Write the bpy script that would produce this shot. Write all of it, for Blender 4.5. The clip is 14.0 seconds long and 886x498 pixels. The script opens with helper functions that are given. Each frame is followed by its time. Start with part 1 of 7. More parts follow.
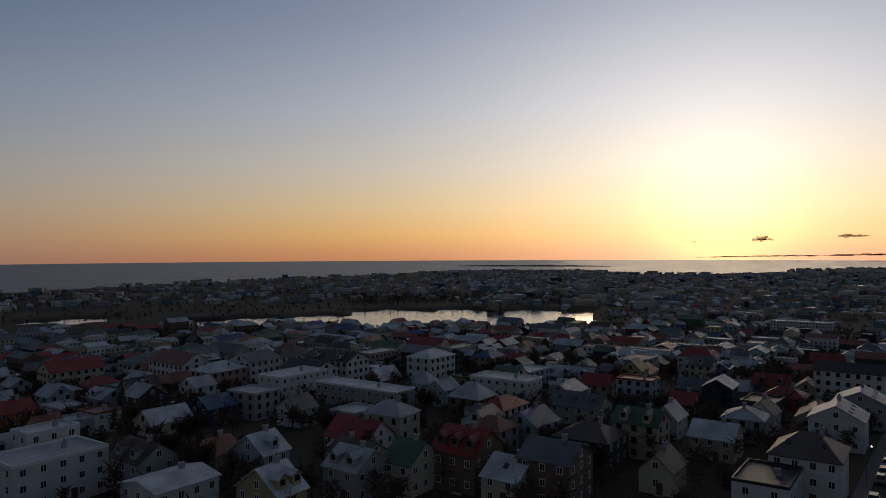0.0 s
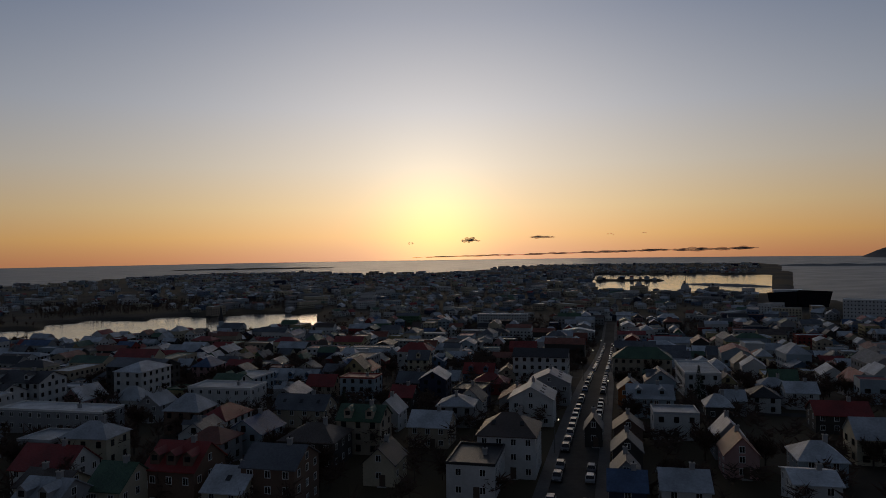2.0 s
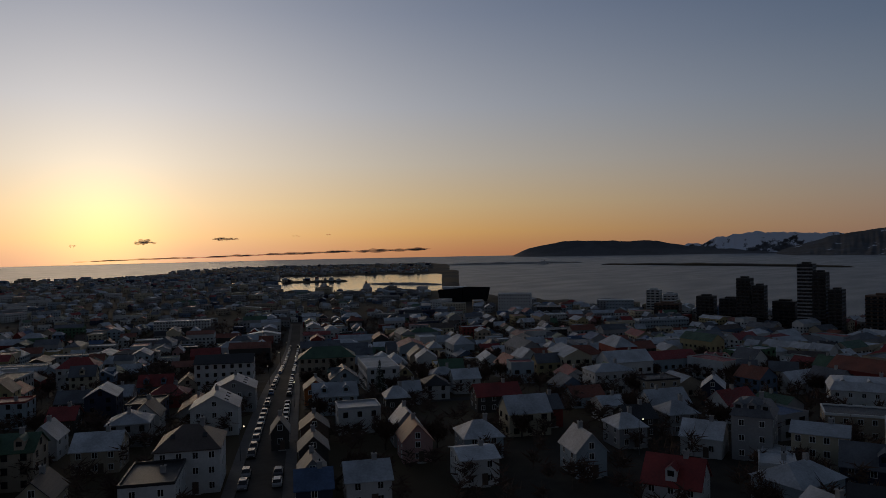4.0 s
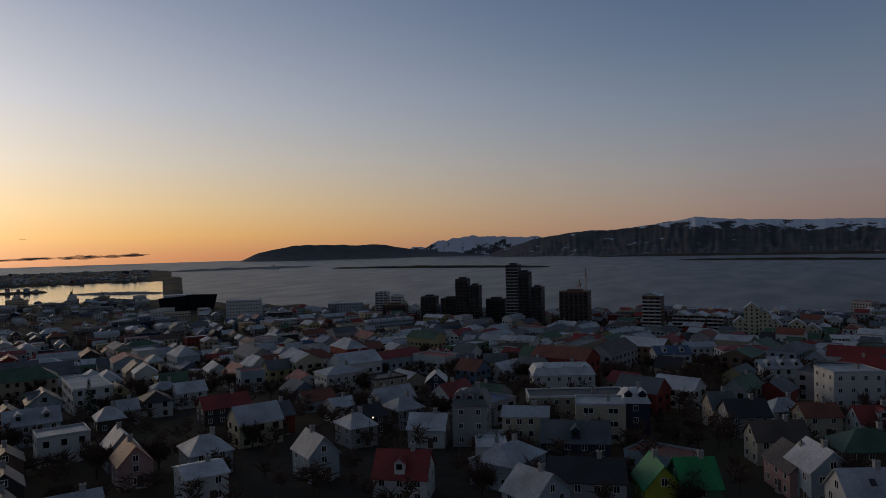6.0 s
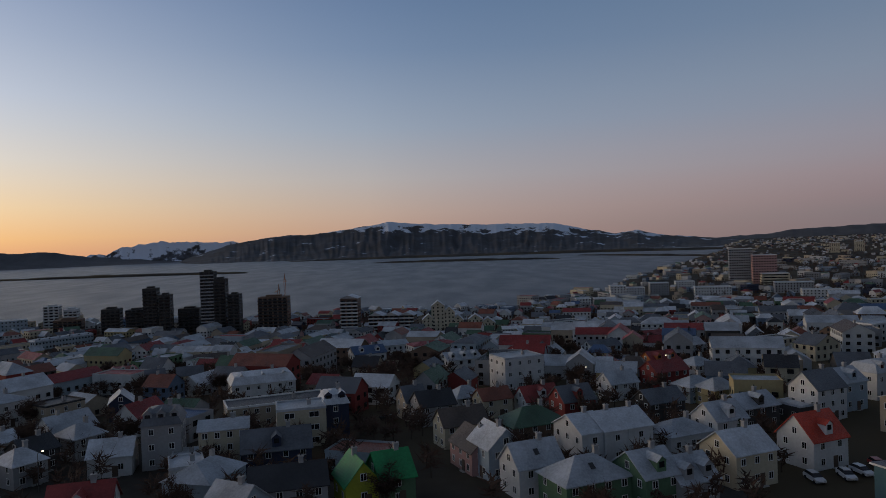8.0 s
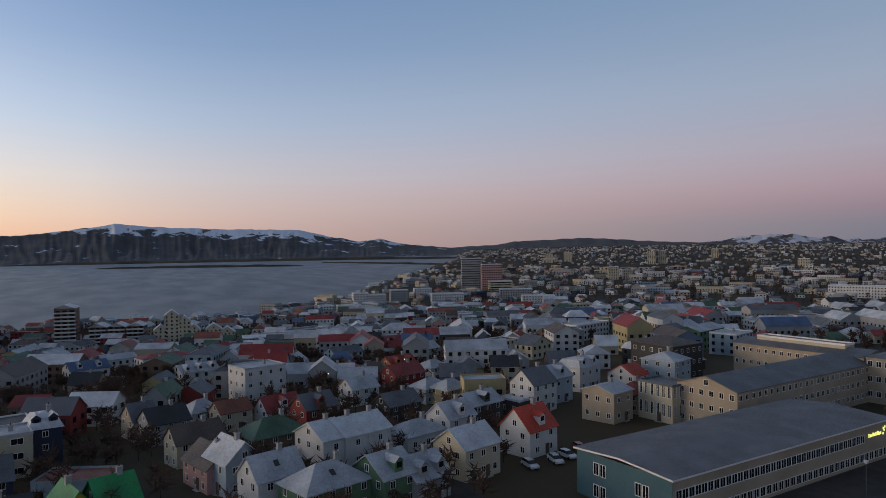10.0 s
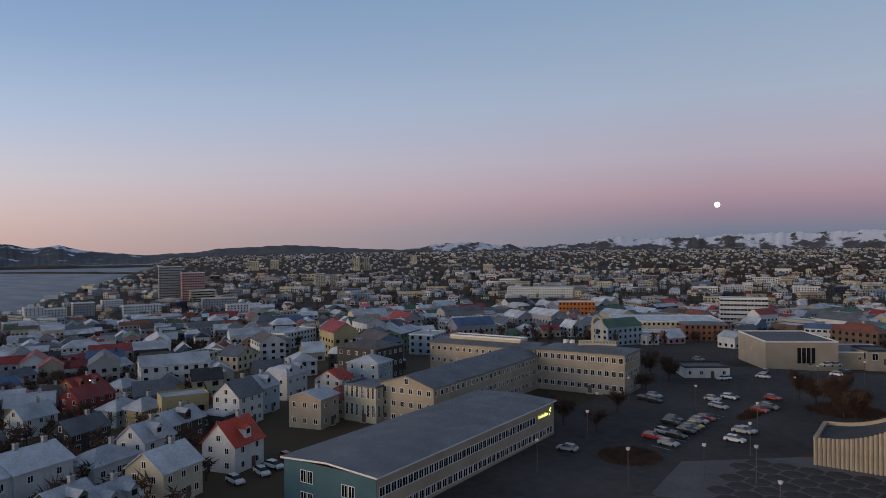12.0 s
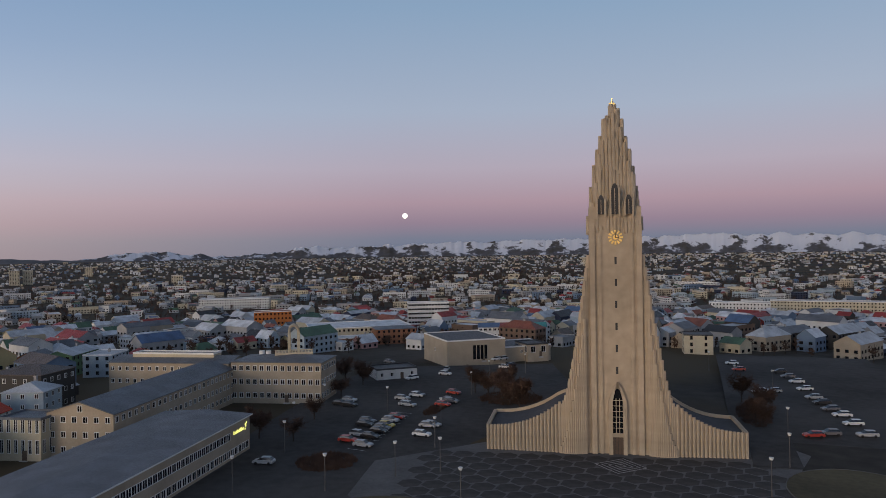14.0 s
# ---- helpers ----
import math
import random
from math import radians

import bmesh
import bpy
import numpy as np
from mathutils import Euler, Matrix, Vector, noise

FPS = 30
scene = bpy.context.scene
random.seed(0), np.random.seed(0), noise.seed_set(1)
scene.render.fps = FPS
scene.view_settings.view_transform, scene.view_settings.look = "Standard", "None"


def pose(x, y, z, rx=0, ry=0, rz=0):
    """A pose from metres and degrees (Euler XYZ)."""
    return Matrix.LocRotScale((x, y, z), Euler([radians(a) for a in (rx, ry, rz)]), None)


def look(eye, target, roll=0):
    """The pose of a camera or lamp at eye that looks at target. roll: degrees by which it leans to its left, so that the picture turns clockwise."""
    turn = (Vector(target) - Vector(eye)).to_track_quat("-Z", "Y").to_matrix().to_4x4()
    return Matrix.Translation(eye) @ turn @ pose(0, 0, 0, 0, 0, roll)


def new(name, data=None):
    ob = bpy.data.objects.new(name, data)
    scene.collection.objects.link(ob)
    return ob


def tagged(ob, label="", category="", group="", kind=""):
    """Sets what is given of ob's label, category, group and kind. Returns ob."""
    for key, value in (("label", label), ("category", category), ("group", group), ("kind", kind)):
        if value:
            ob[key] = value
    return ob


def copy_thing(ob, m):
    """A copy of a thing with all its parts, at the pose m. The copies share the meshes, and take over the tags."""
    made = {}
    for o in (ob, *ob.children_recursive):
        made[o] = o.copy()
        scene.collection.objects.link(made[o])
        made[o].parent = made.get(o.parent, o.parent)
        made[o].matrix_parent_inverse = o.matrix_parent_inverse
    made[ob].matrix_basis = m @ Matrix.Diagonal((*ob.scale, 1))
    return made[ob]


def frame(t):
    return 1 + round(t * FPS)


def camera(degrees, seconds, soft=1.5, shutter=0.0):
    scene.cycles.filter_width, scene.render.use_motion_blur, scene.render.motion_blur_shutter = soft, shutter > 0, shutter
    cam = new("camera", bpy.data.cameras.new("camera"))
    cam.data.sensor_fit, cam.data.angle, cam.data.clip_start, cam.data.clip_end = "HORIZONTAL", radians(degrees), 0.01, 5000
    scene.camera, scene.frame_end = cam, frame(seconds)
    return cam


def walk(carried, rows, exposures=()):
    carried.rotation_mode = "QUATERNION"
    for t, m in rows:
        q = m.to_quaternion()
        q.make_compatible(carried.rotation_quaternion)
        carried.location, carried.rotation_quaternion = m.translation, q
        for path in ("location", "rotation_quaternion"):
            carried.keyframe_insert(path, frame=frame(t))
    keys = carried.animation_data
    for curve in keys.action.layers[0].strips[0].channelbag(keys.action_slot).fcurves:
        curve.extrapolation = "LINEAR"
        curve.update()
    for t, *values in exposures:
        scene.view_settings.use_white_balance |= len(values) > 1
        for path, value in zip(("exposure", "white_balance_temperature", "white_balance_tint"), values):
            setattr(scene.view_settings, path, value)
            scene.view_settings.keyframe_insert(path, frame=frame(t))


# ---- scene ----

# ---- camera: a drone that hovers and turns ----
cam = camera(64.0, 14.0, soft=0.5)
EYE_AT = (0.0, 0.0, 83.0)
TURN = [  # seconds, heading (clockwise), pitch, lean
    (0.0, -0.0, -0.03, -0.27),
    (0.5, 5.17, -0.05, -0.09),
    (1.0, 10.33, -0.02, -0.37),
    (1.5, 16.09, -0.01, -0.66),
    (2.0, 22.06, -0.08, -0.84),
    (2.5, 27.98, -0.11, -0.92),
    (3.0, 34.3, -0.2, -0.98),
    (5.5, 63.71, -0.42, -1.29),
    (6.0, 68.57, -0.46, -1.42),
    (6.5, 75.1, -0.55, -1.65),
    (7.0, 81.0, -0.62, -1.77),
    (7.5, 86.71, -0.73, -1.85),
    (8.0, 92.58, -0.79, -1.99),
    (10.5, 118.28, -0.58, -0.62),
    (11.0, 124.07, -0.5, -0.7),
    (11.5, 130.41, -0.45, -0.71),
    (12.0, 136.38, -0.39, -0.62),
    (12.5, 142.44, -0.27, -0.72),
    (13.0, 148.11, -0.15, -1.02),
    (13.5, 154.54, -0.08, -1.25),
    (14.0, 160.58, 0.04, -0.84),
]
walk(cam, [(t, pose(*EYE_AT, 90 + p, 0, -h) @ pose(0, 0, 0, 0, 0, r)) for t, h, p, r in TURN],
     exposures=[(0, -1.04), (1.5, -1.32), (3.0, -1.55), (5.5, -1.1), (8.0, -0.3), (10.5, 0.45), (14.0, 0.56)])

# ---- sky and sun ----
SUN_AZ = 21.5
world = bpy.data.worlds.new("dusk")
scene.world = world
world.use_nodes = True
wn, wl = world.node_tree.nodes, world.node_tree.links
wn.clear()


def srgb(r, g, b):
    return tuple((c / 255 / 12.92 if c < 11 else ((c / 255 + 0.055) / 1.055) ** 2.4) for c in (r, g, b)) + (1,)


def wmath(op, a, b=None, clamp=False):
    n = wn.new("ShaderNodeMath")
    n.operation, n.use_clamp = op, clamp
    for i, v in enumerate((a, b)):
        if v is None:
            continue
        if isinstance(v, (int, float)):
            n.inputs[i].default_value = v
        else:
            wl.new(v, n.inputs[i])
    return n.outputs[0]


def wmix(f, a, b, mode="MIX"):
    n = wn.new("ShaderNodeMix")
    n.data_type, n.blend_type = "RGBA", mode
    n.clamp_result = False
    for i, v in ((0, f), (6, a), (7, b)):
        if isinstance(v, (int, float, tuple)):
            n.inputs[i].default_value = v
        else:
            wl.new(v, n.inputs[i])
    return n.outputs[2]


def ramp_of(value, stops):
    n = wn.new("ShaderNodeValToRGB")
    wl.new(value, n.inputs[0])
    el = n.color_ramp.elements
    el[0].position, el[0].color = stops[0][0], stops[0][1]
    el[1].position, el[1].color = stops[-1][0], stops[-1][1]
    for p, c in stops[1:-1]:
        e = el.new(p)
        e.color = c
    return n.outputs[0]


coord = wn.new("ShaderNodeTexCoord")
sep = wn.new("ShaderNodeSeparateXYZ")
wl.new(coord.outputs["Generated"], sep.inputs[0])
X, Y, Z = sep.outputs
flat = wmath("SQRT", wmath("ADD", wmath("MULTIPLY", X, X), wmath("ADD", wmath("MULTIPLY", Y, Y), 1e-6)))
sx, sy = math.sin(radians(SUN_AZ)), math.cos(radians(SUN_AZ))
toward = wmath("DIVIDE", wmath("ADD", wmath("MULTIPLY", X, sx), wmath("MULTIPLY", Y, sy)), flat)
elev = wmath("DIVIDE", wmath("ARCSINE", Z), math.pi / 2)          # 0 at the level, 1 overhead
E = wmath("MULTIPLY", wmath("ADD", elev, 0.02), 1 / 0.62, True)    # ramps run from -1.8 to 54 degrees


def at(deg):
    return (deg / 90 + 0.02) / 0.62


def lift(k, c):
    return (c[0] * k, c[1] * k, c[2] * k, 1)


west = ramp_of(E, [(at(-1.8), lift(2.0, srgb(200, 122, 75))), (at(-0.6), lift(2.0, srgb(215, 142, 85))), (at(1.0), lift(2.0, srgb(235, 180, 98))), (at(3.2), lift(2.0, srgb(230, 198, 143))),
                   (at(6.5), lift(2.0, srgb(212, 201, 184))), (at(11), lift(2.0, srgb(186, 189, 198))), (at(18), lift(1.9, srgb(148, 158, 180))), (at(32), lift(1.2, srgb(102, 118, 144))), (at(54), srgb(84, 92, 110))])
side = ramp_of(E, [(at(-1.8), lift(1.2, srgb(156, 126, 120))), (at(0.0), lift(1.2, srgb(172, 142, 132))), (at(2.2), lift(1.2, srgb(174, 155, 150))), (at(5), lift(1.2, srgb(164, 162, 168))),
                   (at(9), lift(1.2, srgb(138, 153, 174))), (at(15), lift(1.15, srgb(106, 130, 163))), (at(21), lift(1.15, srgb(84, 111, 149))), (at(32), lift(1.1, srgb(76, 96, 128))), (at(54), srgb(78, 88, 108))])
east = ramp_of(E, [(at(-1.8), srgb(86, 97, 113)), (at(0.9), srgb(94, 102, 119)), (at(2.2), srgb(116, 104, 122)), (at(3.8), srgb(136, 117, 132)), (at(6.5), srgb(142, 134, 150)),
                   (at(11), srgb(132, 142, 161)), (at(19), srgb(110, 132, 157)), (at(32), srgb(88, 102, 124)), (at(54), srgb(80, 88, 106))])
cw = wmath("POWER", wmath("MAXIMUM", toward, 0.0), 2.9)
ce = wmath("POWER", wmath("MULTIPLY", wmath("ADD", wmath("MULTIPLY", toward, -1), 0.42), 1 / 1.14, True), 0.85)
sky = wmix(ce, wmix(cw, side, west), east)
# glow round the place where the sun has set
def lobe(el, spread):
    """Round lobe of light at the sun's bearing and the elevation el."""
    g = Vector((sx, sy, math.tan(radians(el)))).normalized()
    d = wmath("ADD", wmath("MULTIPLY", X, g.x), wmath("ADD", wmath("MULTIPLY", Y, g.y), wmath("MULTIPLY", Z, g.z)))
    return wmath("EXPONENT", wmath("MULTIPLY", wmath("SUBTRACT", 1.0, d), -1 / spread))


sky = wmix(lobe(0.9, 0.0026), sky, (0.95, 0.64, 0.05, 1), "ADD")
sky = wmix(lobe(4.0, 0.0055), sky, (0.30, 0.30, 0.26, 1), "ADD")
sky = wmix(lobe(3.0, 0.045), sky, (0.78, 0.70, 0.58, 1), "ADD")
nishita = wn.new("ShaderNodeTexSky")
nishita.sky_type, nishita.sun_disc = "NISHITA", False
nishita.sun_elevation, nishita.sun_rotation = radians(1.0), radians(SUN_AZ)
sky = wmix(0.02, sky, nishita.outputs[0], "ADD")
bg = wn.new("ShaderNodeBackground")
wl.new(sky, bg.inputs[0])
bg.inputs[1].default_value = 1.0
wo = wn.new("ShaderNodeOutputWorld")
wl.new(bg.outputs[0], wo.inputs[0])

sun = new("sun", bpy.data.lights.new("sun", "SUN"))
sun.data.energy, sun.data.angle, sun.data.color = 0.66, radians(24), (1.0, 0.72, 0.46)
sun.matrix_basis = look((0, 0, 0), (-sx, -sy, -math.tan(radians(5))))


# ---- lie of the land ----
EYE = 83.0


def smooth(a, b, v):
    t = np.clip((np.asarray(v, float) - a) / (b - a), 0, 1)
    return t * t * (3 - 2 * t)


# coast: how far the land reaches from the viewpoint, by compass angle (0 = +y, clockwise)
COAST_AZ = [-180, -60, -34, -17, -5, -2, 3, 11.5, 14.5, 22, 27, 30, 43.5, 46, 47.8, 48.3, 50, 60, 75, 88, 97, 100, 102, 104.7, 106, 108.3, 110.5, 112.5, 114, 115.5, 180]
COAST_R = [4900, 1500, 1560, 1900, 2250, 2450, 2600, 2600, 2300, 2200, 2800, 3150, 3250, 3200, 2900, 1320, 1150, 950, 810, 790, 820, 860, 920, 1020, 1110, 1380, 1750, 2150, 2600, 4900, 4900]


def basin(x, y):
    """1 in the lake, the ponds and the harbour, 0 on land."""
    r, az = np.hypot(x, y), np.degrees(np.arctan2(x, y))
    wob = 14 * np.sin(az * 1.1) + 9 * np.sin(az * 2.7 + 1)
    lake = smooth(-8, -6.6, az) * smooth(12.5, 11.3, az) * smooth(715, 735, r - wob * .3) * smooth(965, 945, r - wob)
    arm = smooth(-22, -20, az) * smooth(-7, -7.6, az) * smooth(770, 785, r) * smooth(900, 885, r - wob * .6 - (az + 8) * 1.5)
    pond = smooth(-32, -30, az) * smooth(-25, -26, az) * smooth(890, 900, r + wob) * smooth(962, 950, r - wob)
    port = smooth(33.6, 34.6, az) * smooth(47.2, 46.8, az) * smooth(1255, 1275, r) * smooth(2080, 2040, r - wob)
    quay = smooth(34.0, 34.3, az) * smooth(39.6, 39.3, az) * smooth(1680, 1695, r) * smooth(1775, 1760, r)
    inlet = smooth(27.5, 28, az) * smooth(34, 33.7, az) * smooth(1640, 1650, r) * smooth(1780, 1770, r)
    return np.clip(np.maximum.reduce([lake, arm, pond, np.maximum(port - quay, 0), inlet]), 0, 1)


def land_z(x, y):
    """Height of the ground over the sea, before shores are cut."""
    r, az = np.hypot(x, y), np.degrees(np.arctan2(x, y))
    az = np.where(az < -60, az + 360, az)
    low = 40 - 37 * smooth(105, 640, r)
    east = 40 - 28 * smooth(170, 800, r) + 27 * smooth(1200, 4600, r)
    f = smooth(95, 135, az) * smooth(315, 270, az)
    return low * (1 - f) + east * f + 0.5 * np.sin(x / 41.) * np.cos(y / 53.) * smooth(180, 320, r)


def ground_z(x, y):
    x, y = np.asarray(x, float), np.asarray(y, float)
    r, az = np.hypot(x, y), np.degrees(np.arctan2(x, y))
    coast = np.interp(az, COAST_AZ, COAST_R) + 22 * np.sin(az * 1.9) * smooth(-100, -60, az)
    shore = np.maximum(smooth(-14, 14, r - coast), basin(x, y))
    return land_z(x, y) * (1 - shore) - 4 * shore


# ---- materials ----
def material(name, color, rough=0.8, metal=0.0, vary=0.25, scale=0.8, bump=0.15, bump_scale=6.0, wave=0.0, second=None, spec=0.4, coords="Object", pieces=0.0):
    """Painted, mineral or metal surface: base colour broken up at two scales, fine relief, and ribs where wave is set."""
    m = bpy.data.materials.new(name)
    m.use_nodes = True
    nt = m.node_tree
    n, l = nt.nodes, nt.links
    b = n["Principled BSDF"]
    b.inputs["Roughness"].default_value, b.inputs["Metallic"].default_value = rough, metal
    b.inputs["Specular IOR Level"].default_value = spec
    tc = n.new("ShaderNodeTexCoord")
    big, fine = n.new("ShaderNodeTexNoise"), n.new("ShaderNodeTexNoise")
    for t, s in ((big, scale * 0.35), (fine, scale * 4)):
        l.new(tc.outputs[coords], t.inputs["Vector"])
        t.inputs["Scale"].default_value, t.inputs["Detail"].default_value = s, 5
    mixf = n.new("ShaderNodeMath")
    mixf.operation = "MULTIPLY_ADD"
    l.new(big.outputs[0], mixf.inputs[0])
    mixf.inputs[1].default_value = 0.65
    half = n.new("ShaderNodeMath")
    half.operation = "MULTIPLY"
    l.new(fine.outputs[0], half.inputs[0])
    half.inputs[1].default_value = 0.35
    l.new(half.outputs[0], mixf.inputs[2])
    r = n.new("ShaderNodeValToRGB")
    l.new(mixf.outputs[0], r.inputs[0])
    c = Vector(color)
    lo, hi = c * (1 - vary), c * (1 + vary * 0.6)
    if second:
        lo = Vector(second)
    r.color_ramp.elements[0].position, r.color_ramp.elements[0].color = 0.36, (*lo, 1)
    r.color_ramp.elements[1].position, r.color_ramp.elements[1].color = 0.62, (*hi, 1)
    out = r.outputs[0]
    if pieces:
        info = n.new("ShaderNodeObjectInfo")
        hsv = n.new("ShaderNodeHueSaturation")
        mr = n.new("ShaderNodeMapRange")
        l.new(info.outputs["Random"], mr.inputs[0])
        mr.inputs[3].default_value, mr.inputs[4].default_value = 1 - pieces, 1 + pieces
        l.new(mr.outputs[0], hsv.inputs["Value"])
        l.new(out, hsv.inputs["Color"])
        out = hsv.outputs[0]
    l.new(out, b.inputs["Base Color"])
    bp = n.new("ShaderNodeBump")
    bp.inputs["Strength"].default_value, bp.inputs["Distance"].default_value = bump, 0.05
    if wave:
        w = n.new("ShaderNodeTexWave")
        w.inputs["Scale"].default_value, w.inputs["Distortion"].default_value = wave, 0.3
        l.new(tc.outputs[coords], w.inputs["Vector"])
        l.new(w.outputs[0], bp.inputs["Height"])
    else:
        bn = n.new("ShaderNodeTexNoise")
        bn.inputs["Scale"].default_value, bn.inputs["Detail"].default_value = bump_scale, 6
        l.new(tc.outputs[coords], bn.inputs["Vector"])
        l.new(bn.outputs[0], bp.inputs["Height"])
    l.new(bp.outputs[0], b.inputs["Normal"])
    return m


WALLS = {
    "white": (0.533, 0.533, 0.518), "cream": (0.459, 0.407, 0.296), "grey": (0.296, 0.296, 0.296), "beige": (0.355, 0.296, 0.222), "blue": (0.126, 0.178, 0.252),
    "navy": (0.030, 0.037, 0.067), "red": (0.222, 0.037, 0.030), "green": (0.089, 0.163, 0.089), "yellow": (0.36, 0.30, 0.16), "dark": (0.052, 0.048, 0.044),
    "brown": (0.148, 0.096, 0.067), "orange": (0.385, 0.126, 0.030), "pink": (0.407, 0.244, 0.222), "paleblue": (0.311, 0.370, 0.407), "teal": (0.059, 0.126, 0.148), "lime": (0.36, 0.38, 0.04), "brick": (0.252, 0.111, 0.059)}
ROOFS = {
    "zinc": (0.41, 0.44, 0.47), "pale": (0.55, 0.58, 0.61), "slate": (0.115, 0.125, 0.14), "red": (0.26, 0.035, 0.03), "rust": (0.22, 0.07, 0.04),
    "green": (0.06, 0.12, 0.07), "black": (0.03, 0.03, 0.033), "blue": (0.07, 0.12, 0.22), "brown": (0.10, 0.075, 0.06), "brightred": (0.50, 0.05, 0.02), "netgreen": (0.02, 0.26, 0.08), "teal": (0.05, 0.30, 0.26)}
WALL = {k: material("wall_" + k, c, 0.85, vary=0.16, scale=0.5, bump=0.25, bump_scale=9) for k, c in WALLS.items()}
ROOF = {k: material("roof_" + k, c, 0.52, 0.0, vary=0.34, scale=0.6, bump=0.5, wave=3.2, spec=0.42) for k, c in ROOFS.items()}
M_FRAME = material("window_frame_paint", (0.68, 0.68, 0.66), 0.6, vary=0.1)
M_DOOR = material("door_paint", (0.10, 0.07, 0.05), 0.5)
M_CONC = material("concrete", (0.36, 0.35, 0.33), 0.9, vary=0.2, scale=0.4)
M_BASALT = material("church_concrete", (0.41, 0.335, 0.245), 0.85, vary=0.24, scale=0.12, bump=0.3, bump_scale=3, pieces=0.07)
M_FELT = material("roof_felt", (0.055, 0.055, 0.06), 0.9, vary=0.35, scale=0.15, bump=0.3)
M_DARK = material("dark_metal", (0.03, 0.03, 0.032), 0.5, vary=0.2)
M_GOLD = material("gilt_metal", (0.85, 0.62, 0.22), 0.35, 0.9, vary=0.1)
M_ASPHALT = material("asphalt", (0.068, 0.063, 0.058), 0.95, vary=0.35, scale=0.12, bump=0.3, bump_scale=14, spec=0.15)
M_PAVE = material("pavement", (0.11, 0.105, 0.10), 0.9, vary=0.3, scale=0.3, bump=0.3)
M_LAWN = material("winter_grass", (0.085, 0.07, 0.035), 0.95, vary=0.4, scale=0.2, bump=0.6)
M_LINE = material("road_paint", (0.55, 0.55, 0.53), 0.8, vary=0.3, scale=2)
M_BARK = material("bark", (0.055, 0.042, 0.034), 0.95, vary=0.3, scale=3)
M_TWIG = material("twigs", (0.078, 0.046, 0.032), 0.95, vary=0.4, scale=1)
M_FIR = material("conifer_needles", (0.025, 0.04, 0.022), 0.95, vary=0.4, scale=1)
M_TYRE = material("rubber", (0.015, 0.015, 0.015), 0.9)


def glass(name, color, rough):
    m = bpy.data.materials.new(name)
    m.use_nodes = True
    b = m.node_tree.nodes["Principled BSDF"]
    b.inputs["Base Color"].default_value = (*color, 1)
    b.inputs["Roughness"].default_value = rough
    b.inputs["Specular IOR Level"].default_value = 0.6
    return m


M_GLASS = glass("window_glass", (0.012, 0.014, 0.018), 0.12)


def emitter(name, color, strength):
    m = bpy.data.materials.new(name)
    m.use_nodes = True
    b = m.node_tree.nodes["Principled BSDF"]
    b.inputs["Base Color"].default_value = (*color, 1)
    b.inputs["Emission Color"].default_value = (*color, 1)
    b.inputs["Emission Strength"].default_value = strength
    return m


M_LIT = emitter("lit_lamp", (1.0, 0.86, 0.6), 3.0)
M_SIGN = emitter("lit_sign", (0.95, 0.95, 0.25), 0.8)
M_TAIL = emitter("tail_light", (1.0, 0.06, 0.03), 2.0)
M_MOON = emitter("moonlit_rock", (1.0, 0.93, 0.80), 0.7)


def cloud_material(name, color, clear):
    """Thin cloud: scattering vapour that lets part of the sky through."""
    m = material(name, color, 1.0, vary=0.2, scale=0.01, spec=0.0)
    n, l = m.node_tree.nodes, m.node_tree.links
    mix, tr = n.new("ShaderNodeMixShader"), n.new("ShaderNodeBsdfTransparent")
    mix.inputs[0].default_value = clear
    l.new(n["Principled BSDF"].outputs[0], mix.inputs[1])
    l.new(tr.outputs[0], mix.inputs[2])
    l.new(mix.outputs[0], n["Material Output"].inputs[0])
    return m


M_CLOUD = cloud_material("evening_cloud", (0.45, 0.36, 0.36), 0.72)


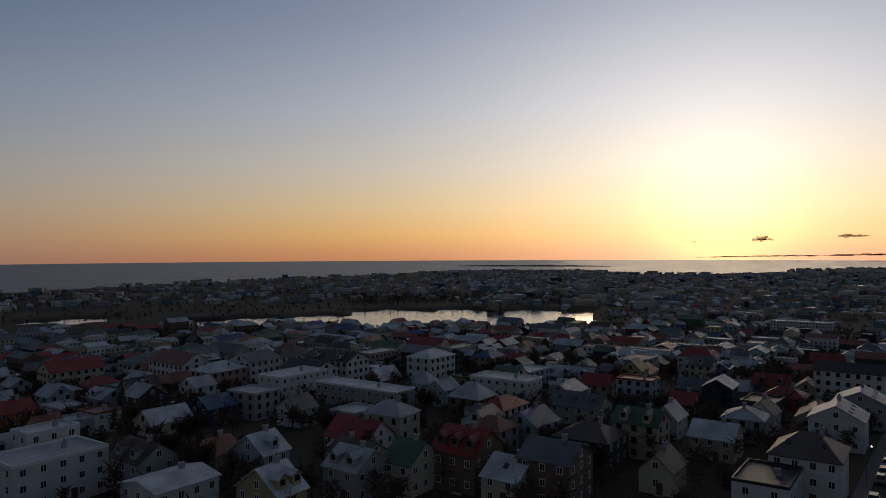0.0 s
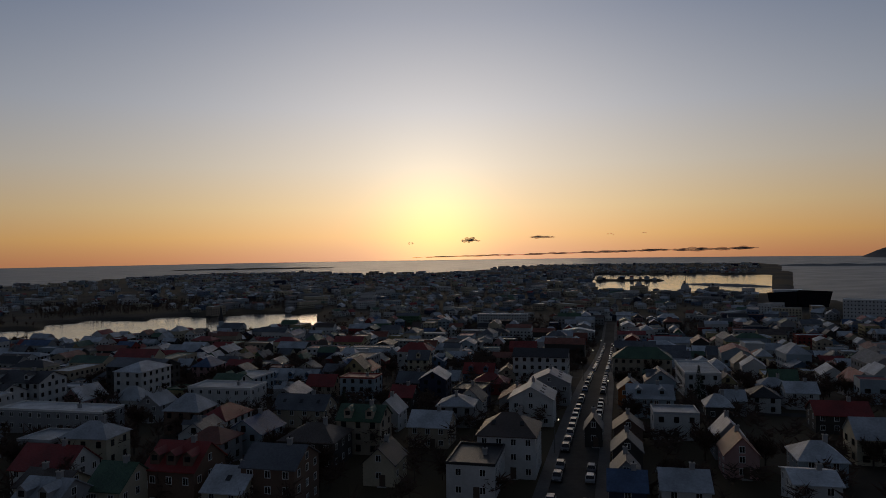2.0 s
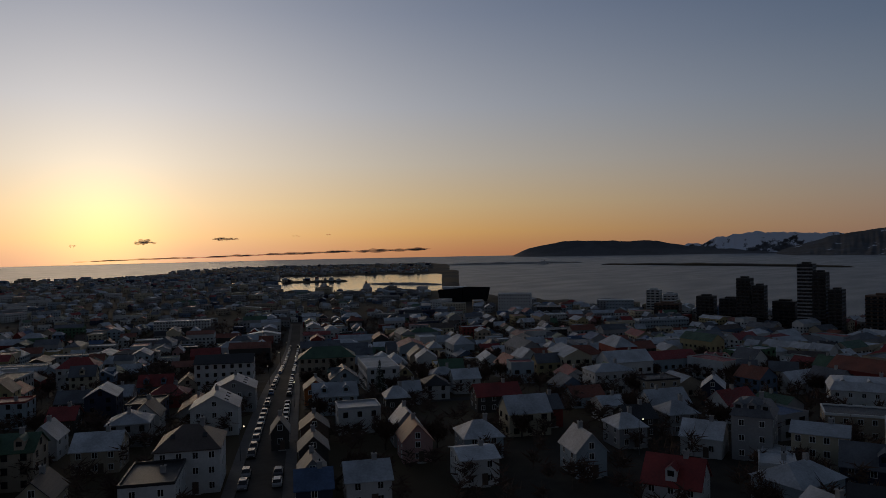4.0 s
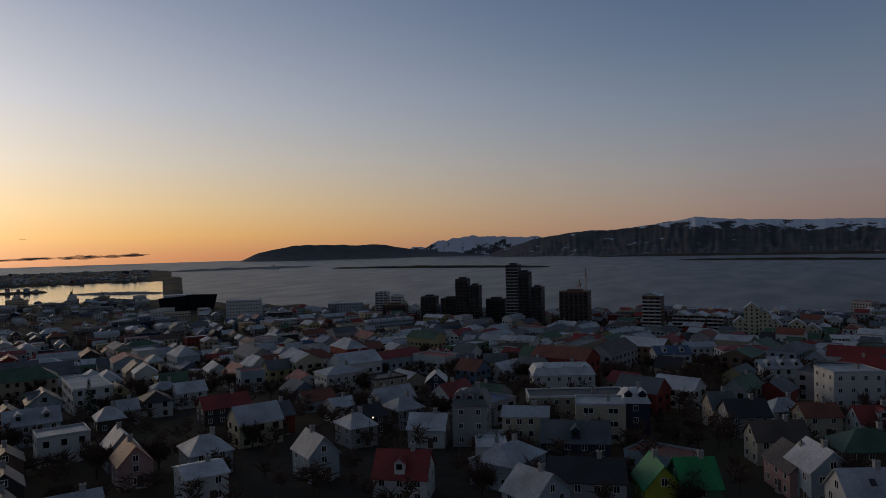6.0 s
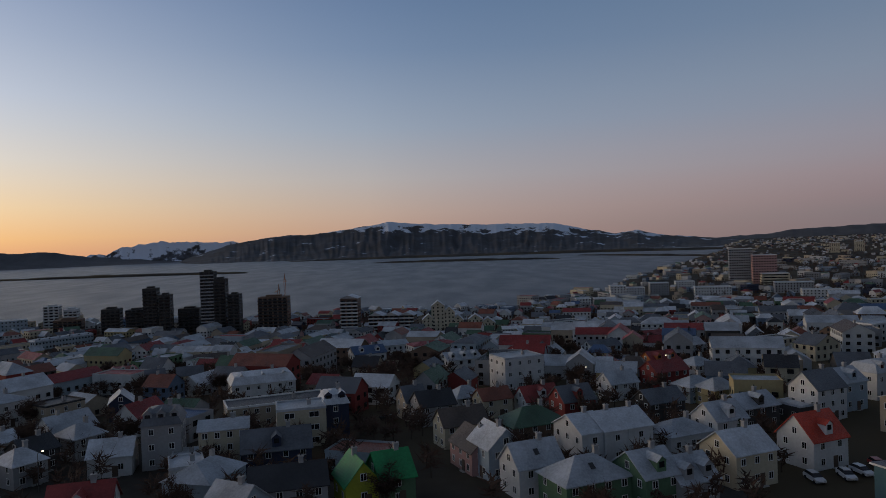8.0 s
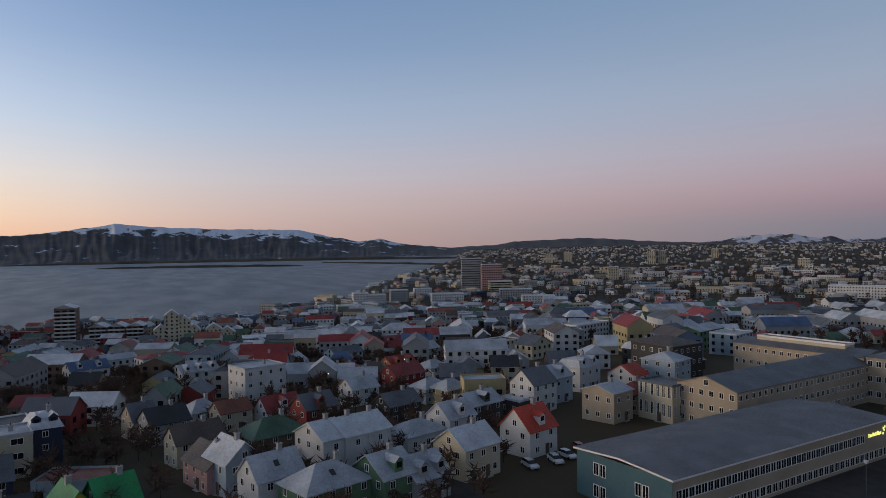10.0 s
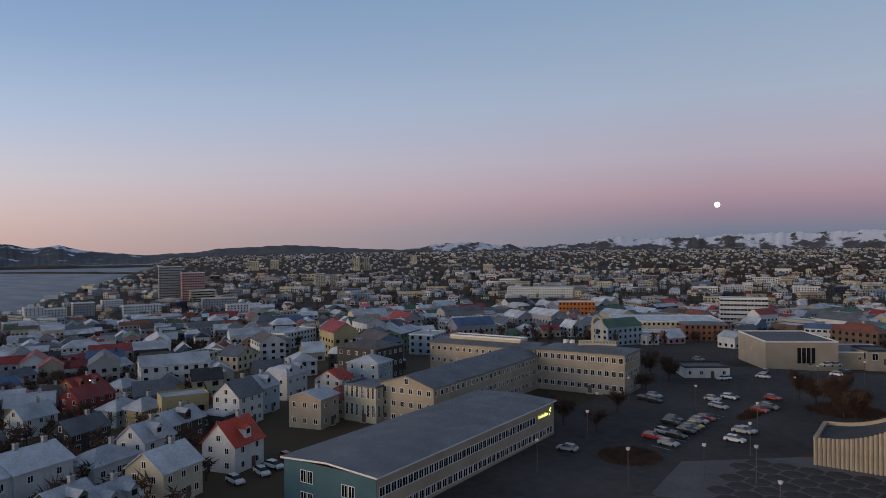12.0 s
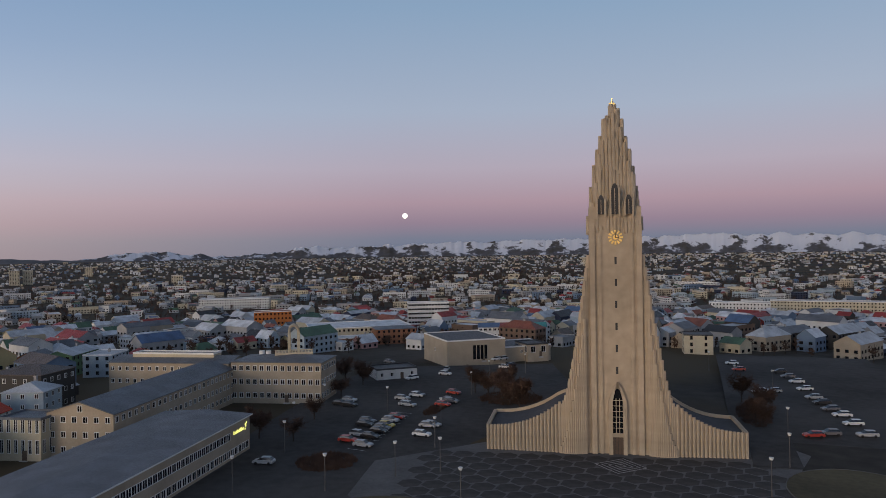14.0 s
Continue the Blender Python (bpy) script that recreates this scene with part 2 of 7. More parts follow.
# ---- mesh helpers ----
class Mesh:
    """Collects faces with material slots, then makes one mesh."""

    def __init__(self):
        self.v, self.f, self.m, self.mats = [], [], [], []

    def slot(self, mat):
        if mat not in self.mats:
            self.mats.append(mat)
        return self.mats.index(mat)

    def face(self, pts, mat):
        i = len(self.v)
        self.v += [tuple(p) for p in pts]
        self.f.append(tuple(range(i, i + len(pts))))
        self.m.append(self.slot(mat))

    def box(self, x0, y0, z0, x1, y1, z1, mat, bottom=False):
        p = [(x0, y0, z0), (x1, y0, z0), (x1, y1, z0), (x0, y1, z0), (x0, y0, z1), (x1, y0, z1), (x1, y1, z1), (x0, y1, z1)]
        i = len(self.v)
        self.v += p
        quads = [(0, 1, 5, 4), (1, 2, 6, 5), (2, 3, 7, 6), (3, 0, 4, 7), (4, 5, 6, 7)] + ([(3, 2, 1, 0)] if bottom else [])
        for q in quads:
            self.f.append(tuple(i + k for k in q))
            self.m.append(self.slot(mat))

    def prism(self, ring, z0, z1, mat, top_ring=None, cap=True):
        """ring: plan points, anticlockwise."""
        k, i = len(ring), len(self.v)
        tr = top_ring or ring
        zt = z1 if isinstance(z1, (list, tuple)) else [z1] * k
        self.v += [(x, y, z0) for x, y in ring] + [(x, y, z) for (x, y), z in zip(tr, zt)]
        for a in range(k):
            b = (a + 1) % k
            self.f.append((i + a, i + b, i + k + b, i + k + a))
            self.m.append(self.slot(mat))
        if cap:
            self.f.append(tuple(range(i + k, i + 2 * k)))
            self.m.append(self.slot(mat))

    def tube(self, a, b, ra, rb, mat, k=5):
        a, b = Vector(a), Vector(b)
        ax = (b - a).normalized()
        u = ax.orthogonal().normalized()
        w = ax.cross(u)
        i = len(self.v)
        for c, r in ((a, ra), (b, rb)):
            for s in range(k):
                t = 2 * math.pi * s / k
                self.v.append(tuple(c + r * (u * math.cos(t) + w * math.sin(t))))
        for s in range(k):
            self.f.append((i + s, i + (s + 1) % k, i + k + (s + 1) % k, i + k + s))
            self.m.append(self.slot(mat))

    def data(self, name):
        me = bpy.data.meshes.new(name)
        me.from_pydata(self.v, [], self.f)
        for m in self.mats:
            me.materials.append(m)
        me.polygons.foreach_set("material_index", self.m)
        me.update()
        return me


def part(name, mesh, parent, label="", m=None):
    """Links a Mesh (or mesh data) as one object under a thing or a part."""
    ob = new(name, mesh.data(name) if isinstance(mesh, Mesh) else mesh)
    if parent:
        ob.parent = parent
    if m is not None:
        ob.matrix_basis = m
    return tagged(ob, label)


def thing(name, label, category, m, group="", kind=""):
    ob = new(name)
    ob.empty_display_size = 0.5
    ob.matrix_basis = m
    return tagged(ob, label, category, group, kind)


def solo(name, mesh, label, category, m=None, group="", kind=""):
    ob = new(name, mesh.data(name) if isinstance(mesh, Mesh) else mesh)
    if m is not None:
        ob.matrix_basis = m
    return tagged(ob, label, category, group, kind)


# heights of the ground sheet on its own grid, so that things stand on it exactly
RINGS = np.concatenate([[0.5], np.arange(20, 320, 12), np.geomspace(320, 4950, 150)])
AZS = np.arange(-180, 180.01, 0.75)
_A, _R = np.meshgrid(np.radians(AZS), RINGS, indexing="ij")
HEIGHTS = ground_z(_R * np.sin(_A), _R * np.cos(_A)).tolist()
RING_LIST = RINGS.tolist()


def gz(x, y):
    r, a = math.hypot(x, y), (math.degrees(math.atan2(x, y)) + 180) / 0.75
    i = min(int(a), len(HEIGHTS) - 2)
    lo, hi = 0, len(RING_LIST) - 2
    while lo < hi:
        mid = (lo + hi + 1) // 2
        if RING_LIST[mid] <= r:
            lo = mid
        else:
            hi = mid - 1
    f, g = a - i, min(max((r - RING_LIST[lo]) / (RING_LIST[lo + 1] - RING_LIST[lo]), 0), 1)
    p, q = HEIGHTS[i], HEIGHTS[i + 1]
    return (p[lo] * (1 - g) + p[lo + 1] * g) * (1 - f) + (q[lo] * (1 - g) + q[lo + 1] * g) * f


def front(az):
    """Turn that makes local -y face the compass angle az."""
    return 180 - az



# ---- ground and water: one sheet out to the horizon ----
def polar_sheet(name, azs, rs, zfun, mat):
    A, R = np.meshgrid(np.radians(azs), rs, indexing="ij")
    x, y = R * np.sin(A), R * np.cos(A)
    z = zfun(x, y)
    na, nr = A.shape
    me = bpy.data.meshes.new(name)
    idx = np.arange(na * nr).reshape(na, nr)
    q = np.stack([idx[:-1, :-1], idx[:-1, 1:], idx[1:, 1:], idx[1:, :-1]], -1).reshape(-1, 4)
    me.from_pydata(np.stack([x, y, z], -1).reshape(-1, 3).tolist(), [], [tuple(f[::-1]) for f in q.tolist()])
    me.materials.append(mat)
    me.polygons.foreach_set("use_smooth", [True] * len(me.polygons))
    me.update()
    return new(name, me)


def ground_material():
    m = material("town_ground", (0.052, 0.046, 0.038), 0.95, spec=0.15, vary=0.4, scale=0.05, bump=0.4, second=(0.022, 0.02, 0.017))
    nt = m.node_tree
    n, l = nt.nodes, nt.links
    # shoreline and moor: brown grass in broad patches
    tc = n.new("ShaderNodeTexCoord")
    p = n.new("ShaderNodeTexNoise")
    p.inputs["Scale"].default_value, p.inputs["Detail"].default_value = 0.006, 6
    l.new(tc.outputs["Object"], p.inputs["Vector"])
    r = n.new("ShaderNodeValToRGB")
    r.color_ramp.elements[0].position, r.color_ramp.elements[1].position = 0.46, 0.58
    l.new(p.outputs[0], r.inputs[0])
    mx = n.new("ShaderNodeMix")
    mx.data_type = "RGBA"
    b = n["Principled BSDF"]
    old = b.inputs["Base Color"].links[0].from_socket
    l.new(r.outputs[0], mx.inputs[0])
    l.new(old, mx.inputs[6])
    mx.inputs[7].default_value = (0.075, 0.058, 0.034, 1)
    l.new(mx.outputs[2], b.inputs["Base Color"])
    return m


M_GROUND = ground_material()
ground = polar_sheet("ground", AZS, RINGS, ground_z, M_GROUND)
tagged(ground, "dark town ground of soil, grass and asphalt sloping to the sea", "ground", kind="structure")


def water_material(name, r_lo, r_hi, spec, base, bump):
    m = bpy.data.materials.new(name)
    m.use_nodes = True
    n, l = m.node_tree.nodes, m.node_tree.links
    b = n["Principled BSDF"]
    b.inputs["Base Color"].default_value = (*base, 1)
    b.inputs["Roughness"].default_value = 0.16
    b.inputs["Specular IOR Level"].default_value = spec
    tc = n.new("ShaderNodeTexCoord")
    mp = n.new("ShaderNodeMapping")
    mp.inputs["Rotation"].default_value[2] = 0.5
    mp.inputs["Scale"].default_value = (0.02, 0.06, 0.05)
    l.new(tc.outputs["Object"], mp.inputs[0])
    a = n.new("ShaderNodeTexNoise")
    a.inputs["Scale"].default_value, a.inputs["Detail"].default_value = 6.0, 7
    l.new(mp.outputs[0], a.inputs["Vector"])
    bp = n.new("ShaderNodeBump")
    bp.inputs["Strength"].default_value, bp.inputs["Distance"].default_value = bump, 2.0
    l.new(a.outputs[0], bp.inputs["Height"])
    l.new(bp.outputs[0], b.inputs["Normal"])
    # wind lanes: broad streaks of rougher water
    big = n.new("ShaderNodeTexNoise")
    big.inputs["Scale"].default_value, big.inputs["Detail"].default_value = 0.35, 4
    l.new(mp.outputs[0], big.inputs["Vector"])
    mr = n.new("ShaderNodeMapRange")
    mr.inputs[1].default_value, mr.inputs[2].default_value, mr.inputs[3].default_value, mr.inputs[4].default_value = 0.35, 0.65, r_lo, r_hi
    l.new(big.outputs[0], mr.inputs[0])
    l.new(mr.outputs[0], b.inputs["Roughness"])
    return m


M_WATER = water_material("sea_water", 0.36, 0.44, 0.28, (0.022, 0.032, 0.045), 0.22)
M_CALM = water_material("calm_water", 0.05, 0.12, 0.5, (0.012, 0.016, 0.02), 0.08)
water = polar_sheet("water", np.arange(-180, 180.01, 3), np.concatenate([[500], np.geomspace(600, 4980, 40)]), lambda x, y: 0 * x, M_WATER)
tagged(water, "calm grey sea and lake reflecting the dusk sky", "water", kind="structure")


calm = lambda x, y: 0 * x + 0.06
tagged(polar_sheet("lake", np.arange(-34, 13.1, 1), np.linspace(690, 1000, 12), calm, M_CALM), "calm lake reflecting the bright evening sky", "lake", kind="structure")
tagged(polar_sheet("harbour_water", np.arange(27, 47.6, 0.5), np.linspace(1110, 2150, 12), calm, M_CALM), "calm harbour water reflecting the evening sky", "water", kind="structure")


# ---- mountains ----
def rock_material(name, rock, snow_amount, snow=(0.62, 0.68, 0.76), low=(0.05, 0.045, 0.04), z_snow=120.0, z_span=90.0, steep=1.0, streak=1.0, lee=0.0, ragged=2.6, gain=0.4):
    m = bpy.data.materials.new(name)
    m.use_nodes = True
    n, l = m.node_tree.nodes, m.node_tree.links
    b = n["Principled BSDF"]
    b.inputs["Roughness"].default_value = 0.95
    tc = n.new("ShaderNodeTexCoord")
    sp = n.new("ShaderNodeSeparateXYZ")
    l.new(tc.outputs["Object"], sp.inputs[0])
    no = n.new("ShaderNodeTexNoise")
    no.inputs["Scale"].default_value, no.inputs["Detail"].default_value = 0.010, 9
    no.inputs["Roughness"].default_value = 0.62
    lie = n.new("ShaderNodeMapping")
    lie.inputs["Scale"].default_value = (1, 1, streak)
    l.new(tc.outputs["Object"], lie.inputs[0])
    l.new(lie.outputs[0], no.inputs["Vector"])
    h = n.new("ShaderNodeMapRange")
    h.inputs[1].default_value, h.inputs[2].default_value = z_snow - z_span, z_snow + z_span
    h.inputs[3].default_value, h.inputs[4].default_value = -0.5 * steep, 0.5 * steep
    # snow lies deeper towards one end of the range
    up = n.new("ShaderNodeMath")
    up.operation = "MULTIPLY_ADD"
    up.inputs[1].default_value = lee
    l.new(sp.outputs[1], up.inputs[0])
    l.new(sp.outputs[2], up.inputs[2])
    l.new(up.outputs[0], h.inputs[0])
    geo = n.new("ShaderNodeNewGeometry")
    ns = n.new("ShaderNodeSeparateXYZ")
    l.new(geo.outputs["Normal"], ns.inputs[0])
    s1 = n.new("ShaderNodeMath")
    s1.operation = "MULTIPLY_ADD"
    l.new(no.outputs[0], s1.inputs[0])
    s1.inputs[1].default_value = ragged
    l.new(h.outputs[0], s1.inputs[2])
    s2 = n.new("ShaderNodeMath")
    s2.operation = "MULTIPLY_ADD"
    l.new(ns.outputs[2], s2.inputs[0])
    s2.inputs[1].default_value = 0.9
    l.new(s1.outputs[0], s2.inputs[2])
    r = n.new("ShaderNodeValToRGB")
    e = r.color_ramp.elements
    e[0].position, e[0].color = 1 - snow_amount, (0, 0, 0, 1)
    e[1].position, e[1].color = min(1.0, 1.06 - snow_amount), (1, 1, 1, 1)
    half = n.new("ShaderNodeMath")
    half.operation = "MULTIPLY"
    half.inputs[1].default_value = gain
    l.new(s2.outputs[0], half.inputs[0])
    l.new(half.outputs[0], r.inputs[0])
    rk = n.new("ShaderNodeValToRGB")
    rk.color_ramp.elements[0].color, rk.color_ramp.elements[1].color = (*low, 1), (*rock, 1)
    rk.color_ramp.elements[0].position, rk.color_ramp.elements[1].position = 0.35, 0.65
    l.new(no.outputs[0], rk.inputs[0])
    mx = n.new("ShaderNodeMix")
    mx.data_type = "RGBA"
    l.new(r.outputs[0], mx.inputs[0])
    l.new(rk.outputs[0], mx.inputs[6])
    mx.inputs[7].default_value = (*snow, 1)
    l.new(mx.outputs[2], b.inputs["Base Color"])
    return m


def mountain(name, label, azs, els, r0, r1, mat, rough=1.0, gully=1.0, seed=0.0):
    """A range whose ridge stands at r1 with the skyline angles els over azs; its foot lies at r0."""
    A = np.arange(azs[0], azs[-1] + 0.01, 0.09)
    depth = np.linspace(0, 1.25, 42)
    ridge = np.interp(A, azs, els)
    verts, faces = [], []
    for i, a in enumerate(A):
        fine = rough * (noise.fractal(Vector((a * 0.9, seed, 3.1)), 0.9, 2.1, 3) * 0.07)
        zr = 83.0 + r1 * math.tan(radians(float(ridge[i]) + fine))
        for d in depth:
            rr = r0 + (r1 - r0) * d
            g = min(d, 1.0)
            gl = noise.noise(Vector((a * 0.7 + noise.noise(Vector((a * .35, d * 2.2, seed))) * 1.6, d * 1.1, seed + 7))) + 0.6 * noise.noise(Vector((a * 3.1, d * 2.5, seed)))
            prof = 0.25 * g + 0.75 * g ** 2.0
            prof += gully * 0.11 * gl * math.sin(math.pi * g) ** 0.8
            z = -6 + (zr + 6) * max(prof, 0) if d <= 1 else zr - (d - 1) * 260
            verts.append((rr * math.sin(radians(a)), rr * math.cos(radians(a)), z))
    nd = len(depth)
    for i in range(len(A) - 1):
        for j in range(nd - 1):
            k = i * nd + j
            faces.append((k, k + nd, k + nd + 1, k + 1))
    me = bpy.data.meshes.new(name)
    me.from_pydata(verts, [], faces)
    me.materials.append(mat)
    me.update()
    return tagged(new(name, me), label, "mountain", kind="structure")


# the bluish rock tone has air haze over the bay mixed in
M_MTN = rock_material("hazed_mountain_rock", (0.075, 0.08, 0.095), 0.06, z_snow=150, z_span=46, steep=1.8, streak=0.7, lee=-0.045, ragged=6.0, gain=0.25)
# pale blue rock and snow: colours stand in for the haze before this range
M_PALE = rock_material("hazy_snow_rock", (0.18, 0.20, 0.25), 0.42, ragged=4.5, gain=0.25, snow=(0.70, 0.74, 0.82), z_snow=80, z_span=60)
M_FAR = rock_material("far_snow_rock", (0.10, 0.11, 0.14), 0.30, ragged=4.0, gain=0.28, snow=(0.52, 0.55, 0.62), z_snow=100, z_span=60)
# both rock tones lifted and cooled: distance haze painted into the colour
M_MESA = rock_material("hazed_rock", (0.11, 0.112, 0.12), 0.02, low=(0.08, 0.08, 0.085), z_snow=400)
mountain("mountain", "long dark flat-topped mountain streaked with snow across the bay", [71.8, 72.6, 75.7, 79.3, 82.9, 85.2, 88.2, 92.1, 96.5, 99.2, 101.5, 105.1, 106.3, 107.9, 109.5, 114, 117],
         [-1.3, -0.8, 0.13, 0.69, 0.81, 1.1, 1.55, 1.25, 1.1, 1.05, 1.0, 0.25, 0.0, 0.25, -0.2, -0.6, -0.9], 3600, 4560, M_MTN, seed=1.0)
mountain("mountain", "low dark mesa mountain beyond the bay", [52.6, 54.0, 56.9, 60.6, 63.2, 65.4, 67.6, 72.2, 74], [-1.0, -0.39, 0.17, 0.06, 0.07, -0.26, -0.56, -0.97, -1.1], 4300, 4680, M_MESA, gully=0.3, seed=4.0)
mountain("mountain", "distant pale snow mountains under cloud", [64, 66.3, 68.6, 70.8, 74.0, 77.2, 80], [-1.0, -0.3, 0.25, 0.55, 0.45, 0.2, -0.6], 4700, 4820, M_PALE, rough=3.0, gully=1.2, seed=9.0)
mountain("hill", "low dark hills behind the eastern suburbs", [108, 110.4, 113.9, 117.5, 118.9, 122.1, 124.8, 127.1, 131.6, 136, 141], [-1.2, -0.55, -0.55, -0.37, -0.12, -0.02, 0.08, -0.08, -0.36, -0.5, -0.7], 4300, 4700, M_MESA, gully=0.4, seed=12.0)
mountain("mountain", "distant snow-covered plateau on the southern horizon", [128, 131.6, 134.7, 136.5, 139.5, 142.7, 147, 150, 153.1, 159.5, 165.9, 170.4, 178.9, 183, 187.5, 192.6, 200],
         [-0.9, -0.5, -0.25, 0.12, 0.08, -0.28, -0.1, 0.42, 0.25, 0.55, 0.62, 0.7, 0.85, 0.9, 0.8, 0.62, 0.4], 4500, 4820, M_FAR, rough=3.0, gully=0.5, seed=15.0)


# ---- houses ----
WINDOWS = {}


def window_mesh(w, h):
    """A casement: a raised frame with a mullion round a dark pane; local x across, z up, facing -y."""
    key = (round(w, 1), round(h, 1))
    if key not in WINDOWS:
        m = Mesh()
        w, h = key
        t = 0.11
        m.box(-w / 2, -0.05, 0, w / 2, 0, t, M_FRAME, True)
        m.box(-w / 2, -0.05, h - t, w / 2, 0, h, M_FRAME, True)
        m.box(-w / 2, -0.05, t, -w / 2 + t, 0, h - t, M_FRAME)
        m.box(w / 2 - t, -0.05, t, w / 2, 0, h - t, M_FRAME)
        m.box(-0.04, -0.045, t, 0.04, 0, h - t, M_FRAME)
        m.face([(-w / 2 + t, -0.02, t), (w / 2 - t, -0.02, t), (w / 2 - t, -0.02, h - t), (-w / 2 + t, -0.02, h - t)], M_GLASS)
        WINDOWS[key] = m.data("window")
    return WINDOWS[key]


def shell(w, d, e, rise, kind, ridge, wall, base=2.5):
    """Walls of a house up to the eaves and into the gables. Returns the Mesh."""
    m = Mesh()
    x, y = w / 2, d / 2
    m.prism([(-x, -y), (x, -y), (x, y), (-x, y)], -base, e, wall, cap=kind == "flat")
    if kind == "gable":
        if ridge == "x":
            for s in (-x, x):
                m.face([(s, -y, e), (s, y, e), (s, 0, e + rise)][:: 1 if s > 0 else -1], wall)
        else:
            for s in (-y, y):
                m.face([(x, s, e), (-x, s, e), (0, s, e + rise)][:: 1 if s > 0 else -1], wall)
    return m


def roof_mesh(w, d, e, rise, kind, ridge, mat, over=0.35, th=0.16):
    m = Mesh()
    x, y = w / 2 + over, d / 2 + over
    if kind == "flat":
        m.box(-x + over - .02, -y + over - .02, e, x - over + .02, y - over + .02, e + 0.06, mat)
        t = 0.28
        X0, Y0 = w / 2 + 0.06, d / 2 + 0.06
        for b in ((-X0, -Y0, X0, -Y0 + t), (-X0, Y0 - t, X0, Y0), (-X0, -Y0 + t, -X0 + t, Y0 - t), (X0 - t, -Y0 + t, X0, Y0 - t)):
            m.box(b[0], b[1], e - 0.1, b[2], b[3], e + 0.42, M_FRAME if w > 14 else mat, True)
        return m
    if ridge == "y":
        x, y, turn = y, x, True
    else:
        turn = False

    def P(px, py, pz):
        return (py, -px, pz) if turn else (px, py, pz)
    run = y
    drop = rise / (run - over) * over
    ez = e - drop
    if kind == "gable":
        for s in (1, -1):
            a, b, c, q = P(-x, -s * y, ez), P(x, -s * y, ez), P(x, 0, e + rise), P(-x, 0, e + rise)
            up = [Vector(v) + Vector((0, 0, th)) for v in (a, b, c, q)]
            lo = [Vector(v) for v in (a, b, c, q)]
            f = 1 if s > 0 else -1
            m.face(up[::f], mat)
            m.face(lo[::-f], mat)
            for k in range(4):
                j = (k + 1) % 4
                m.face([lo[k], lo[j], up[j], up[k]][::f], mat)
    elif kind == "hip":
        k = max(x - y, x * 0.25)
        e4 = [P(-x, -y, ez), P(x, -y, ez), P(x, y, ez), P(-x, y, ez)]
        r2 = [P(-k, 0, e + rise), P(k, 0, e + rise)]
        t4 = [Vector(v) + Vector((0, 0, th)) for v in e4]
        m.face([t4[0], t4[1], r2[1], r2[0]], mat)
        m.face([t4[2], t4[3], r2[0], r2[1]], mat)
        m.face([t4[1], t4[2], r2[1]], mat)
        m.face([t4[3], t4[0], r2[0]], mat)
        for a in range(4):
            b = (a + 1) % 4
            m.face([e4[a], e4[b], t4[b], t4[a]], mat)
        m.face(e4[::-1], mat)
    elif kind == "mansard":
        k, hz = 1.3, rise * 0.72
        e4 = [P(-x, -y, e), P(x, -y, e), P(x, y, e), P(-x, y, e)]
        t4 = [P(-x + k, -y + k, e + hz), P(x - k, -y + k, e + hz), P(x - k, y - k, e + hz), P(-x + k, y - k, e + hz)]
        r2 = [P(-x + y * .7, 0, e + rise), P(x - y * .7, 0, e + rise)]
        for a in range(4):
            b = (a + 1) % 4
            m.face([e4[a], e4[b], t4[b], t4[a]], mat)
        m.face([t4[0], t4[1], r2[1], r2[0]], mat)
        m.face([t4[2], t4[3], r2[0], r2[1]], mat)
        m.face([t4[1], t4[2], r2[1]], mat)
        m.face([t4[3], t4[0], r2[0]], mat)
        m.face(e4[::-1], mat)
    return m


def window_spots(w, d, e, storeys, gap, ww, wh, rise=0, kind="gable", ridge="x"):
    """Poses (local) of windows on the four walls."""
    out = []
    sh = e / storeys
    for k in range(storeys):
        z = k * sh + sh * 0.36
        for length, half, rz in ((w, d / 2, 0), (w, d / 2, 180), (d, w / 2, 90), (d, w / 2, -90)):
            cnt = max(1, int((length - 1.0) / gap))
            for i in range(cnt):
                s = (i + 0.5) * length / cnt - length / 2
                out.append(pose(0, 0, 0, 0, 0, rz) @ pose(s, -half, z))
    if kind == "gable" and rise > 2.2:
        for rz in ((90, -90) if ridge == "x" else (0, 180)):
            out.append(pose(0, 0, 0, 0, 0, rz) @ pose(0, -(w if ridge == "x" else d) / 2, e + rise * 0.12))
    return out


ROOF_WORDS = {"zinc": "grey metal", "pale": "pale metal", "slate": "dark grey metal", "red": "dark red metal", "rust": "rust-red metal", "green": "dull green metal", "black": "black felt",
              "blue": "blue metal", "brown": "brown metal", "brightred": "bright red metal", "netgreen": "green sheeted", "teal": "teal metal"}
WALL_WORDS = {"paleblue": "pale blue", "dark": "dark-boarded", "lime": "lime green", "teal": "dark teal", "brick": "brick-red"}


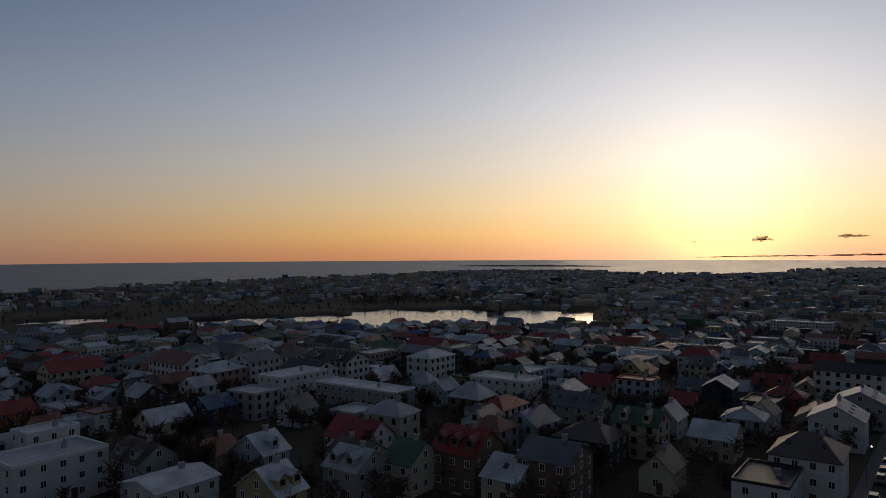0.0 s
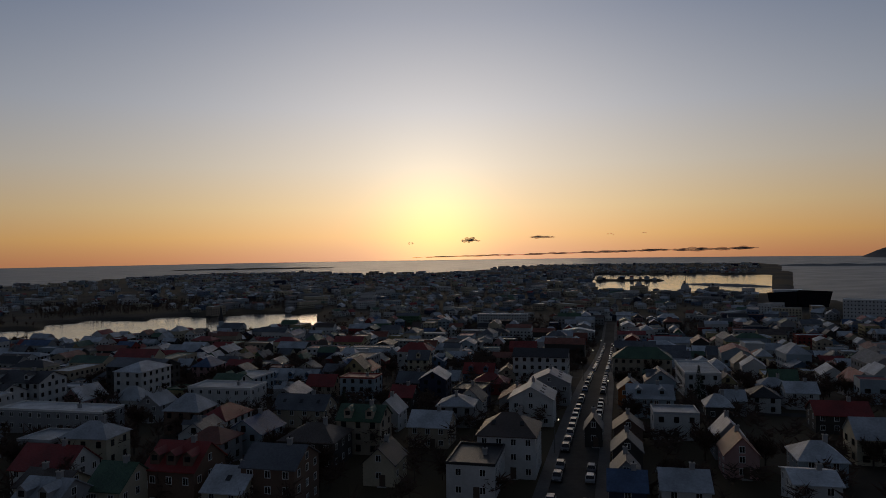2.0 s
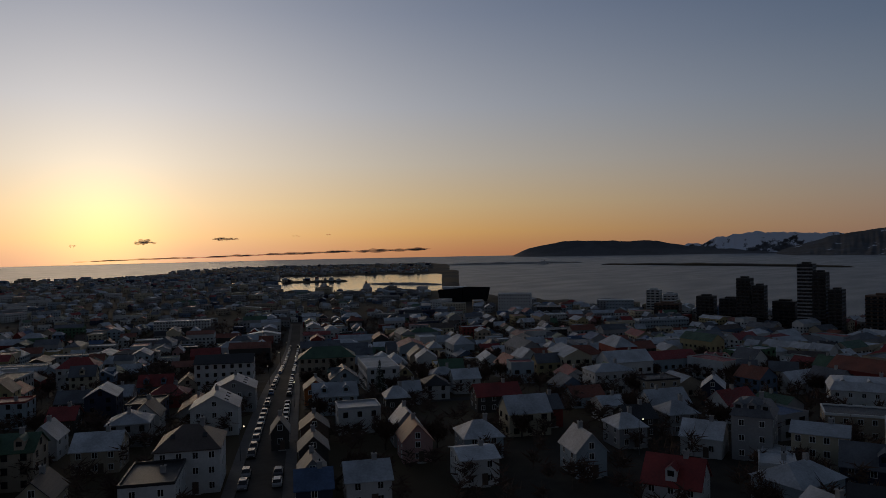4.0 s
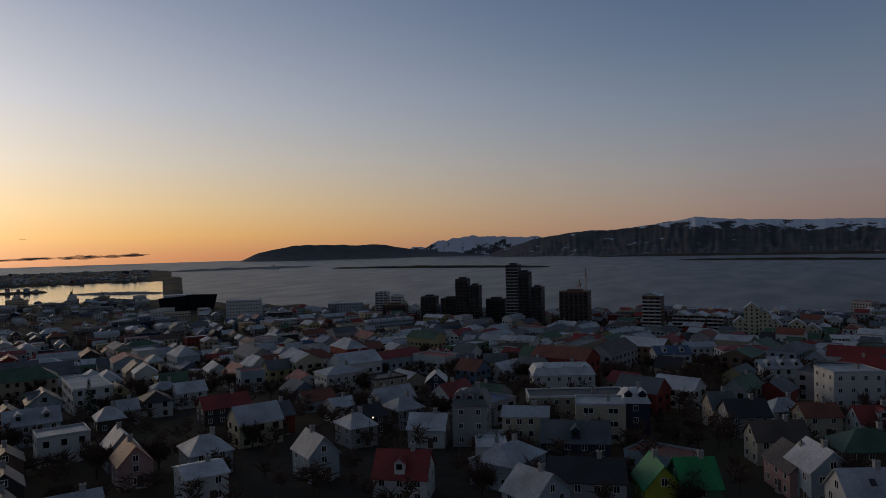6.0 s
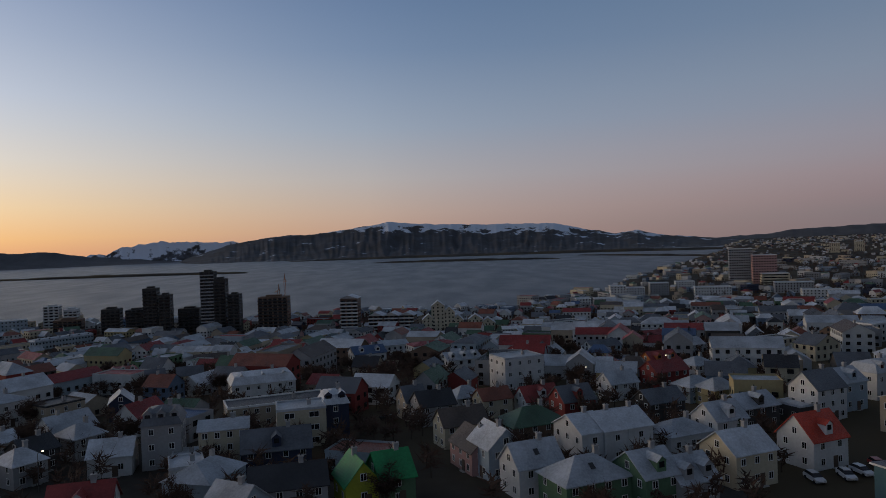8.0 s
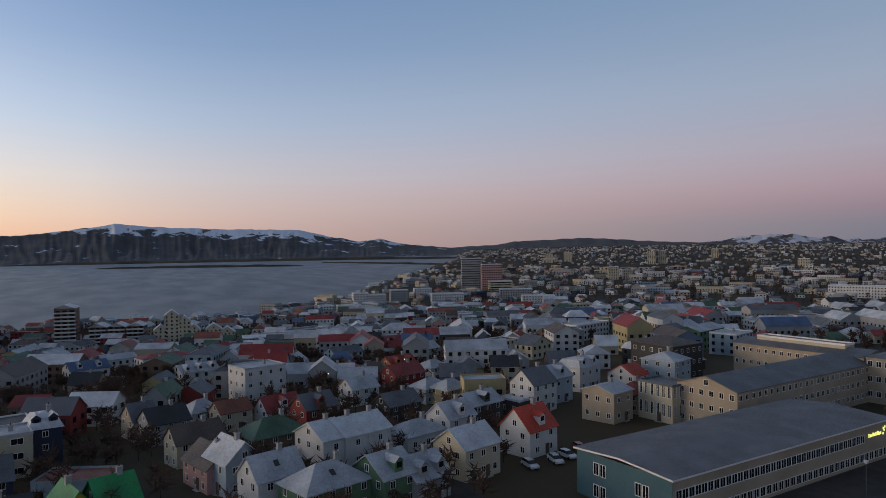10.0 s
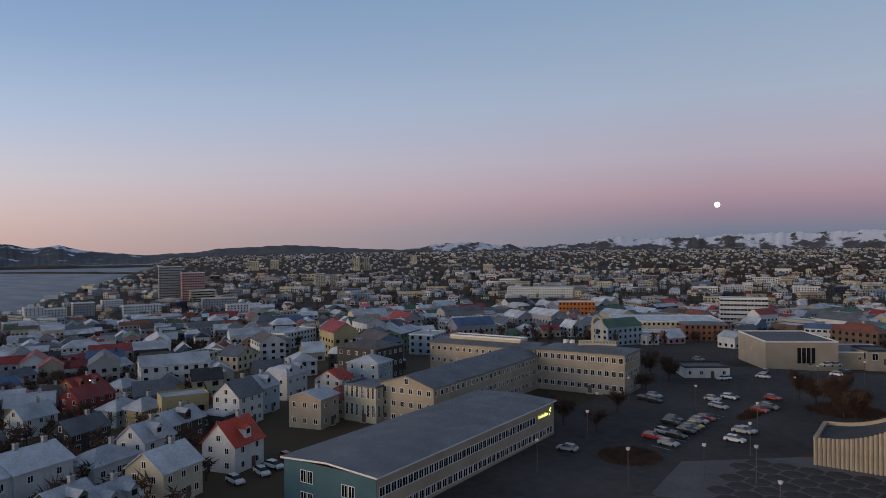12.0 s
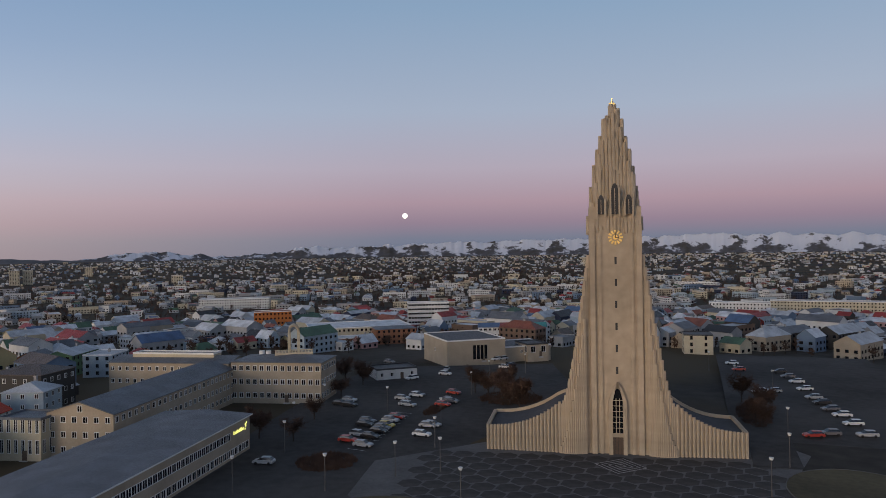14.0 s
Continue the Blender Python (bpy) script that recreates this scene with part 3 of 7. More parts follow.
def house(x, y, w, d, e, rise, az, wall="white", roof="zinc", kind="gable", ridge="x", storeys=0, gap=2.6, ww=1.1, wh=1.3, dormers=0, chimney=True, z=None, name="house", near=True, skylights=0, label="", flatroof=None):
    """A house whose -y front faces the compass angle az; e: eaves height, rise: ridge over eaves."""
    storeys = storeys or max(1, round(e / 2.9))
    zz = gz(x, y) if z is None else z
    h = thing(name, label or f"{WALL_WORDS.get(wall, wall)} {'house' if e < 9 else 'apartment house'} with a {ROOF_WORDS[roof]} {kind + ' ' if kind != 'flat' else 'flat '}roof", "house" if e < 9 else "building", pose(x, y, zz, 0, 0, front(az)), "houses of the town")
    PLACED.append((x, y, max(w, d) * 0.5 + 1.0))
    wm = shell(w, d, e, rise, kind, ridge, WALL[wall])
    spots = window_spots(w, d, e, storeys, gap, ww, wh, rise, kind, ridge)
    if not near:
        for s in spots:
            c = [s @ Vector(p) for p in ((-ww / 2, -0.05, 0), (ww / 2, -0.05, 0), (ww / 2, -0.05, wh), (-ww / 2, -0.05, wh))]
            wm.face(c, M_GLASS)
    part("wall", wm, h)
    rf = part("roof", roof_mesh(w, d, e, rise, kind, ridge, ROOF[roof]), h)
    if near:
        wd = window_mesh(ww, wh)
        for s in spots:
            part("window", wd, h, m=s)
        dm = Mesh()
        dm.box(-0.55, -0.08, 0, 0.55, 0, 2.1, M_DOOR)
        dm.box(-0.9, -0.6, -0.6, 0.9, 0, 0, M_CONC)
        part("door", dm, h, m=pose(w * 0.12, -d / 2, 0.25))
    if chimney:
        cm = Mesh()
        cm.box(-0.4, -0.35, -1.2, 0.4, 0.35, 1.0, WALL["grey"])
        cm.box(-0.48, -0.43, 1.0, 0.48, 0.43, 1.15, M_CONC, True)
        cm.tube((0, 0, 1.1), (0, 0, 1.5), 0.13, 0.13, M_DARK, 6)
        off = w * 0.18 if ridge == "x" else 0
        part("chimney", cm, rf, m=pose(off, 0 if ridge == "x" else d * 0.15, e + (rise if kind != "flat" else 0.1)))
    for i in range(dormers):
        # a small gabled box standing out of the front slope
        dl = Mesh()
        dw = 1.7
        dl.prism([(-dw / 2, -1.2), (dw / 2, -1.2), (dw / 2, 1.6), (-dw / 2, 1.6)], -0.6, 1.25, WALL[wall], cap=False)
        dl.face([(-dw / 2, -1.2, 1.25), (dw / 2, -1.2, 1.25), (0, -1.2, 1.9)], WALL[wall])
        for s in (-1, 1):
            q = [(s * (dw / 2 + .2), -1.4, 1.1), (s * (dw / 2 + .2), 2.2, 1.1), (0, 2.2, 2.0), (0, -1.4, 2.0)]
            dl.face(q[::s], ROOF[roof])
        dl.box(-0.5, -1.25, 0.2, 0.5, -1.2, 1.1, M_GLASS)
        length = w if ridge == "x" else d
        s = (i + 0.5) * length / dormers - length / 2
        half = (d if ridge == "x" else w) / 2
        zd = e + rise * 0.32
        mm = pose(s, -half * 0.62, zd) if ridge == "x" else pose(0, 0, 0, 0, 0, 90) @ pose(s, -half * 0.62, zd)
        part("dormer", dl, rf, m=mm)
    for i in range(skylights):
        sk = Mesh()
        sk.box(-0.4, -0.55, 0, 0.4, 0.55, 0.12, M_DARK)
        length = w if ridge == "x" else d
        half = (d if ridge == "x" else w) / 2
        s = (i + 0.5) * length / skylights - length / 2
        tilt = math.degrees(math.atan2(rise, half))
        mm = pose(s, -half * 0.5, e + rise * 0.5 + 0.16, tilt)
        part("skylight", sk, rf, m=mm if ridge == "x" else pose(0, 0, 0, 0, 0, 90) @ mm)
    return h


class Plots(list):
    """Circles already built on, found by 40 m squares."""

    def __init__(self):
        self.cells = {}

    def append(self, c):
        x, y, r = c
        for i in range(int((x - r) // 40), int((x + r) // 40) + 1):
            for j in range(int((y - r) // 40), int((y + r) // 40) + 1):
                self.cells.setdefault((i, j), []).append(c)

    def near(self, x, y, r):
        for i in range(int((x - r) // 40), int((x + r) // 40) + 1):
            for j in range(int((y - r) // 40), int((y + r) // 40) + 1):
                for c in self.cells.get((i, j), ()):
                    yield c


PLACED = Plots()


def free(x, y, r):
    return all((x - a) ** 2 + (y - b) ** 2 > (r + c) ** 2 for a, b, c in PLACED.near(x, y, r))



# ---- church ----
CH_X, CH_Y, CH_AZ = 15.2, -150.8, -8.5
CH_Z = 40.0


def column_ring(x, y, r, k=6, turn=0.0):
    return [(x + r * math.cos(turn + 2 * math.pi * i / k), y + r * math.sin(turn + 2 * math.pi * i / k)) for i in range(k)]


def arch(w, h, k=7):
    """Pointed arch outline, anticlockwise seen from the front."""
    pts = [(-w / 2, 0), (w / 2, 0)]
    hs = h - w * 1.1
    for i in range(k + 1):
        t = i / k
        pts.append((w / 2 * (1 - t ** 1.6), hs + (h - hs) * math.sin(t * math.pi / 2)))
    for i in range(k - 1, -1, -1):
        t = i / k
        pts.append((-w / 2 * (1 - t ** 1.6), hs + (h - hs) * math.sin(t * math.pi / 2)))
    return pts


def church():
    c = thing("church", "tall pale concrete church with basalt-like stepped columns and a pointed tower", "church", pose(CH_X, CH_Y, CH_Z, 0, 0, front(CH_AZ)))
    # tower shaft: local front at y = 0, the tower is 11 m square
    tw, top = 5.3, 48.4
    s = Mesh()
    s.prism([(-tw, 0), (tw, 0), (tw, 11), (-tw, 11)], -1, top + 3, M_BASALT)
    # shallow ribs on the front
    tower = part("tower", s, c)
    for x0, wd, dp, ht in ((-tw, 1.1, 0.5, top - 1), (tw - 1.1, 1.1, 0.5, top - 1), (-3.6, 0.7, 0.28, top - 3), (2.9, 0.7, 0.28, top - 3)):
        rb = Mesh()
        rb.box(x0, -dp, -1, x0 + wd, 0, ht, M_BASALT)
        part("rib", rb, tower)
    # belfry: narrow columns, then the spire of stepped prisms narrowing to the tip
    sp = Mesh()
    cols = []
    rng = random.Random(4)
    cx, cy = 0.0, 5.5
    levels = 15
    z0, z1 = top - 1.5, 73.4

    def half(z):
        t = (z - z0) / (z1 - z0)
        return 5.45 * max(1 - t ** 1.75, 0) ** 0.92 + 0.35
    for ring in range(8):
        f = 1 - ring * 0.13
        side = 5.45 * f
        cnt = max(int(side * 2 / 0.72), 3)
        for edge in range(4):
            for i in range(cnt):
                u = (i + 0.5) / cnt * 2 - 1
                px, py = u * side, -side
                for _ in range(edge):
                    px, py = -py, px
                m = max(abs(px), abs(py), 0.2) * (1 + 0.10 * min(abs(px), abs(py)) / max(abs(px), abs(py)))
                # height at which the spire's outline has shrunk to this column
                t = float(np.interp(m / 5.45, [0.0, 0.147, 0.358, 0.587, 0.79, 0.927, 1.0, 1.12], [1.0, 0.985, 0.90, 0.68, 0.46, 0.24, 0.10, 0.03]))
                zt = z0 + (z1 - z0) * t + rng.uniform(-2.0, 0.6)
                ringp = column_ring(cx + px, cy + py, 0.40, 6, rng.uniform(0, 0.3))
                cm = Mesh()
                cm.prism(ringp, z0 - rng.uniform(0, 1.2), zt, M_BASALT)
                cols.append(cm)
    core = [(z0, 4.6), (z0 + 6, 4.1), (z0 + 13, 3.1), (z0 + 18, 2.0), (z0 + 22, 1.2), (z1, 0.15)]
    for (a, ra), (b, rb) in zip(core, core[1:]):
        sp.prism(column_ring(cx, cy, ra * 1.2, 8, 0.39), a, b, M_BASALT, column_ring(cx, cy, rb * 1.2, 8, 0.39))
    spire = part("spire", sp, c, "spire of narrow stepped concrete columns")
    for cm in cols:
        part("column", cm, spire)
    # belfry openings
    for x0, w, zb, h in ((-2.8, 1.3, 49.8, 4.0), (0, 1.4, 49.8, 6.4), (2.8, 1.3, 49.8, 4.0)):
        b = Mesh()
        b.face([(x0 + px, -0.62, zb + pz) for px, pz in arch(w, h)], M_DARK)
        b.box(x0 - 0.06, -0.75, zb, x0 + 0.06, -0.6, zb + h - 1.0, M_BASALT)
        for sx_ in (-1, 1):
            b.box(x0 + sx_ * (w / 2 + 0.18) - 0.16, -0.95, zb - 0.5, x0 + sx_ * (w / 2 + 0.18) + 0.16, -0.3, zb + h - 0.9, M_BASALT)
        part("belfry_opening", b, c, "tall dark pointed belfry opening")
    # clock
    k = Mesh()
    zc = 45.0
    for i in range(12):
        t = 2 * math.pi * i / 12
        p = pose(0, -0.6, zc) @ pose(0, 0, 0, 0, math.degrees(t), 0)
        q = [p @ Vector(v) for v in ((-0.16, 0, 0.8), (0.16, 0, 0.8), (0.2, 0, 1.5), (-0.2, 0, 1.5))]
        k.face(q, M_GOLD)
    disc = [(0.5 * math.cos(a * math.pi / 10), -0.58, zc + 0.5 * math.sin(a * math.pi / 10)) for a in range(20)]
    k.face(disc, M_GOLD)
    clock = part("clock", k, c, "gilt clock face with radiating hour marks")
    hd = Mesh()
    hd.box(-0.07, -0.68, zc - 0.1, 0.07, -0.64, zc + 1.15, M_DARK, True)
    hd.box(-0.1, -0.68, zc - 0.08, 0.8, -0.64, zc + 0.08, M_DARK, True)
    part("clock_hand", hd, clock)
    # slit windows up the shaft
    sl = Mesh()
    sl.box(-0.22, -0.05, 0, 0.22, 0, 1.5, M_DARK)
    sl.box(-0.34, -0.09, 0, -0.22, 0, 1.5, M_BASALT)
    sl.box(0.22, -0.09, 0, 0.34, 0, 1.5, M_BASALT)
    me = sl.data("slit_window")
    for i in range(6):
        part("slit_window", me, c, m=pose(0, 0, 16.6 + i * 4.57))
    # portal: gothic window over the door in a recessed surround
    g = Mesh()
    g.face([(px, -0.34, 4.4 + pz) for px, pz in arch(2.0, 9.2)], M_GLASS)
    for px in (-0.34, 0.34):
        g.box(px - 0.06, -0.42, 4.4, px + 0.06, -0.32, 11.6, M_BASALT)
    for i in range(6):
        g.box(-1.0, -0.41, 5.4 + i * 1.15, 1.0, -0.32, 5.5 + i * 1.15, M_BASALT)
    part("portal_window", g, c, "tall gothic window with concrete tracery")
    fr = Mesh()
    for s_ in (-1, 1):
        fr.box(s_ * 1.45 - 0.4, -0.9, -0.5, s_ * 1.45 + 0.4, 0, 11.0, M_BASALT)
        fr.prism([(s_ * 1.85, -0.9), (s_ * 1.05, -0.9), (s_ * 1.05, 0), (s_ * 1.85, 0)][:: -s_], 11.0, [13.2, 15.0, 15.0, 13.2] if s_ > 0 else [13.2, 15.0, 15.0, 13.2][::-1], M_BASALT,
                 [(s_ * 1.0, -0.9), (s_ * 0.1, -0.9), (s_ * 0.1, 0), (s_ * 1.0, 0)][:: -s_])
    part("portal_frame", fr, c)
    do = Mesh()
    do.box(-1.05, -0.45, 0, 1.05, -0.2, 3.6, M_DOOR)
    do.box(-1.05, -0.55, 3.6, 1.05, -0.2, 4.4, M_BASALT)
    for px in (-0.55, 0.0, 0.55):
        do.box(px - 0.03, -0.5, 0.1, px + 0.03, -0.45, 3.5, M_DARK)
    part("door", do, c, "dark red wooden church door")
    # columns: from the shoulders of the tower down in steps, sweeping out into the wings
    col = {}

    def column(x, y, h, r, batter=0.0):
        key = (round(h, 1), r)
        if key not in col:
            m = Mesh()
            m.prism(column_ring(0, 0, r, 6, math.pi / 6), -1.5, h, M_BASALT)
            col[key] = m.data("column")
        part("column", col[key], c, m=pose(x, y, 0))
    for s_ in (-1, 1):
        # stepped shoulder columns, falling from 45 m to about 12 m and standing further out
        n = 16
        for i in range(n):
            t = i / (n - 1)
            x = s_ * (5.5 + 6.2 * t)
            y = 0.5 - 1.1 * math.sin(t * math.pi * 0.75)
            h = float(np.interp(abs(x), [5.4, 6.3, 7.1, 8.0, 9.0, 10.2, 11.0, 11.7], [42.0, 36.2, 30.2, 24.4, 18.6, 12.8, 10.6, 9.6]))
            column(x, y, h, 0.5)
            column(x + s_ * 0.1, y + 1.4, h - 0.9, 0.55)
            column(x + s_ * 0.1, y + 3.2, h - 1.8, 0.6)
            if i > 2:
                column(x - s_ * 0.2, y - 0.6, h - 4.0 - 4.0 * t, 0.42)
        # the wing: a curtain of columns, high at the tower and sinking in a curve
        end = 27.2 if s_ < 0 else 25.2
        start = 11.9
        k = int((end - start) / 0.74)
        for i in range(k + 1):
            t = i / k
            x = s_ * (start + (end - start) * t)
            y = -0.55 + 0.7 * math.sin(t * math.pi * 0.5)
            h = 5.3 + 5.4 * (1 - t) ** 2.4
            column(x, y, h, 0.34)
        bk = Mesh()
        for i in range(k):
            q = []
            for t in (i / k, (i + 1) / k):
                x, y, h = s_ * (start + (end - start) * t), -0.4 + 0.7 * math.sin(t * math.pi * 0.5), 5.1 + 5.4 * (1 - t) ** 2.4
                q.append(((x, y, -1), (x, y, h)))
            bk.face([q[0][0], q[1][0], q[1][1], q[0][1]][::s_], M_BASALT)
        part("curtain_wall", bk, c)
        # return wall at the end of the wing and the flat dark roof behind the curtain
        for i in range(1, 24):
            column(s_ * end, 0.2 + i * 0.62, 5.3, 0.44)
        r = Mesh()
        seg = 12
        for i in range(seg):
            t0, t1 = i / seg, (i + 1) / seg
            xa, xb = s_ * (start - 4 + (end - start + 3.8) * t0), s_ * (start - 4 + (end - start + 3.8) * t1)
            za, zb = (4.9 + 5.0 * (1 - min(max((t - .2) / .8, 0), 1)) ** 2.4 for t in (t0, t1))
            q = [(xa, 0.3, za), (xb, 0.3, zb), (xb, 14.6, zb - 0.2), (xa, 14.6, za - 0.2)]
            r.face(q[::s_], M_FELT)
            q = [(xa, 14.6, za - 0.2), (xb, 14.6, zb - 0.2), (xb, 14.6, -1), (xa, 14.6, -1)]
            r.face(q[::s_], M_BASALT)
            q = [(xa, 14.2, za - 0.3), (xb, 14.2, zb - 0.3), (xb, 14.2, zb + 0.5), (xa, 14.2, za + 0.5)]
            r.face(q[::s_], M_BASALT)
            q = [(xa, 14.2, za + 0.5), (xb, 14.2, zb + 0.5), (xb, 14.7, zb + 0.5), (xa, 14.7, za + 0.5)]
            r.face(q[::s_], M_BASALT)
        part("wing_roof", r, c, "flat dark felt roof behind the curved wing")
    # nave behind the tower
    nv = Mesh()
    nv.prism([(-8, 11), (8, 11), (8, 58), (-8, 58)], -1, 20, M_BASALT)
    for s_ in (-1, 1):
        q = [(s_ * 8.5, 11, 19.6), (s_ * 8.5, 58, 19.6), (0, 58, 27), (0, 11, 27)]
        nv.face(q[::s_], M_FELT)
    nv.face([(8, 11, 20), (0, 11, 27), (-8, 11, 20)], M_BASALT)
    part("nave", nv, c)
    # cross at the tip
    x = Mesh()
    x.tube((0, 5.5, 71.5), (0, 5.5, 75.0), 0.12, 0.1, M_GOLD, 6)
    x.box(-0.7, 5.4, 73.7, 0.7, 5.6, 73.95, M_GOLD, True)
    for a in range(8):
        t0, t1 = a * math.pi / 4, (a + 1) * math.pi / 4
        x.tube((0.5 * math.cos(t0), 5.5, 73.8 + 0.5 * math.sin(t0)), (0.5 * math.cos(t1), 5.5, 73.8 + 0.5 * math.sin(t1)), 0.09, 0.09, M_GOLD, 5)
    part("cross", x, c, "gilt ring cross at the spire tip")
    PLACED.append((CH_X, CH_Y - 20, 55))


church()


# ---- large buildings: the school, the hall, the shore towers, the harbour ----
def polar(az, r):
    return r * math.sin(radians(az)), r * math.cos(radians(az))


U = Vector((0.186, -0.983))
V = Vector((0.983, 0.186))


def strip_windows(h, w, d, side, z0, n, ww, wh, x0=None, x1=None):
    """A row of n windows along one wall of a thing (side: turn of the wall)."""
    me = window_mesh(ww, wh)
    half = d / 2 if side in (0, 180) else w / 2
    length = w if side in (0, 180) else d
    a, b = (-length / 2 if x0 is None else x0), (length / 2 if x1 is None else x1)
    for i in range(n):
        part("window", me, h, m=pose(0, 0, 0, 0, 0, side) @ pose(a + (i + 0.5) * (b - a) / n, -half, z0))


def school_block():
    """The long two-storey block with the teal end wall and the lit sign."""
    w, d, e = 62.0, 20.0, 7.6
    h = thing("school_block", "long two-storey school block with grey metal roof and teal end", "school", pose(96.7, -99.6, 39.9, 0, 0, front(260.7)))
    PLACED.append((97, -85, 22)), PLACED.append((97, -115, 22))
    m = Mesh()
    x, y = w / 2, d / 2
    m.prism([(-x, -y), (x, -y), (x, y), (-x, y)], -2, e, WALL["beige"], cap=False)
    part("wall", m, h)
    # teal cladding on the north end
    for s in (-1, 1):
        t = Mesh()
        t.box(-d / 2 - 0.02, -0.06, -1.5, d / 2 + 0.02, 0, e - 0.02, WALL["teal"])
        if s < 0:
            part("cladding", t, h, "dark teal end wall", m=pose(-w / 2, 0, 0, 0, 0, -90))
    r = Mesh()
    o = 0.5
    zf, zb = e + 0.25, e + 0.9
    pts = [(-x - o, -y - o, zf), (x + o, -y - o, zf), (x + o, 0, zb), (-x - o, 0, zb), (x + o, y + o, zf), (-x - o, y + o, zf)]
    r.face([pts[0], pts[1], pts[2], pts[3]], ROOF["slate"])
    r.face([pts[3], pts[2], pts[4], pts[5]], ROOF["slate"])
    for a, b in ((0, 1), (1, 2), (2, 4), (4, 5), (5, 3), (3, 0)):
        pa, pb = Vector(pts[a]), Vector(pts[b])
        r.face([pa - Vector((0, 0, .3)), pb - Vector((0, 0, .3)), pb, pa], M_FRAME)
    part("roof", r, h, "low-pitched slate grey metal roof")
    for z0 in (0.9, 4.4):
        strip_windows(h, w, d, 0, z0, 36, 1.4, 1.6, -w / 2 + 0.6, w / 2 - (9 if z0 > 3 else 0.6))
    for z0 in (1.0, 4.5):
        strip_windows(h, w, d, 180, z0, 24, 1.4, 1.5)
    pl = Mesh()
    pl.box(-w / 2, -d / 2 - 0.04, -1.2, w / 2, -d / 2, 0.3, WALL["dark"])
    part("plinth", pl, h)
    for sx_, z0 in ((-5.5, 4.2), (-4.0, 4.2), (3.5, 3.4), (5.0, 3.4), (3.5, 0.4), (-5.5, 0.6), (-4.0, 0.6)):
        part("window", window_mesh(1.3, 2.1), h, m=pose(0, 0, 0, 0, 0, -90) @ pose(sx_, -w / 2 - 0.06, z0))
    # sign: a lit line of unreadable lettering with an emblem
    sg = Mesh()
    xs = x - 7.6
    for k, (a, hgt) in enumerate([(0, 1.0), (0.55, 0.7), (1.05, 0.7), (1.5, 1.0), (2.0, 0.7), (2.5, 0.9), (3.0, 1.0), (3.35, 1.0), (3.75, 0.7), (4.25, 0.7)]):
        sg.box(xs + a, -y - 0.12, 5.2, xs + a + 0.22, -y - 0.04, 5.2 + hgt * 0.7, M_SIGN, True)
    for a, b in ((5.1, 5.0), (5.5, 5.6), (5.2, 6.0), (5.75, 6.2)):
        sg.box(xs + a, -y - 0.12, b, xs + a + 0.3, -y - 0.04, b + 0.38, M_SIGN, True)
    part("sign", sg, h, "lit yellow sign of plain bars")


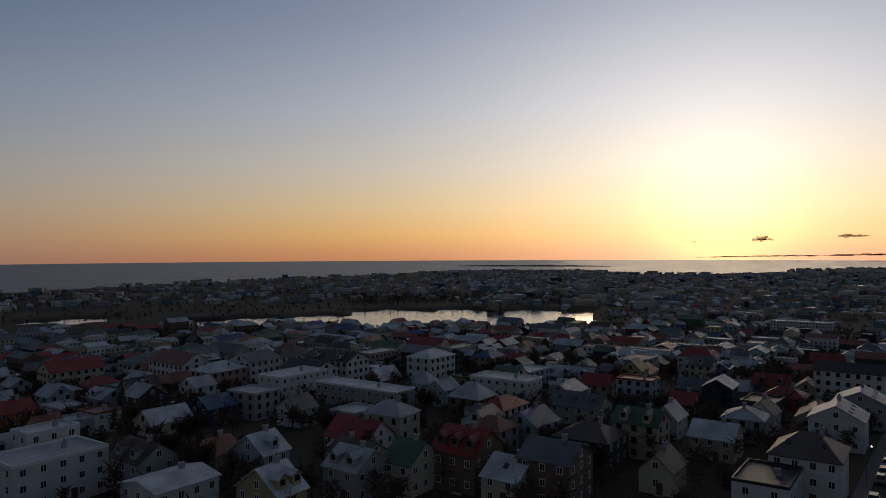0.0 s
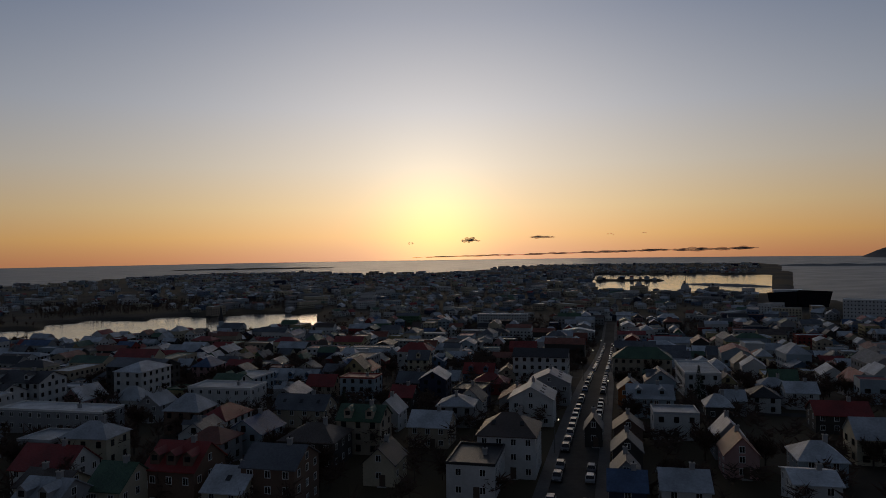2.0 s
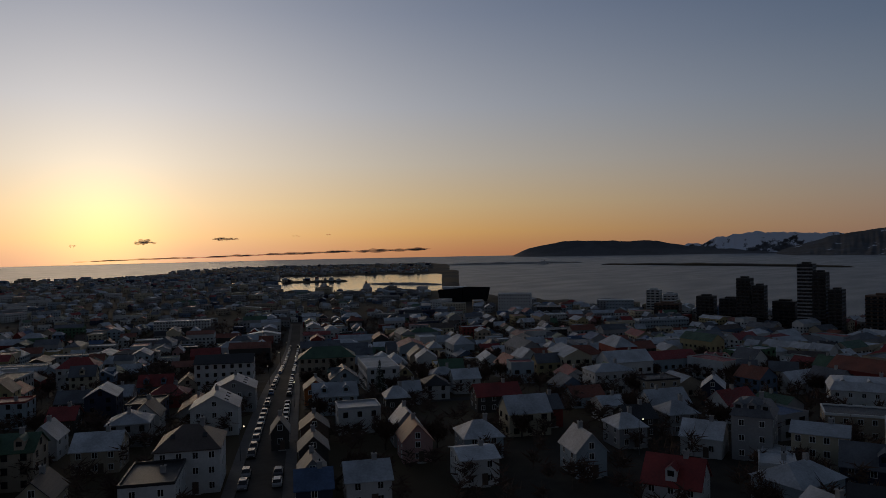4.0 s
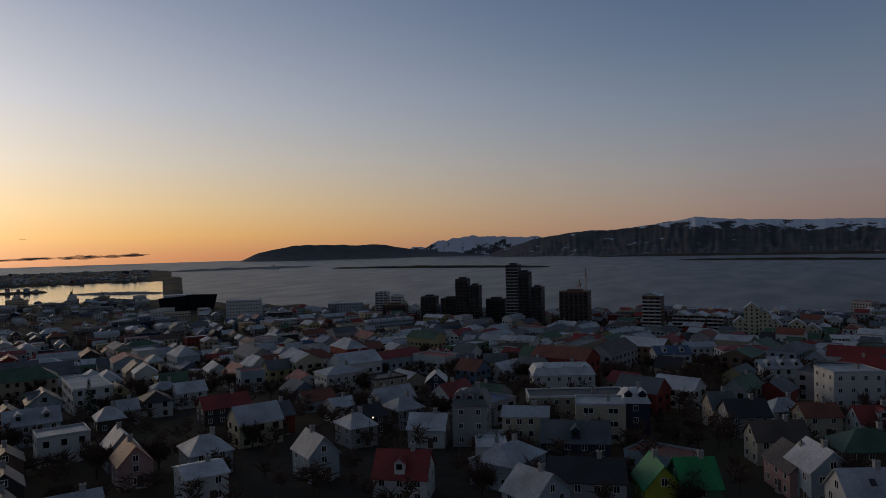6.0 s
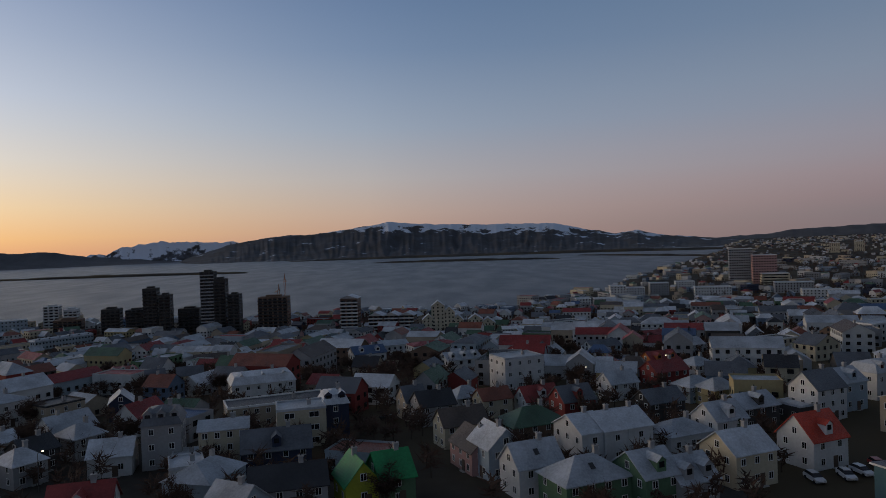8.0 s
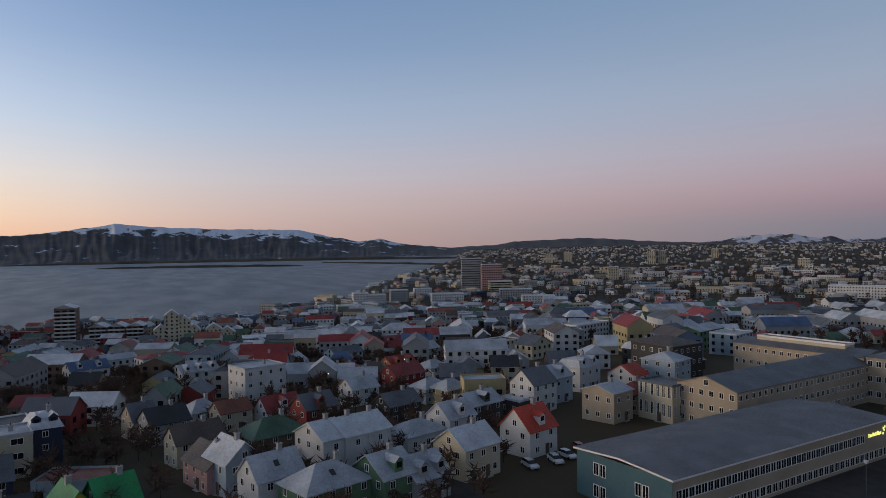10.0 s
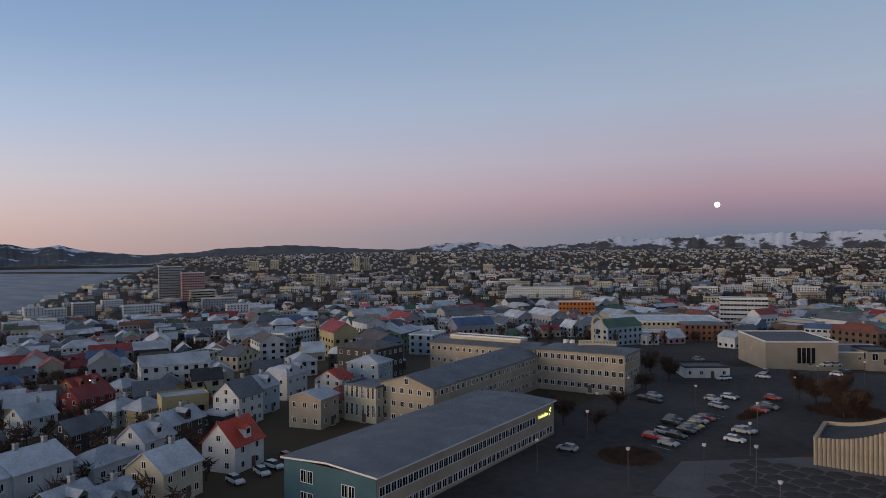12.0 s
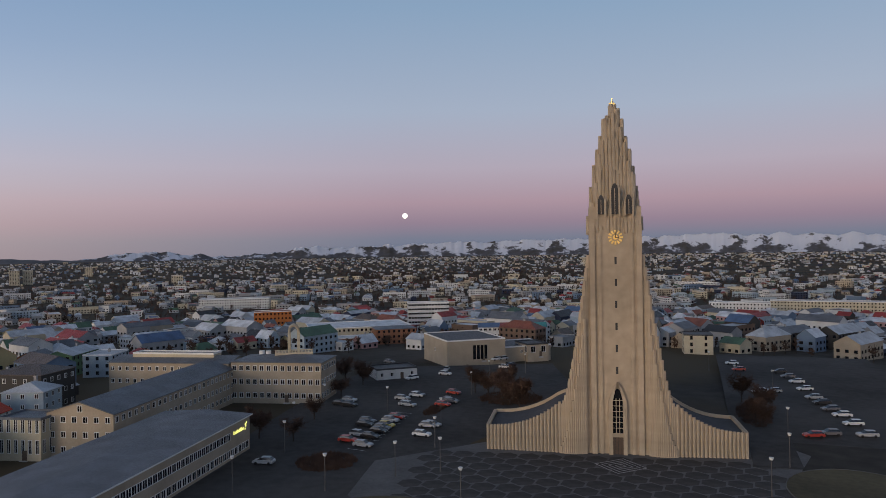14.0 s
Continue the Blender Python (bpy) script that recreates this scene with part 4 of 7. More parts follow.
def school_main():
    """The older school: a long gabled wing, a front block with a small open belfry, and a back block."""
    house(128.2, -143.8, 57, 15.5, 9.6, 2.4, 259.3, "beige", "slate", "gable", "x", storeys=3, gap=2.3, ww=1.2, wh=1.4, chimney=False, z=39.8, name="school_building", label="long beige three-storey school wing with a grey metal roof")
    house(134.6, -114.5, 10, 8, 8.8, 0, 349.3, "cream", "slate", "flat", "x", storeys=2, gap=1.5, ww=0.9, wh=3.0, chimney=False, z=39.8, name="school_building", label="cream stair block with tall narrow windows")
    house(114.3, -181.9, 27, 14, 11.6, 1.4, 349.3, "beige", "slate", "hip", "x", storeys=3, gap=1.9, ww=1.3, wh=1.6, chimney=False, z=39.8, name="school_building", label="beige three-storey school building with rows of windows")
    house(147.2, -176.0, 38, 13, 11.0, 1.3, 349.3, "beige", "slate", "gable", "x", storeys=3, gap=2.2, chimney=False, z=39.8, name="school_building", label="beige school block with a grey roof")
    house(148.2, -176.2, 26, 5, 13.0, 0, 349.3, "cream", "slate", "flat", "x", storeys=4, gap=1.7, wh=1.0, chimney=False, z=39.8, name="school_building", label="cream attic storey with a band of windows")
    house(176, -150, 16, 14, 11.0, 2, 349.3, "dark", "brown", "hip", "x", storeys=3, chimney=False, z=39.5, name="school_building", label="dark brown hip-roofed block beside the school")
    # belfry: plinth with balustrade, and an open arched turret
    b = thing("belfry", "small open concrete belfry turret on the school roof", "turret", pose(112.6, -184.5, 52.6, 0, 0, front(330)))
    p = Mesh()
    p.box(-5.5, -2.2, -0.8, 5.5, 2.2, 0.6, WALL["cream"])
    for i in range(12):
        p.box(-5.4 + i * 0.95, -2.2, 0.6, -5.1 + i * 0.95, -2.0, 1.3, WALL["cream"])
    p.box(-5.5, -2.25, 1.3, 5.5, -1.95, 1.5, WALL["cream"], True)
    part("plinth", p, b)
    t = Mesh()
    for s in (-1, 1):
        for f in (-1, 1):
            t.box(s * 1.35 - 0.38, f * 1.35 - 0.38, 0.6, s * 1.35 + 0.38, f * 1.35 + 0.38, 6.6, WALL["cream"])
    k = 8
    for f in (-1.35, 1.35):
        for i in range(k):
            a0, a1 = math.pi * i / k, math.pi * (i + 1) / k
            t.tube((1.35 * math.cos(a0), f, 6.6 + 1.9 * math.sin(a0)), (1.35 * math.cos(a1), f, 6.6 + 1.9 * math.sin(a1)), 0.4, 0.4, WALL["cream"], 6)
    for i in range(k):
        a0, a1 = math.pi * i / k, math.pi * (i + 1) / k
        t.face([(1.7 * math.cos(a0), -1.6, 6.7 + 2.2 * math.sin(a0)), (1.7 * math.cos(a0), 1.6, 6.7 + 2.2 * math.sin(a0)), (1.7 * math.cos(a1), 1.6, 6.7 + 2.2 * math.sin(a1)), (1.7 * math.cos(a1), -1.6, 6.7 + 2.2 * math.sin(a1))], WALL["cream"])
    t.tube((0, 0, 3.2), (0, 0, 4.6), 0.7, 0.35, M_DARK, 8)
    part("turret", t, b)
    # white drums on the roof beside it
    for i in range(2):
        dm = Mesh()
        dm.prism([(0.8 * math.cos(a * math.pi / 6), 0.8 * math.sin(a * math.pi / 6)) for a in range(12)], 0, 1.5, M_FRAME)
        solo("roof_vent", dm, "white round vent drum on the school roof", "vent", pose(119.5 + i * 2.0, -181.5 + i * .4, 52.2))


school_block()
school_main()
# the low hall by the square
hall = house(88.5, -274.0, 24, 30, 8.2, 0, 322, "beige", "black", "flat", "x", storeys=1, gap=30, chimney=False, z=39.6, name="hall", label="beige windowless hall with a dark flat roof")
hm = Mesh()
for i in range(4):
    hm.box(-3.0 + i * 1.55, -0.12, 0, -1.75 + i * 1.55, -0.02, 5.4, M_GLASS)
    hm.box(-1.78 + i * 1.55, -0.2, -0.1, -1.5 + i * 1.55, -0.02, 5.5, WALL["beige"])
part("tall_window", hm, hall, m=pose(1.5, -15, 0.9))
house(71.5, -286.0, 26, 20, 4.0, 0, 322, "beige", "black", "flat", "x", storeys=1, gap=40, chimney=False, z=39.6, name="hall", label="low beige hall annex with a dark flat roof")
house(62.5, -284.0, 9, 12, 5.0, 0, 322, "beige", "black", "flat", "x", storeys=1, gap=3, ww=2.0, wh=2.6, chimney=False, z=39.6, name="hall", label="beige end pavilion of the hall with a dark flat roof")
house(97, -222, 14, 10, 3.6, 0, 320, "white", "black", "flat", "x", storeys=1, gap=3, chimney=False, z=39.7, name="shop", label="low white kiosk with a dark flat roof")
# blocks behind the square
house(*polar(153.6, 425), 58, 34, 9.5, 0, 325, "cream", "pale", "flat", "x", storeys=3, gap=2.4, chimney=False, near=False, name="hospital", label="cream hospital wing with a pale flat roof")
house(*polar(156.5, 395), 22, 16, 8.5, 1.2, 325, "brick", "slate", "hip", "x", storeys=3, gap=2.4, chimney=False, near=False, name="hospital", label="brick-red hospital wing with a grey roof")
house(*polar(151.5, 385), 34, 12, 4.5, 0, 325, "brick", "zinc", "flat", "x", storeys=1, gap=2.4, chimney=False, near=False, name="hospital", label="low brick hospital annex with a pale roof")
house(*polar(159.3, 560), 32, 14, 20, 0, 335, "white", "zinc", "flat", "x", storeys=6, gap=2.2, ww=1.9, chimney=False, near=False, name="office_block", label="white six-storey office block with bands of windows")
house(*polar(147.0, 547), 27, 14, 17, 0, 325, "orange", "rust", "flat", "x", storeys=5, chimney=False, near=False, name="apartment_block", label="orange five-storey apartment block")
house(*polar(144.2, 934), 85, 26, 13, 2, 330, "white", "pale", "flat", "x", storeys=4, gap=3, chimney=False, near=False, name="hospital", label="large white hospital with a curved roof line")
for i, (wc, rc) in enumerate((("white", "blue"), ("white", "red"), ("white", "teal"))):
    house(*polar(164.3 + i * 1.75, 385), 12.5, 14, 8.6, 1.6, 345, wc, rc, "gable", "x", storeys=3, gap=2.1, ww=1.7, chimney=False, name="terrace_house", label=f"white three-storey terrace with balconies and a {ROOF_WORDS[rc]} roof")
house(*polar(180.2, 336), 12, 14, 8.6, 0, 355, "cream", "black", "flat", "x", storeys=3, gap=5, wh=1.6, chimney=False, near=False, name="apartment_block", label="cream flat-roofed block with few windows")
house(*polar(183.2, 763), 56, 18, 14, 0, 3, "white", "zinc", "flat", "x", storeys=4, gap=3, chimney=False, near=False, name="hospital", label="white hospital block with bands of windows")
house(*polar(189.5, 820), 120, 20, 13, 0, 5, "cream", "zinc", "flat", "x", storeys=4, gap=3, chimney=False, near=False, name="hospital", label="long cream hospital with bands of windows")
# eastern office towers
house(*polar(115.3, 1090), 31, 18, 47, 0, 290, "grey", "black", "flat", "x", storeys=13, gap=3, ww=2.0, chimney=False, near=False, name="tower_block", label="grey office tower in the eastern town")
house(*polar(116.9, 1060), 30, 20, 38, 0, 290, "pink", "zinc", "flat", "x", storeys=11, gap=3, ww=2.0, wh=1.3, chimney=False, near=False, name="tower_block", label="pale red tower with horizontal window bands")
house(*polar(117.6, 1040), 34, 20, 14, 0, 290, "cream", "zinc", "flat", "x", storeys=4, gap=34, ww=30, chimney=False, near=False, name="office_block", label="low cream block at the foot of the towers")
house(*polar(126.5, 1270), 18, 16, 22, 0, 300, "cream", "zinc", "flat", "x", storeys=8, chimney=False, near=False, name="tower_block", label="cream apartment tower in the eastern town")
house(*polar(127.6, 1285), 16, 16, 17, 0, 300, "cream", "zinc", "flat", "x", storeys=6, chimney=False, near=False, name="tower_block", label="cream apartment block beside the yellow tower")
for a, r, w_, h_ in ((129.4, 1900, 20, 34), (130.2, 1920, 20, 34), (121.5, 2100, 24, 26), (123.0, 2150, 24, 26), (134.0, 2300, 20, 28), (140.0, 1700, 24, 20), (172, 2600, 30, 26)):
    house(*polar(a, r), w_, 16, h_, 0, a + 180, "cream", "zinc", "flat", "x", storeys=int(h_ / 3), gap=4, ww=2, chimney=False, near=False, name="tower_block", label="distant pale apartment tower block")
for a, r, w_, h_ in ((103.6, 800, 16, 8), (105.4, 780, 26, 9), (106.3, 850, 18, 17), (107.6, 880, 22, 12), (109.4, 900, 22, 15), (111.3, 980, 24, 11), (113.3, 880, 40, 10), (118.8, 900, 40, 12), (120.6, 800, 36, 11)):
    house(*polar(a, r), w_, 16, h_, 0, a + 172, "white" if r % 3 else "grey", "zinc", "flat", "x", gap=3, chimney=False, near=False, name="apartment_block", label="pale apartment block near the eastern shore")


def shore_tower(az, r, w, top, wall, band, label, peak=0.0, d=15):
    """A tower block on the shore with a balcony slab on each storey."""
    x, y = polar(az, r)
    z = gz(x, y)
    hgt = top - z
    t = thing("tower_block", label, "tower", pose(x, y, z, 0, 0, front(az + 180 + 12)), "towers on the shore")
    PLACED.append((x, y, w))
    m = Mesh()
    m.prism([(-w / 2, -d / 2), (w / 2, -d / 2), (w / 2, d / 2), (-w / 2, d / 2)], -2, hgt, WALL[wall], cap=not peak)
    for fl in range(int(hgt / 3.0)):
        for i in range(max(int(w / 4), 2)):
            for s in (0, 90, -90):
                half, ln, n = (d / 2, w, max(int(w / 4), 2)) if s == 0 else (w / 2, d, max(int(w / 4), 2))
                zf = fl * 3.0 + 1.35
                m.face([pose(0, 0, 0, 0, 0, s) @ Vector(p) for p in ((-ln / 2 + (i + .15) * ln / n, -half - .04, zf), (-ln / 2 + (i + .85) * ln / n, -half - .04, zf), (-ln / 2 + (i + .85) * ln / n, -half - .04, zf + 1.4), (-ln / 2 + (i + .15) * ln / n, -half - .04, zf + 1.4))], M_GLASS)
    part("wall", m, t)
    b = Mesh()
    b.box(-w / 2 - 0.02, -d / 2 - 1.2, 0, w / 2 + 0.02, -d / 2, 1.1, WALL[band], True)
    me = b.data("balcony")
    n = max(int(w / 4), 2)
    k = int(hgt / 3.0)
    for i in range(k):
        part("balcony", me, t, m=pose(0, 0, i * 3.0 + 0.2))
    if peak:
        rm = roof_mesh(w, d + 2.4, hgt, peak, "gable", "y", ROOF["pale"], 0.5, 0.3)
        part("roof", rm, t, "pale gabled roof")
        gm2 = Mesh()
        gm2.face([(-w / 2, -d / 2, hgt), (w / 2, -d / 2, hgt), (0, -d / 2, hgt + peak)], WALL[band])
        part("gable", gm2, t)
    else:
        p = Mesh()
        p.box(-w / 4, -d / 4, hgt, w / 4, d / 4, hgt + 1.6, WALL[wall])
        part("plant_room", p, t)


shore_tower(63.6, 848, 15, 27, "white", "white", "white balconied apartment tower on the shore")
shore_tower(64.8, 845, 13, 23, "white", "white", "white balconied apartment tower on the shore")
shore_tower(64.6, 800, 26, 16, "brown", "dark", "brown apartment block on the shore")
shore_tower(67.4, 730, 16, 29, "dark", "dark", "dark shore apartment tower")
shore_tower(69.1, 726, 18, 27, "dark", "dark", "dark shore apartment block")
shore_tower(70.1, 704, 12, 47.5, "dark", "dark", "dark tall tower block on the shore")
shore_tower(71.1, 700, 10, 41, "dark", "dark", "dark tall tower block on the shore")
shore_tower(72.8, 710, 19, 26.5, "dark", "dark", "dark shore apartment block")
shore_tower(74.2, 680, 12, 61, "dark", "grey", "tallest dark grey shore tower")
shore_tower(75.1, 677, 10, 54, "dark", "dark", "dark tall tower block on the shore")
shore_tower(76.1, 670, 10, 40, "dark", "dark", "dark tower block on the shore")
shore_tower(79.05, 654, 26, 37, "brown", "dark", "brown tower under construction wrapped in scaffolding")
shore_tower(85.0, 626, 15, 34.5, "brown", "white", "striped white and dark shore tower with a gabled top", 2.6)
for i in range(3):
    shore_tower(87.1 + i * 1.25, 625 - i * 3, 12.5, 18.5, "brown", "white", "striped white and brown gabled shore block", 2.6)
# stepped yellow-stone terrace blocks
for a, w_, top in ((91.2, 10, 20), (92.0, 11, 31), (92.9, 9, 26), (93.6, 9, 19), (95.0, 12, 19), (96.0, 12, 16)):
    x, y = polar(a, 590)
    z = gz(x, y)
    house(x, y, w_, 12, top - z - 3, 4.2, a + 180, "cream", "zinc", "gable", "y", chimney=False, near=False, name="apartment_block", label="stepped cream gabled apartment block near the shore")
house(*polar(99.4, 500), 40, 16, 9.5, 0, 275, "white", "pale", "flat", "x", storeys=3, gap=1.8, wh=1.7, chimney=False, near=False, name="office_block", label="white office block with close-set window fins")


def tower_crane(az, r, height, jib, turn):
    x, y = polar(az, r)
    z = gz(x, y)
    c = thing("tower_crane", "yellow lattice tower crane over the building site", "crane", pose(x, y, z, 0, 0, turn))
    m = Mesh()
    for sx_ in (-0.8, 0.8):
        for sy_ in (-0.8, 0.8):
            m.tube((sx_, sy_, 0), (sx_, sy_, height), 0.16, 0.16, WALL["orange"], 4)
    for k in range(int(height / 2)):
        s = 1 if k % 2 else -1
        m.tube((-0.8 * s, -0.8, k * 2), (0.8 * s, -0.8, k * 2 + 2), 0.1, 0.1, WALL["orange"], 4)
        m.tube((-0.8, -0.8 * s, k * 2), (-0.8, 0.8 * s, k * 2 + 2), 0.1, 0.1, WALL["orange"], 4)
    part("mast", m, c)
    j = Mesh()
    j.tube((-jib, 0, height), (jib * 0.35, 0, height), 0.3, 0.3, WALL["orange"], 4)
    j.tube((-jib, 0, height), (0, 0, height + 6), 0.12, 0.12, M_DARK, 4)
    j.tube((jib * .35, 0, height), (0, 0, height + 6), 0.12, 0.12, M_DARK, 4)
    j.tube((0, 0, height), (0, 0, height + 6), 0.35, 0.2, WALL["orange"], 4)
    j.box(jib * .25, -0.6, height - 1.8, jib * .35, 0.6, height, M_CONC, True)
    part("jib", j, c)


tower_crane(79.9, 690, 47, 44, 12)
tower_crane(79.4, 705, 36, 34, 5)
tower_crane(79.0, 700, 16, 40, 8)


def concert_hall():
    x, y = polar(48.6, 1010)
    c = thing("concert_hall", "dark angular glass concert hall by the harbour", "concert hall", pose(x, y, 1, 0, 0, front(225)) @ Matrix.Diagonal((0.95, 0.9, 0.72, 1)))
    PLACED.append((x, y, 45))
    m = Mesh()
    m.prism([(-34, -20), (-2, -24), (0, 20), (-30, 24)], -2, [27, 30, 28, 25], M_GLASS, [(-38, -22), (-2, -26), (2, 20), (-30, 26)])
    part("hall_front", m, c)
    m = Mesh()
    m.prism([(-1, -18), (34, -16), (30, 20), (0, 20)], -2, [32, 30, 27, 29], M_GLASS, [(-1, -20), (40, -18), (30, 22), (0, 22)])
    part("hall_back", m, c)
    m = Mesh()
    m.box(-30, -10, 26.5, 6, 12, 30.9, ROOF["pale"])
    part("roof", m, c)


concert_hall()
house(*polar(52.8, 826), 38, 16, 22, 0, 238, "white", "zinc", "flat", "x", storeys=6, gap=3, chimney=False, near=False, name="office_block", label="white six-storey office block near the harbour")
house(*polar(55.5, 800), 26, 16, 9, 0, 238, "dark", "black", "flat", "x", storeys=3, gap=3, chimney=False, near=False, name="office_block", label="dark low block on the shore road")
house(*polar(61.0, 830), 30, 14, 14, 2, 241, "paleblue", "zinc", "flat", "x", storeys=4, gap=3, chimney=False, near=False, name="office_block", label="pale blue block on the shore road")


def strip_land(name, label, a0, a1, r0, r1, width, h, mat, category="island", seed=0):
    """A long low island, spit or breakwater between two bearings."""
    n = 40
    m = Mesh()
    rows = []
    for i in range(n + 1):
        t = i / n
        a, r = a0 + (a1 - a0) * t, r0 + (r1 - r0) * t
        s = math.sin(math.pi * t) ** 0.35
        wv = 1 + 0.3 * noise.noise(Vector((t * 7, seed, 0)))
        hh = h * s * (1 + 0.5 * noise.noise(Vector((t * 11, seed, 4))))
        rows.append([(*polar(a, r - width * s * wv), -2), (*polar(a, r - width * .6 * s * wv), hh * .8), (*polar(a, r), hh), (*polar(a, r + width * s * wv), -2)])
    for i in range(n):
        for k in range(3):
            m.face([rows[i][k], rows[i + 1][k], rows[i + 1][k + 1], rows[i][k + 1]], mat)
    return solo(name, m, label, category, kind="structure")


strip_land("island", "low dark island lying in the bay", 59.6, 77.3, 2650, 2250, 60, 7, M_GROUND, seed=1)
strip_land("island", "low dark island below the mountain", 86.8, 102, 2750, 2550, 70, 7, M_GROUND, seed=2)
strip_land("island", "small low islet on the open sea", 36.6, 40.6, 3050, 3050, 60, 6, M_GROUND, seed=3)
strip_land("spit", "thin dark spit at the end of the peninsula", 1.0, 13.5, 3350, 3250, 45, 5, M_GROUND, "spit", 11)
strip_land("spit", "brown spit of land with low sheds in the bay", 103.2, 115.0, 2900, 2350, 60, 5, M_GROUND, "spit", 5)
strip_land("far_shore", "brown far shore under the mountain", 80, 120, 3500, 3300, 150, 10, M_GROUND, "shore", 6)
strip_land("breakwater", "long stone breakwater at the harbour mouth", 47.0, 58.2, 2850, 2950, 22, 8, M_CONC, "breakwater", 7)
strip_land("breakwater", "stone harbour pier", 41.0, 47, 1560, 1480, 14, 4, M_CONC, "breakwater", 8)


def ship(az, r, length, turn, label, hull):
    x, y = polar(az, r)
    s = thing("ship", label, "ship", pose(x, y, 0, 0, 0, turn), "ships in the harbour")
    m = Mesh()
    L, B = length / 2, length * 0.09
    m.prism([(-L, -B), (L * .6, -B), (L, 0), (L * .6, B), (-L, B)], -1, length * .07, hull)
    part("hull", m, s)
    m = Mesh()
    m.box(-L * .5, -B * .8, length * .07, L * .25, B * .8, length * .14, WALL["white"])
    m.box(-L * .3, -B * .7, length * .14, L * .1, B * .7, length * .2, WALL["white"])
    part("superstructure", m, s)
    m = Mesh()
    m.tube((0, 0, length * .2), (0, 0, length * .36), 0.5, 0.25, M_DARK, 6)
    m.tube((-L * .35, 0, length * .2), (-L * .35, 0, length * .27), 1.4, 1.2, M_DARK, 8)
    part("mast", m, s)


ship(40.9, 1330, 70, 40, "grey patrol ship moored at the quay", WALL["grey"])
ship(42.8, 1370, 45, 60, "dark trawler moored at the quay", WALL["navy"])
ship(37.5, 1450, 50, 30, "dark fishing ship in the harbour", WALL["dark"])
ship(55.0, 2800, 60, 100, "small white ship at the breakwater", WALL["white"])


def church_spire(az, r):
    x, y = polar(az, r)
    c = thing("town_church", "small town church with a slim dark spire by the lake", "church", pose(x, y, gz(x, y), 0, 0, front(az + 180)))
    m = Mesh()
    m.prism([(-4, 4), (4, 4), (4, 20), (-4, 20)], -1, 8, WALL["paleblue"])
    m.box(-2.2, 0, -1, 2.2, 4.2, 14, WALL["paleblue"])
    part("wall", m, c)
    m = Mesh()
    m.prism([(-2.4, -.2), (2.4, -.2), (2.4, 4.4), (-2.4, 4.4)], 14, 28, M_DARK, [(-.1, 2), (.1, 2), (.1, 2.2), (-.1, 2.2)])
    part("spire", m, c)


church_spire(4.6, 700)


def clouds(name, label, spots, mat):
    """Small flat evening clouds: clusters of flattened lumps."""
    rg = random.Random(len(spots))
    bm = bmesh.new()
    for az, el, w, h, n in spots:
        for _ in range(n):
            a, e = az + rg.gauss(0, w * .3), el + rg.gauss(0, h * .2)
            c = Vector((*polar(a, 4880), 83 + 4880 * math.tan(radians(e))))
            m = Matrix.Translation(c) @ Matrix.Rotation(radians(-a), 4, "Z") @ Matrix.Diagonal((4880 * radians(w) * rg.uniform(.1, .3), 12, 4880 * radians(h) * rg.uniform(.14, .4), 1))
            bmesh.ops.create_icosphere(bm, subdivisions=1, radius=1, matrix=m)
    me = bpy.data.meshes.new(name)
    bm.to_mesh(me)
    bm.free()
    me.materials.append(mat)
    me.polygons.foreach_set("use_smooth", [True] * len(me.polygons))
    return tagged(new(name, me), label, "clouds", kind="structure")


clouds("cloud", "small dark clouds above the sunset", [(24.2, 0.6, 1.1, 0.32, 20), (19.5, 0.42, 0.4, 0.16, 7), (30.0, 0.75, 1.3, 0.22, 16), (35.3, 0.9, 0.4, 0.1, 3), (38.0, 1.0, 0.5, 0.08, 3)], M_CLOUD)
clouds("cloud_bank", "long low cloud bank on the western horizon", [(21.2 + i * 1.15, -0.72 + 0.02 * i, 2.2, 0.10 + 0.009 * i, 8) for i in range(22)], M_CLOUD)

# ---- the town nearby, house by house: x, y, width, depth, eaves, rise, facing ----
house(-69.5, 124.2, 16.2, 10.8, 8.1, 0, 125, 'white', 'zinc', 'flat', 'x', z=39.6, near=True)
house(-75.1, 133.7, 9.7, 6.3, 10.3, 0, 125, 'white', 'pale', 'flat', 'x', storeys=4, z=39.2, near=True)
house(-44.7, 115.8, 11.5, 9.9, 5.7, 1.1, 125, 'white', 'pale', 'gable', 'x', z=39.9, near=True)
house(-44.2, 137.3, 6.0, 8.1, 4.9, 2.3, 125, 'beige', 'rust', 'gable', 'x', z=39.5, near=True)
house(-27.5, 112.9, 6.0, 9.9, 5.3, 3.5, 125, 'yellow', 'pale', 'gable', 'x', dormers=2, z=40.0, near=True)
house(-35.1, 136.0, 6.4, 9, 5.3, 3.1, 125, 'paleblue', 'pale', 'gable', 'x', dormers=1, z=39.6, near=True)
house(-15.3, 124.4, 7.7, 9, 5.7, 2.8, 215, 'grey', 'zinc', 'gable', 'x', dormers=2, z=39.9, near=True)
house(-5.8, 127.4, 6.2, 9, 5.7, 3.2, 215, 'cream', 'green', 'gable', 'x', z=39.9, near=True)
house(-17.9, 150.2, 11.8, 9, 4.5, 3.5, 215, 'white', 'red', 'gable', 'x', z=39.3, near=True)
house(4.3, 129.5, 9.2, 9.9, 7.2, 3.5, 215, 'brown', 'red', 'gable', 'x', dormers=3, z=39.8, near=True)
house(12.0, 122.9, 7.0, 9.9, 4.5, 2.8, 215, 'cream', 'pale', 'gable', 'x', skylights=1, z=39.8, near=True)
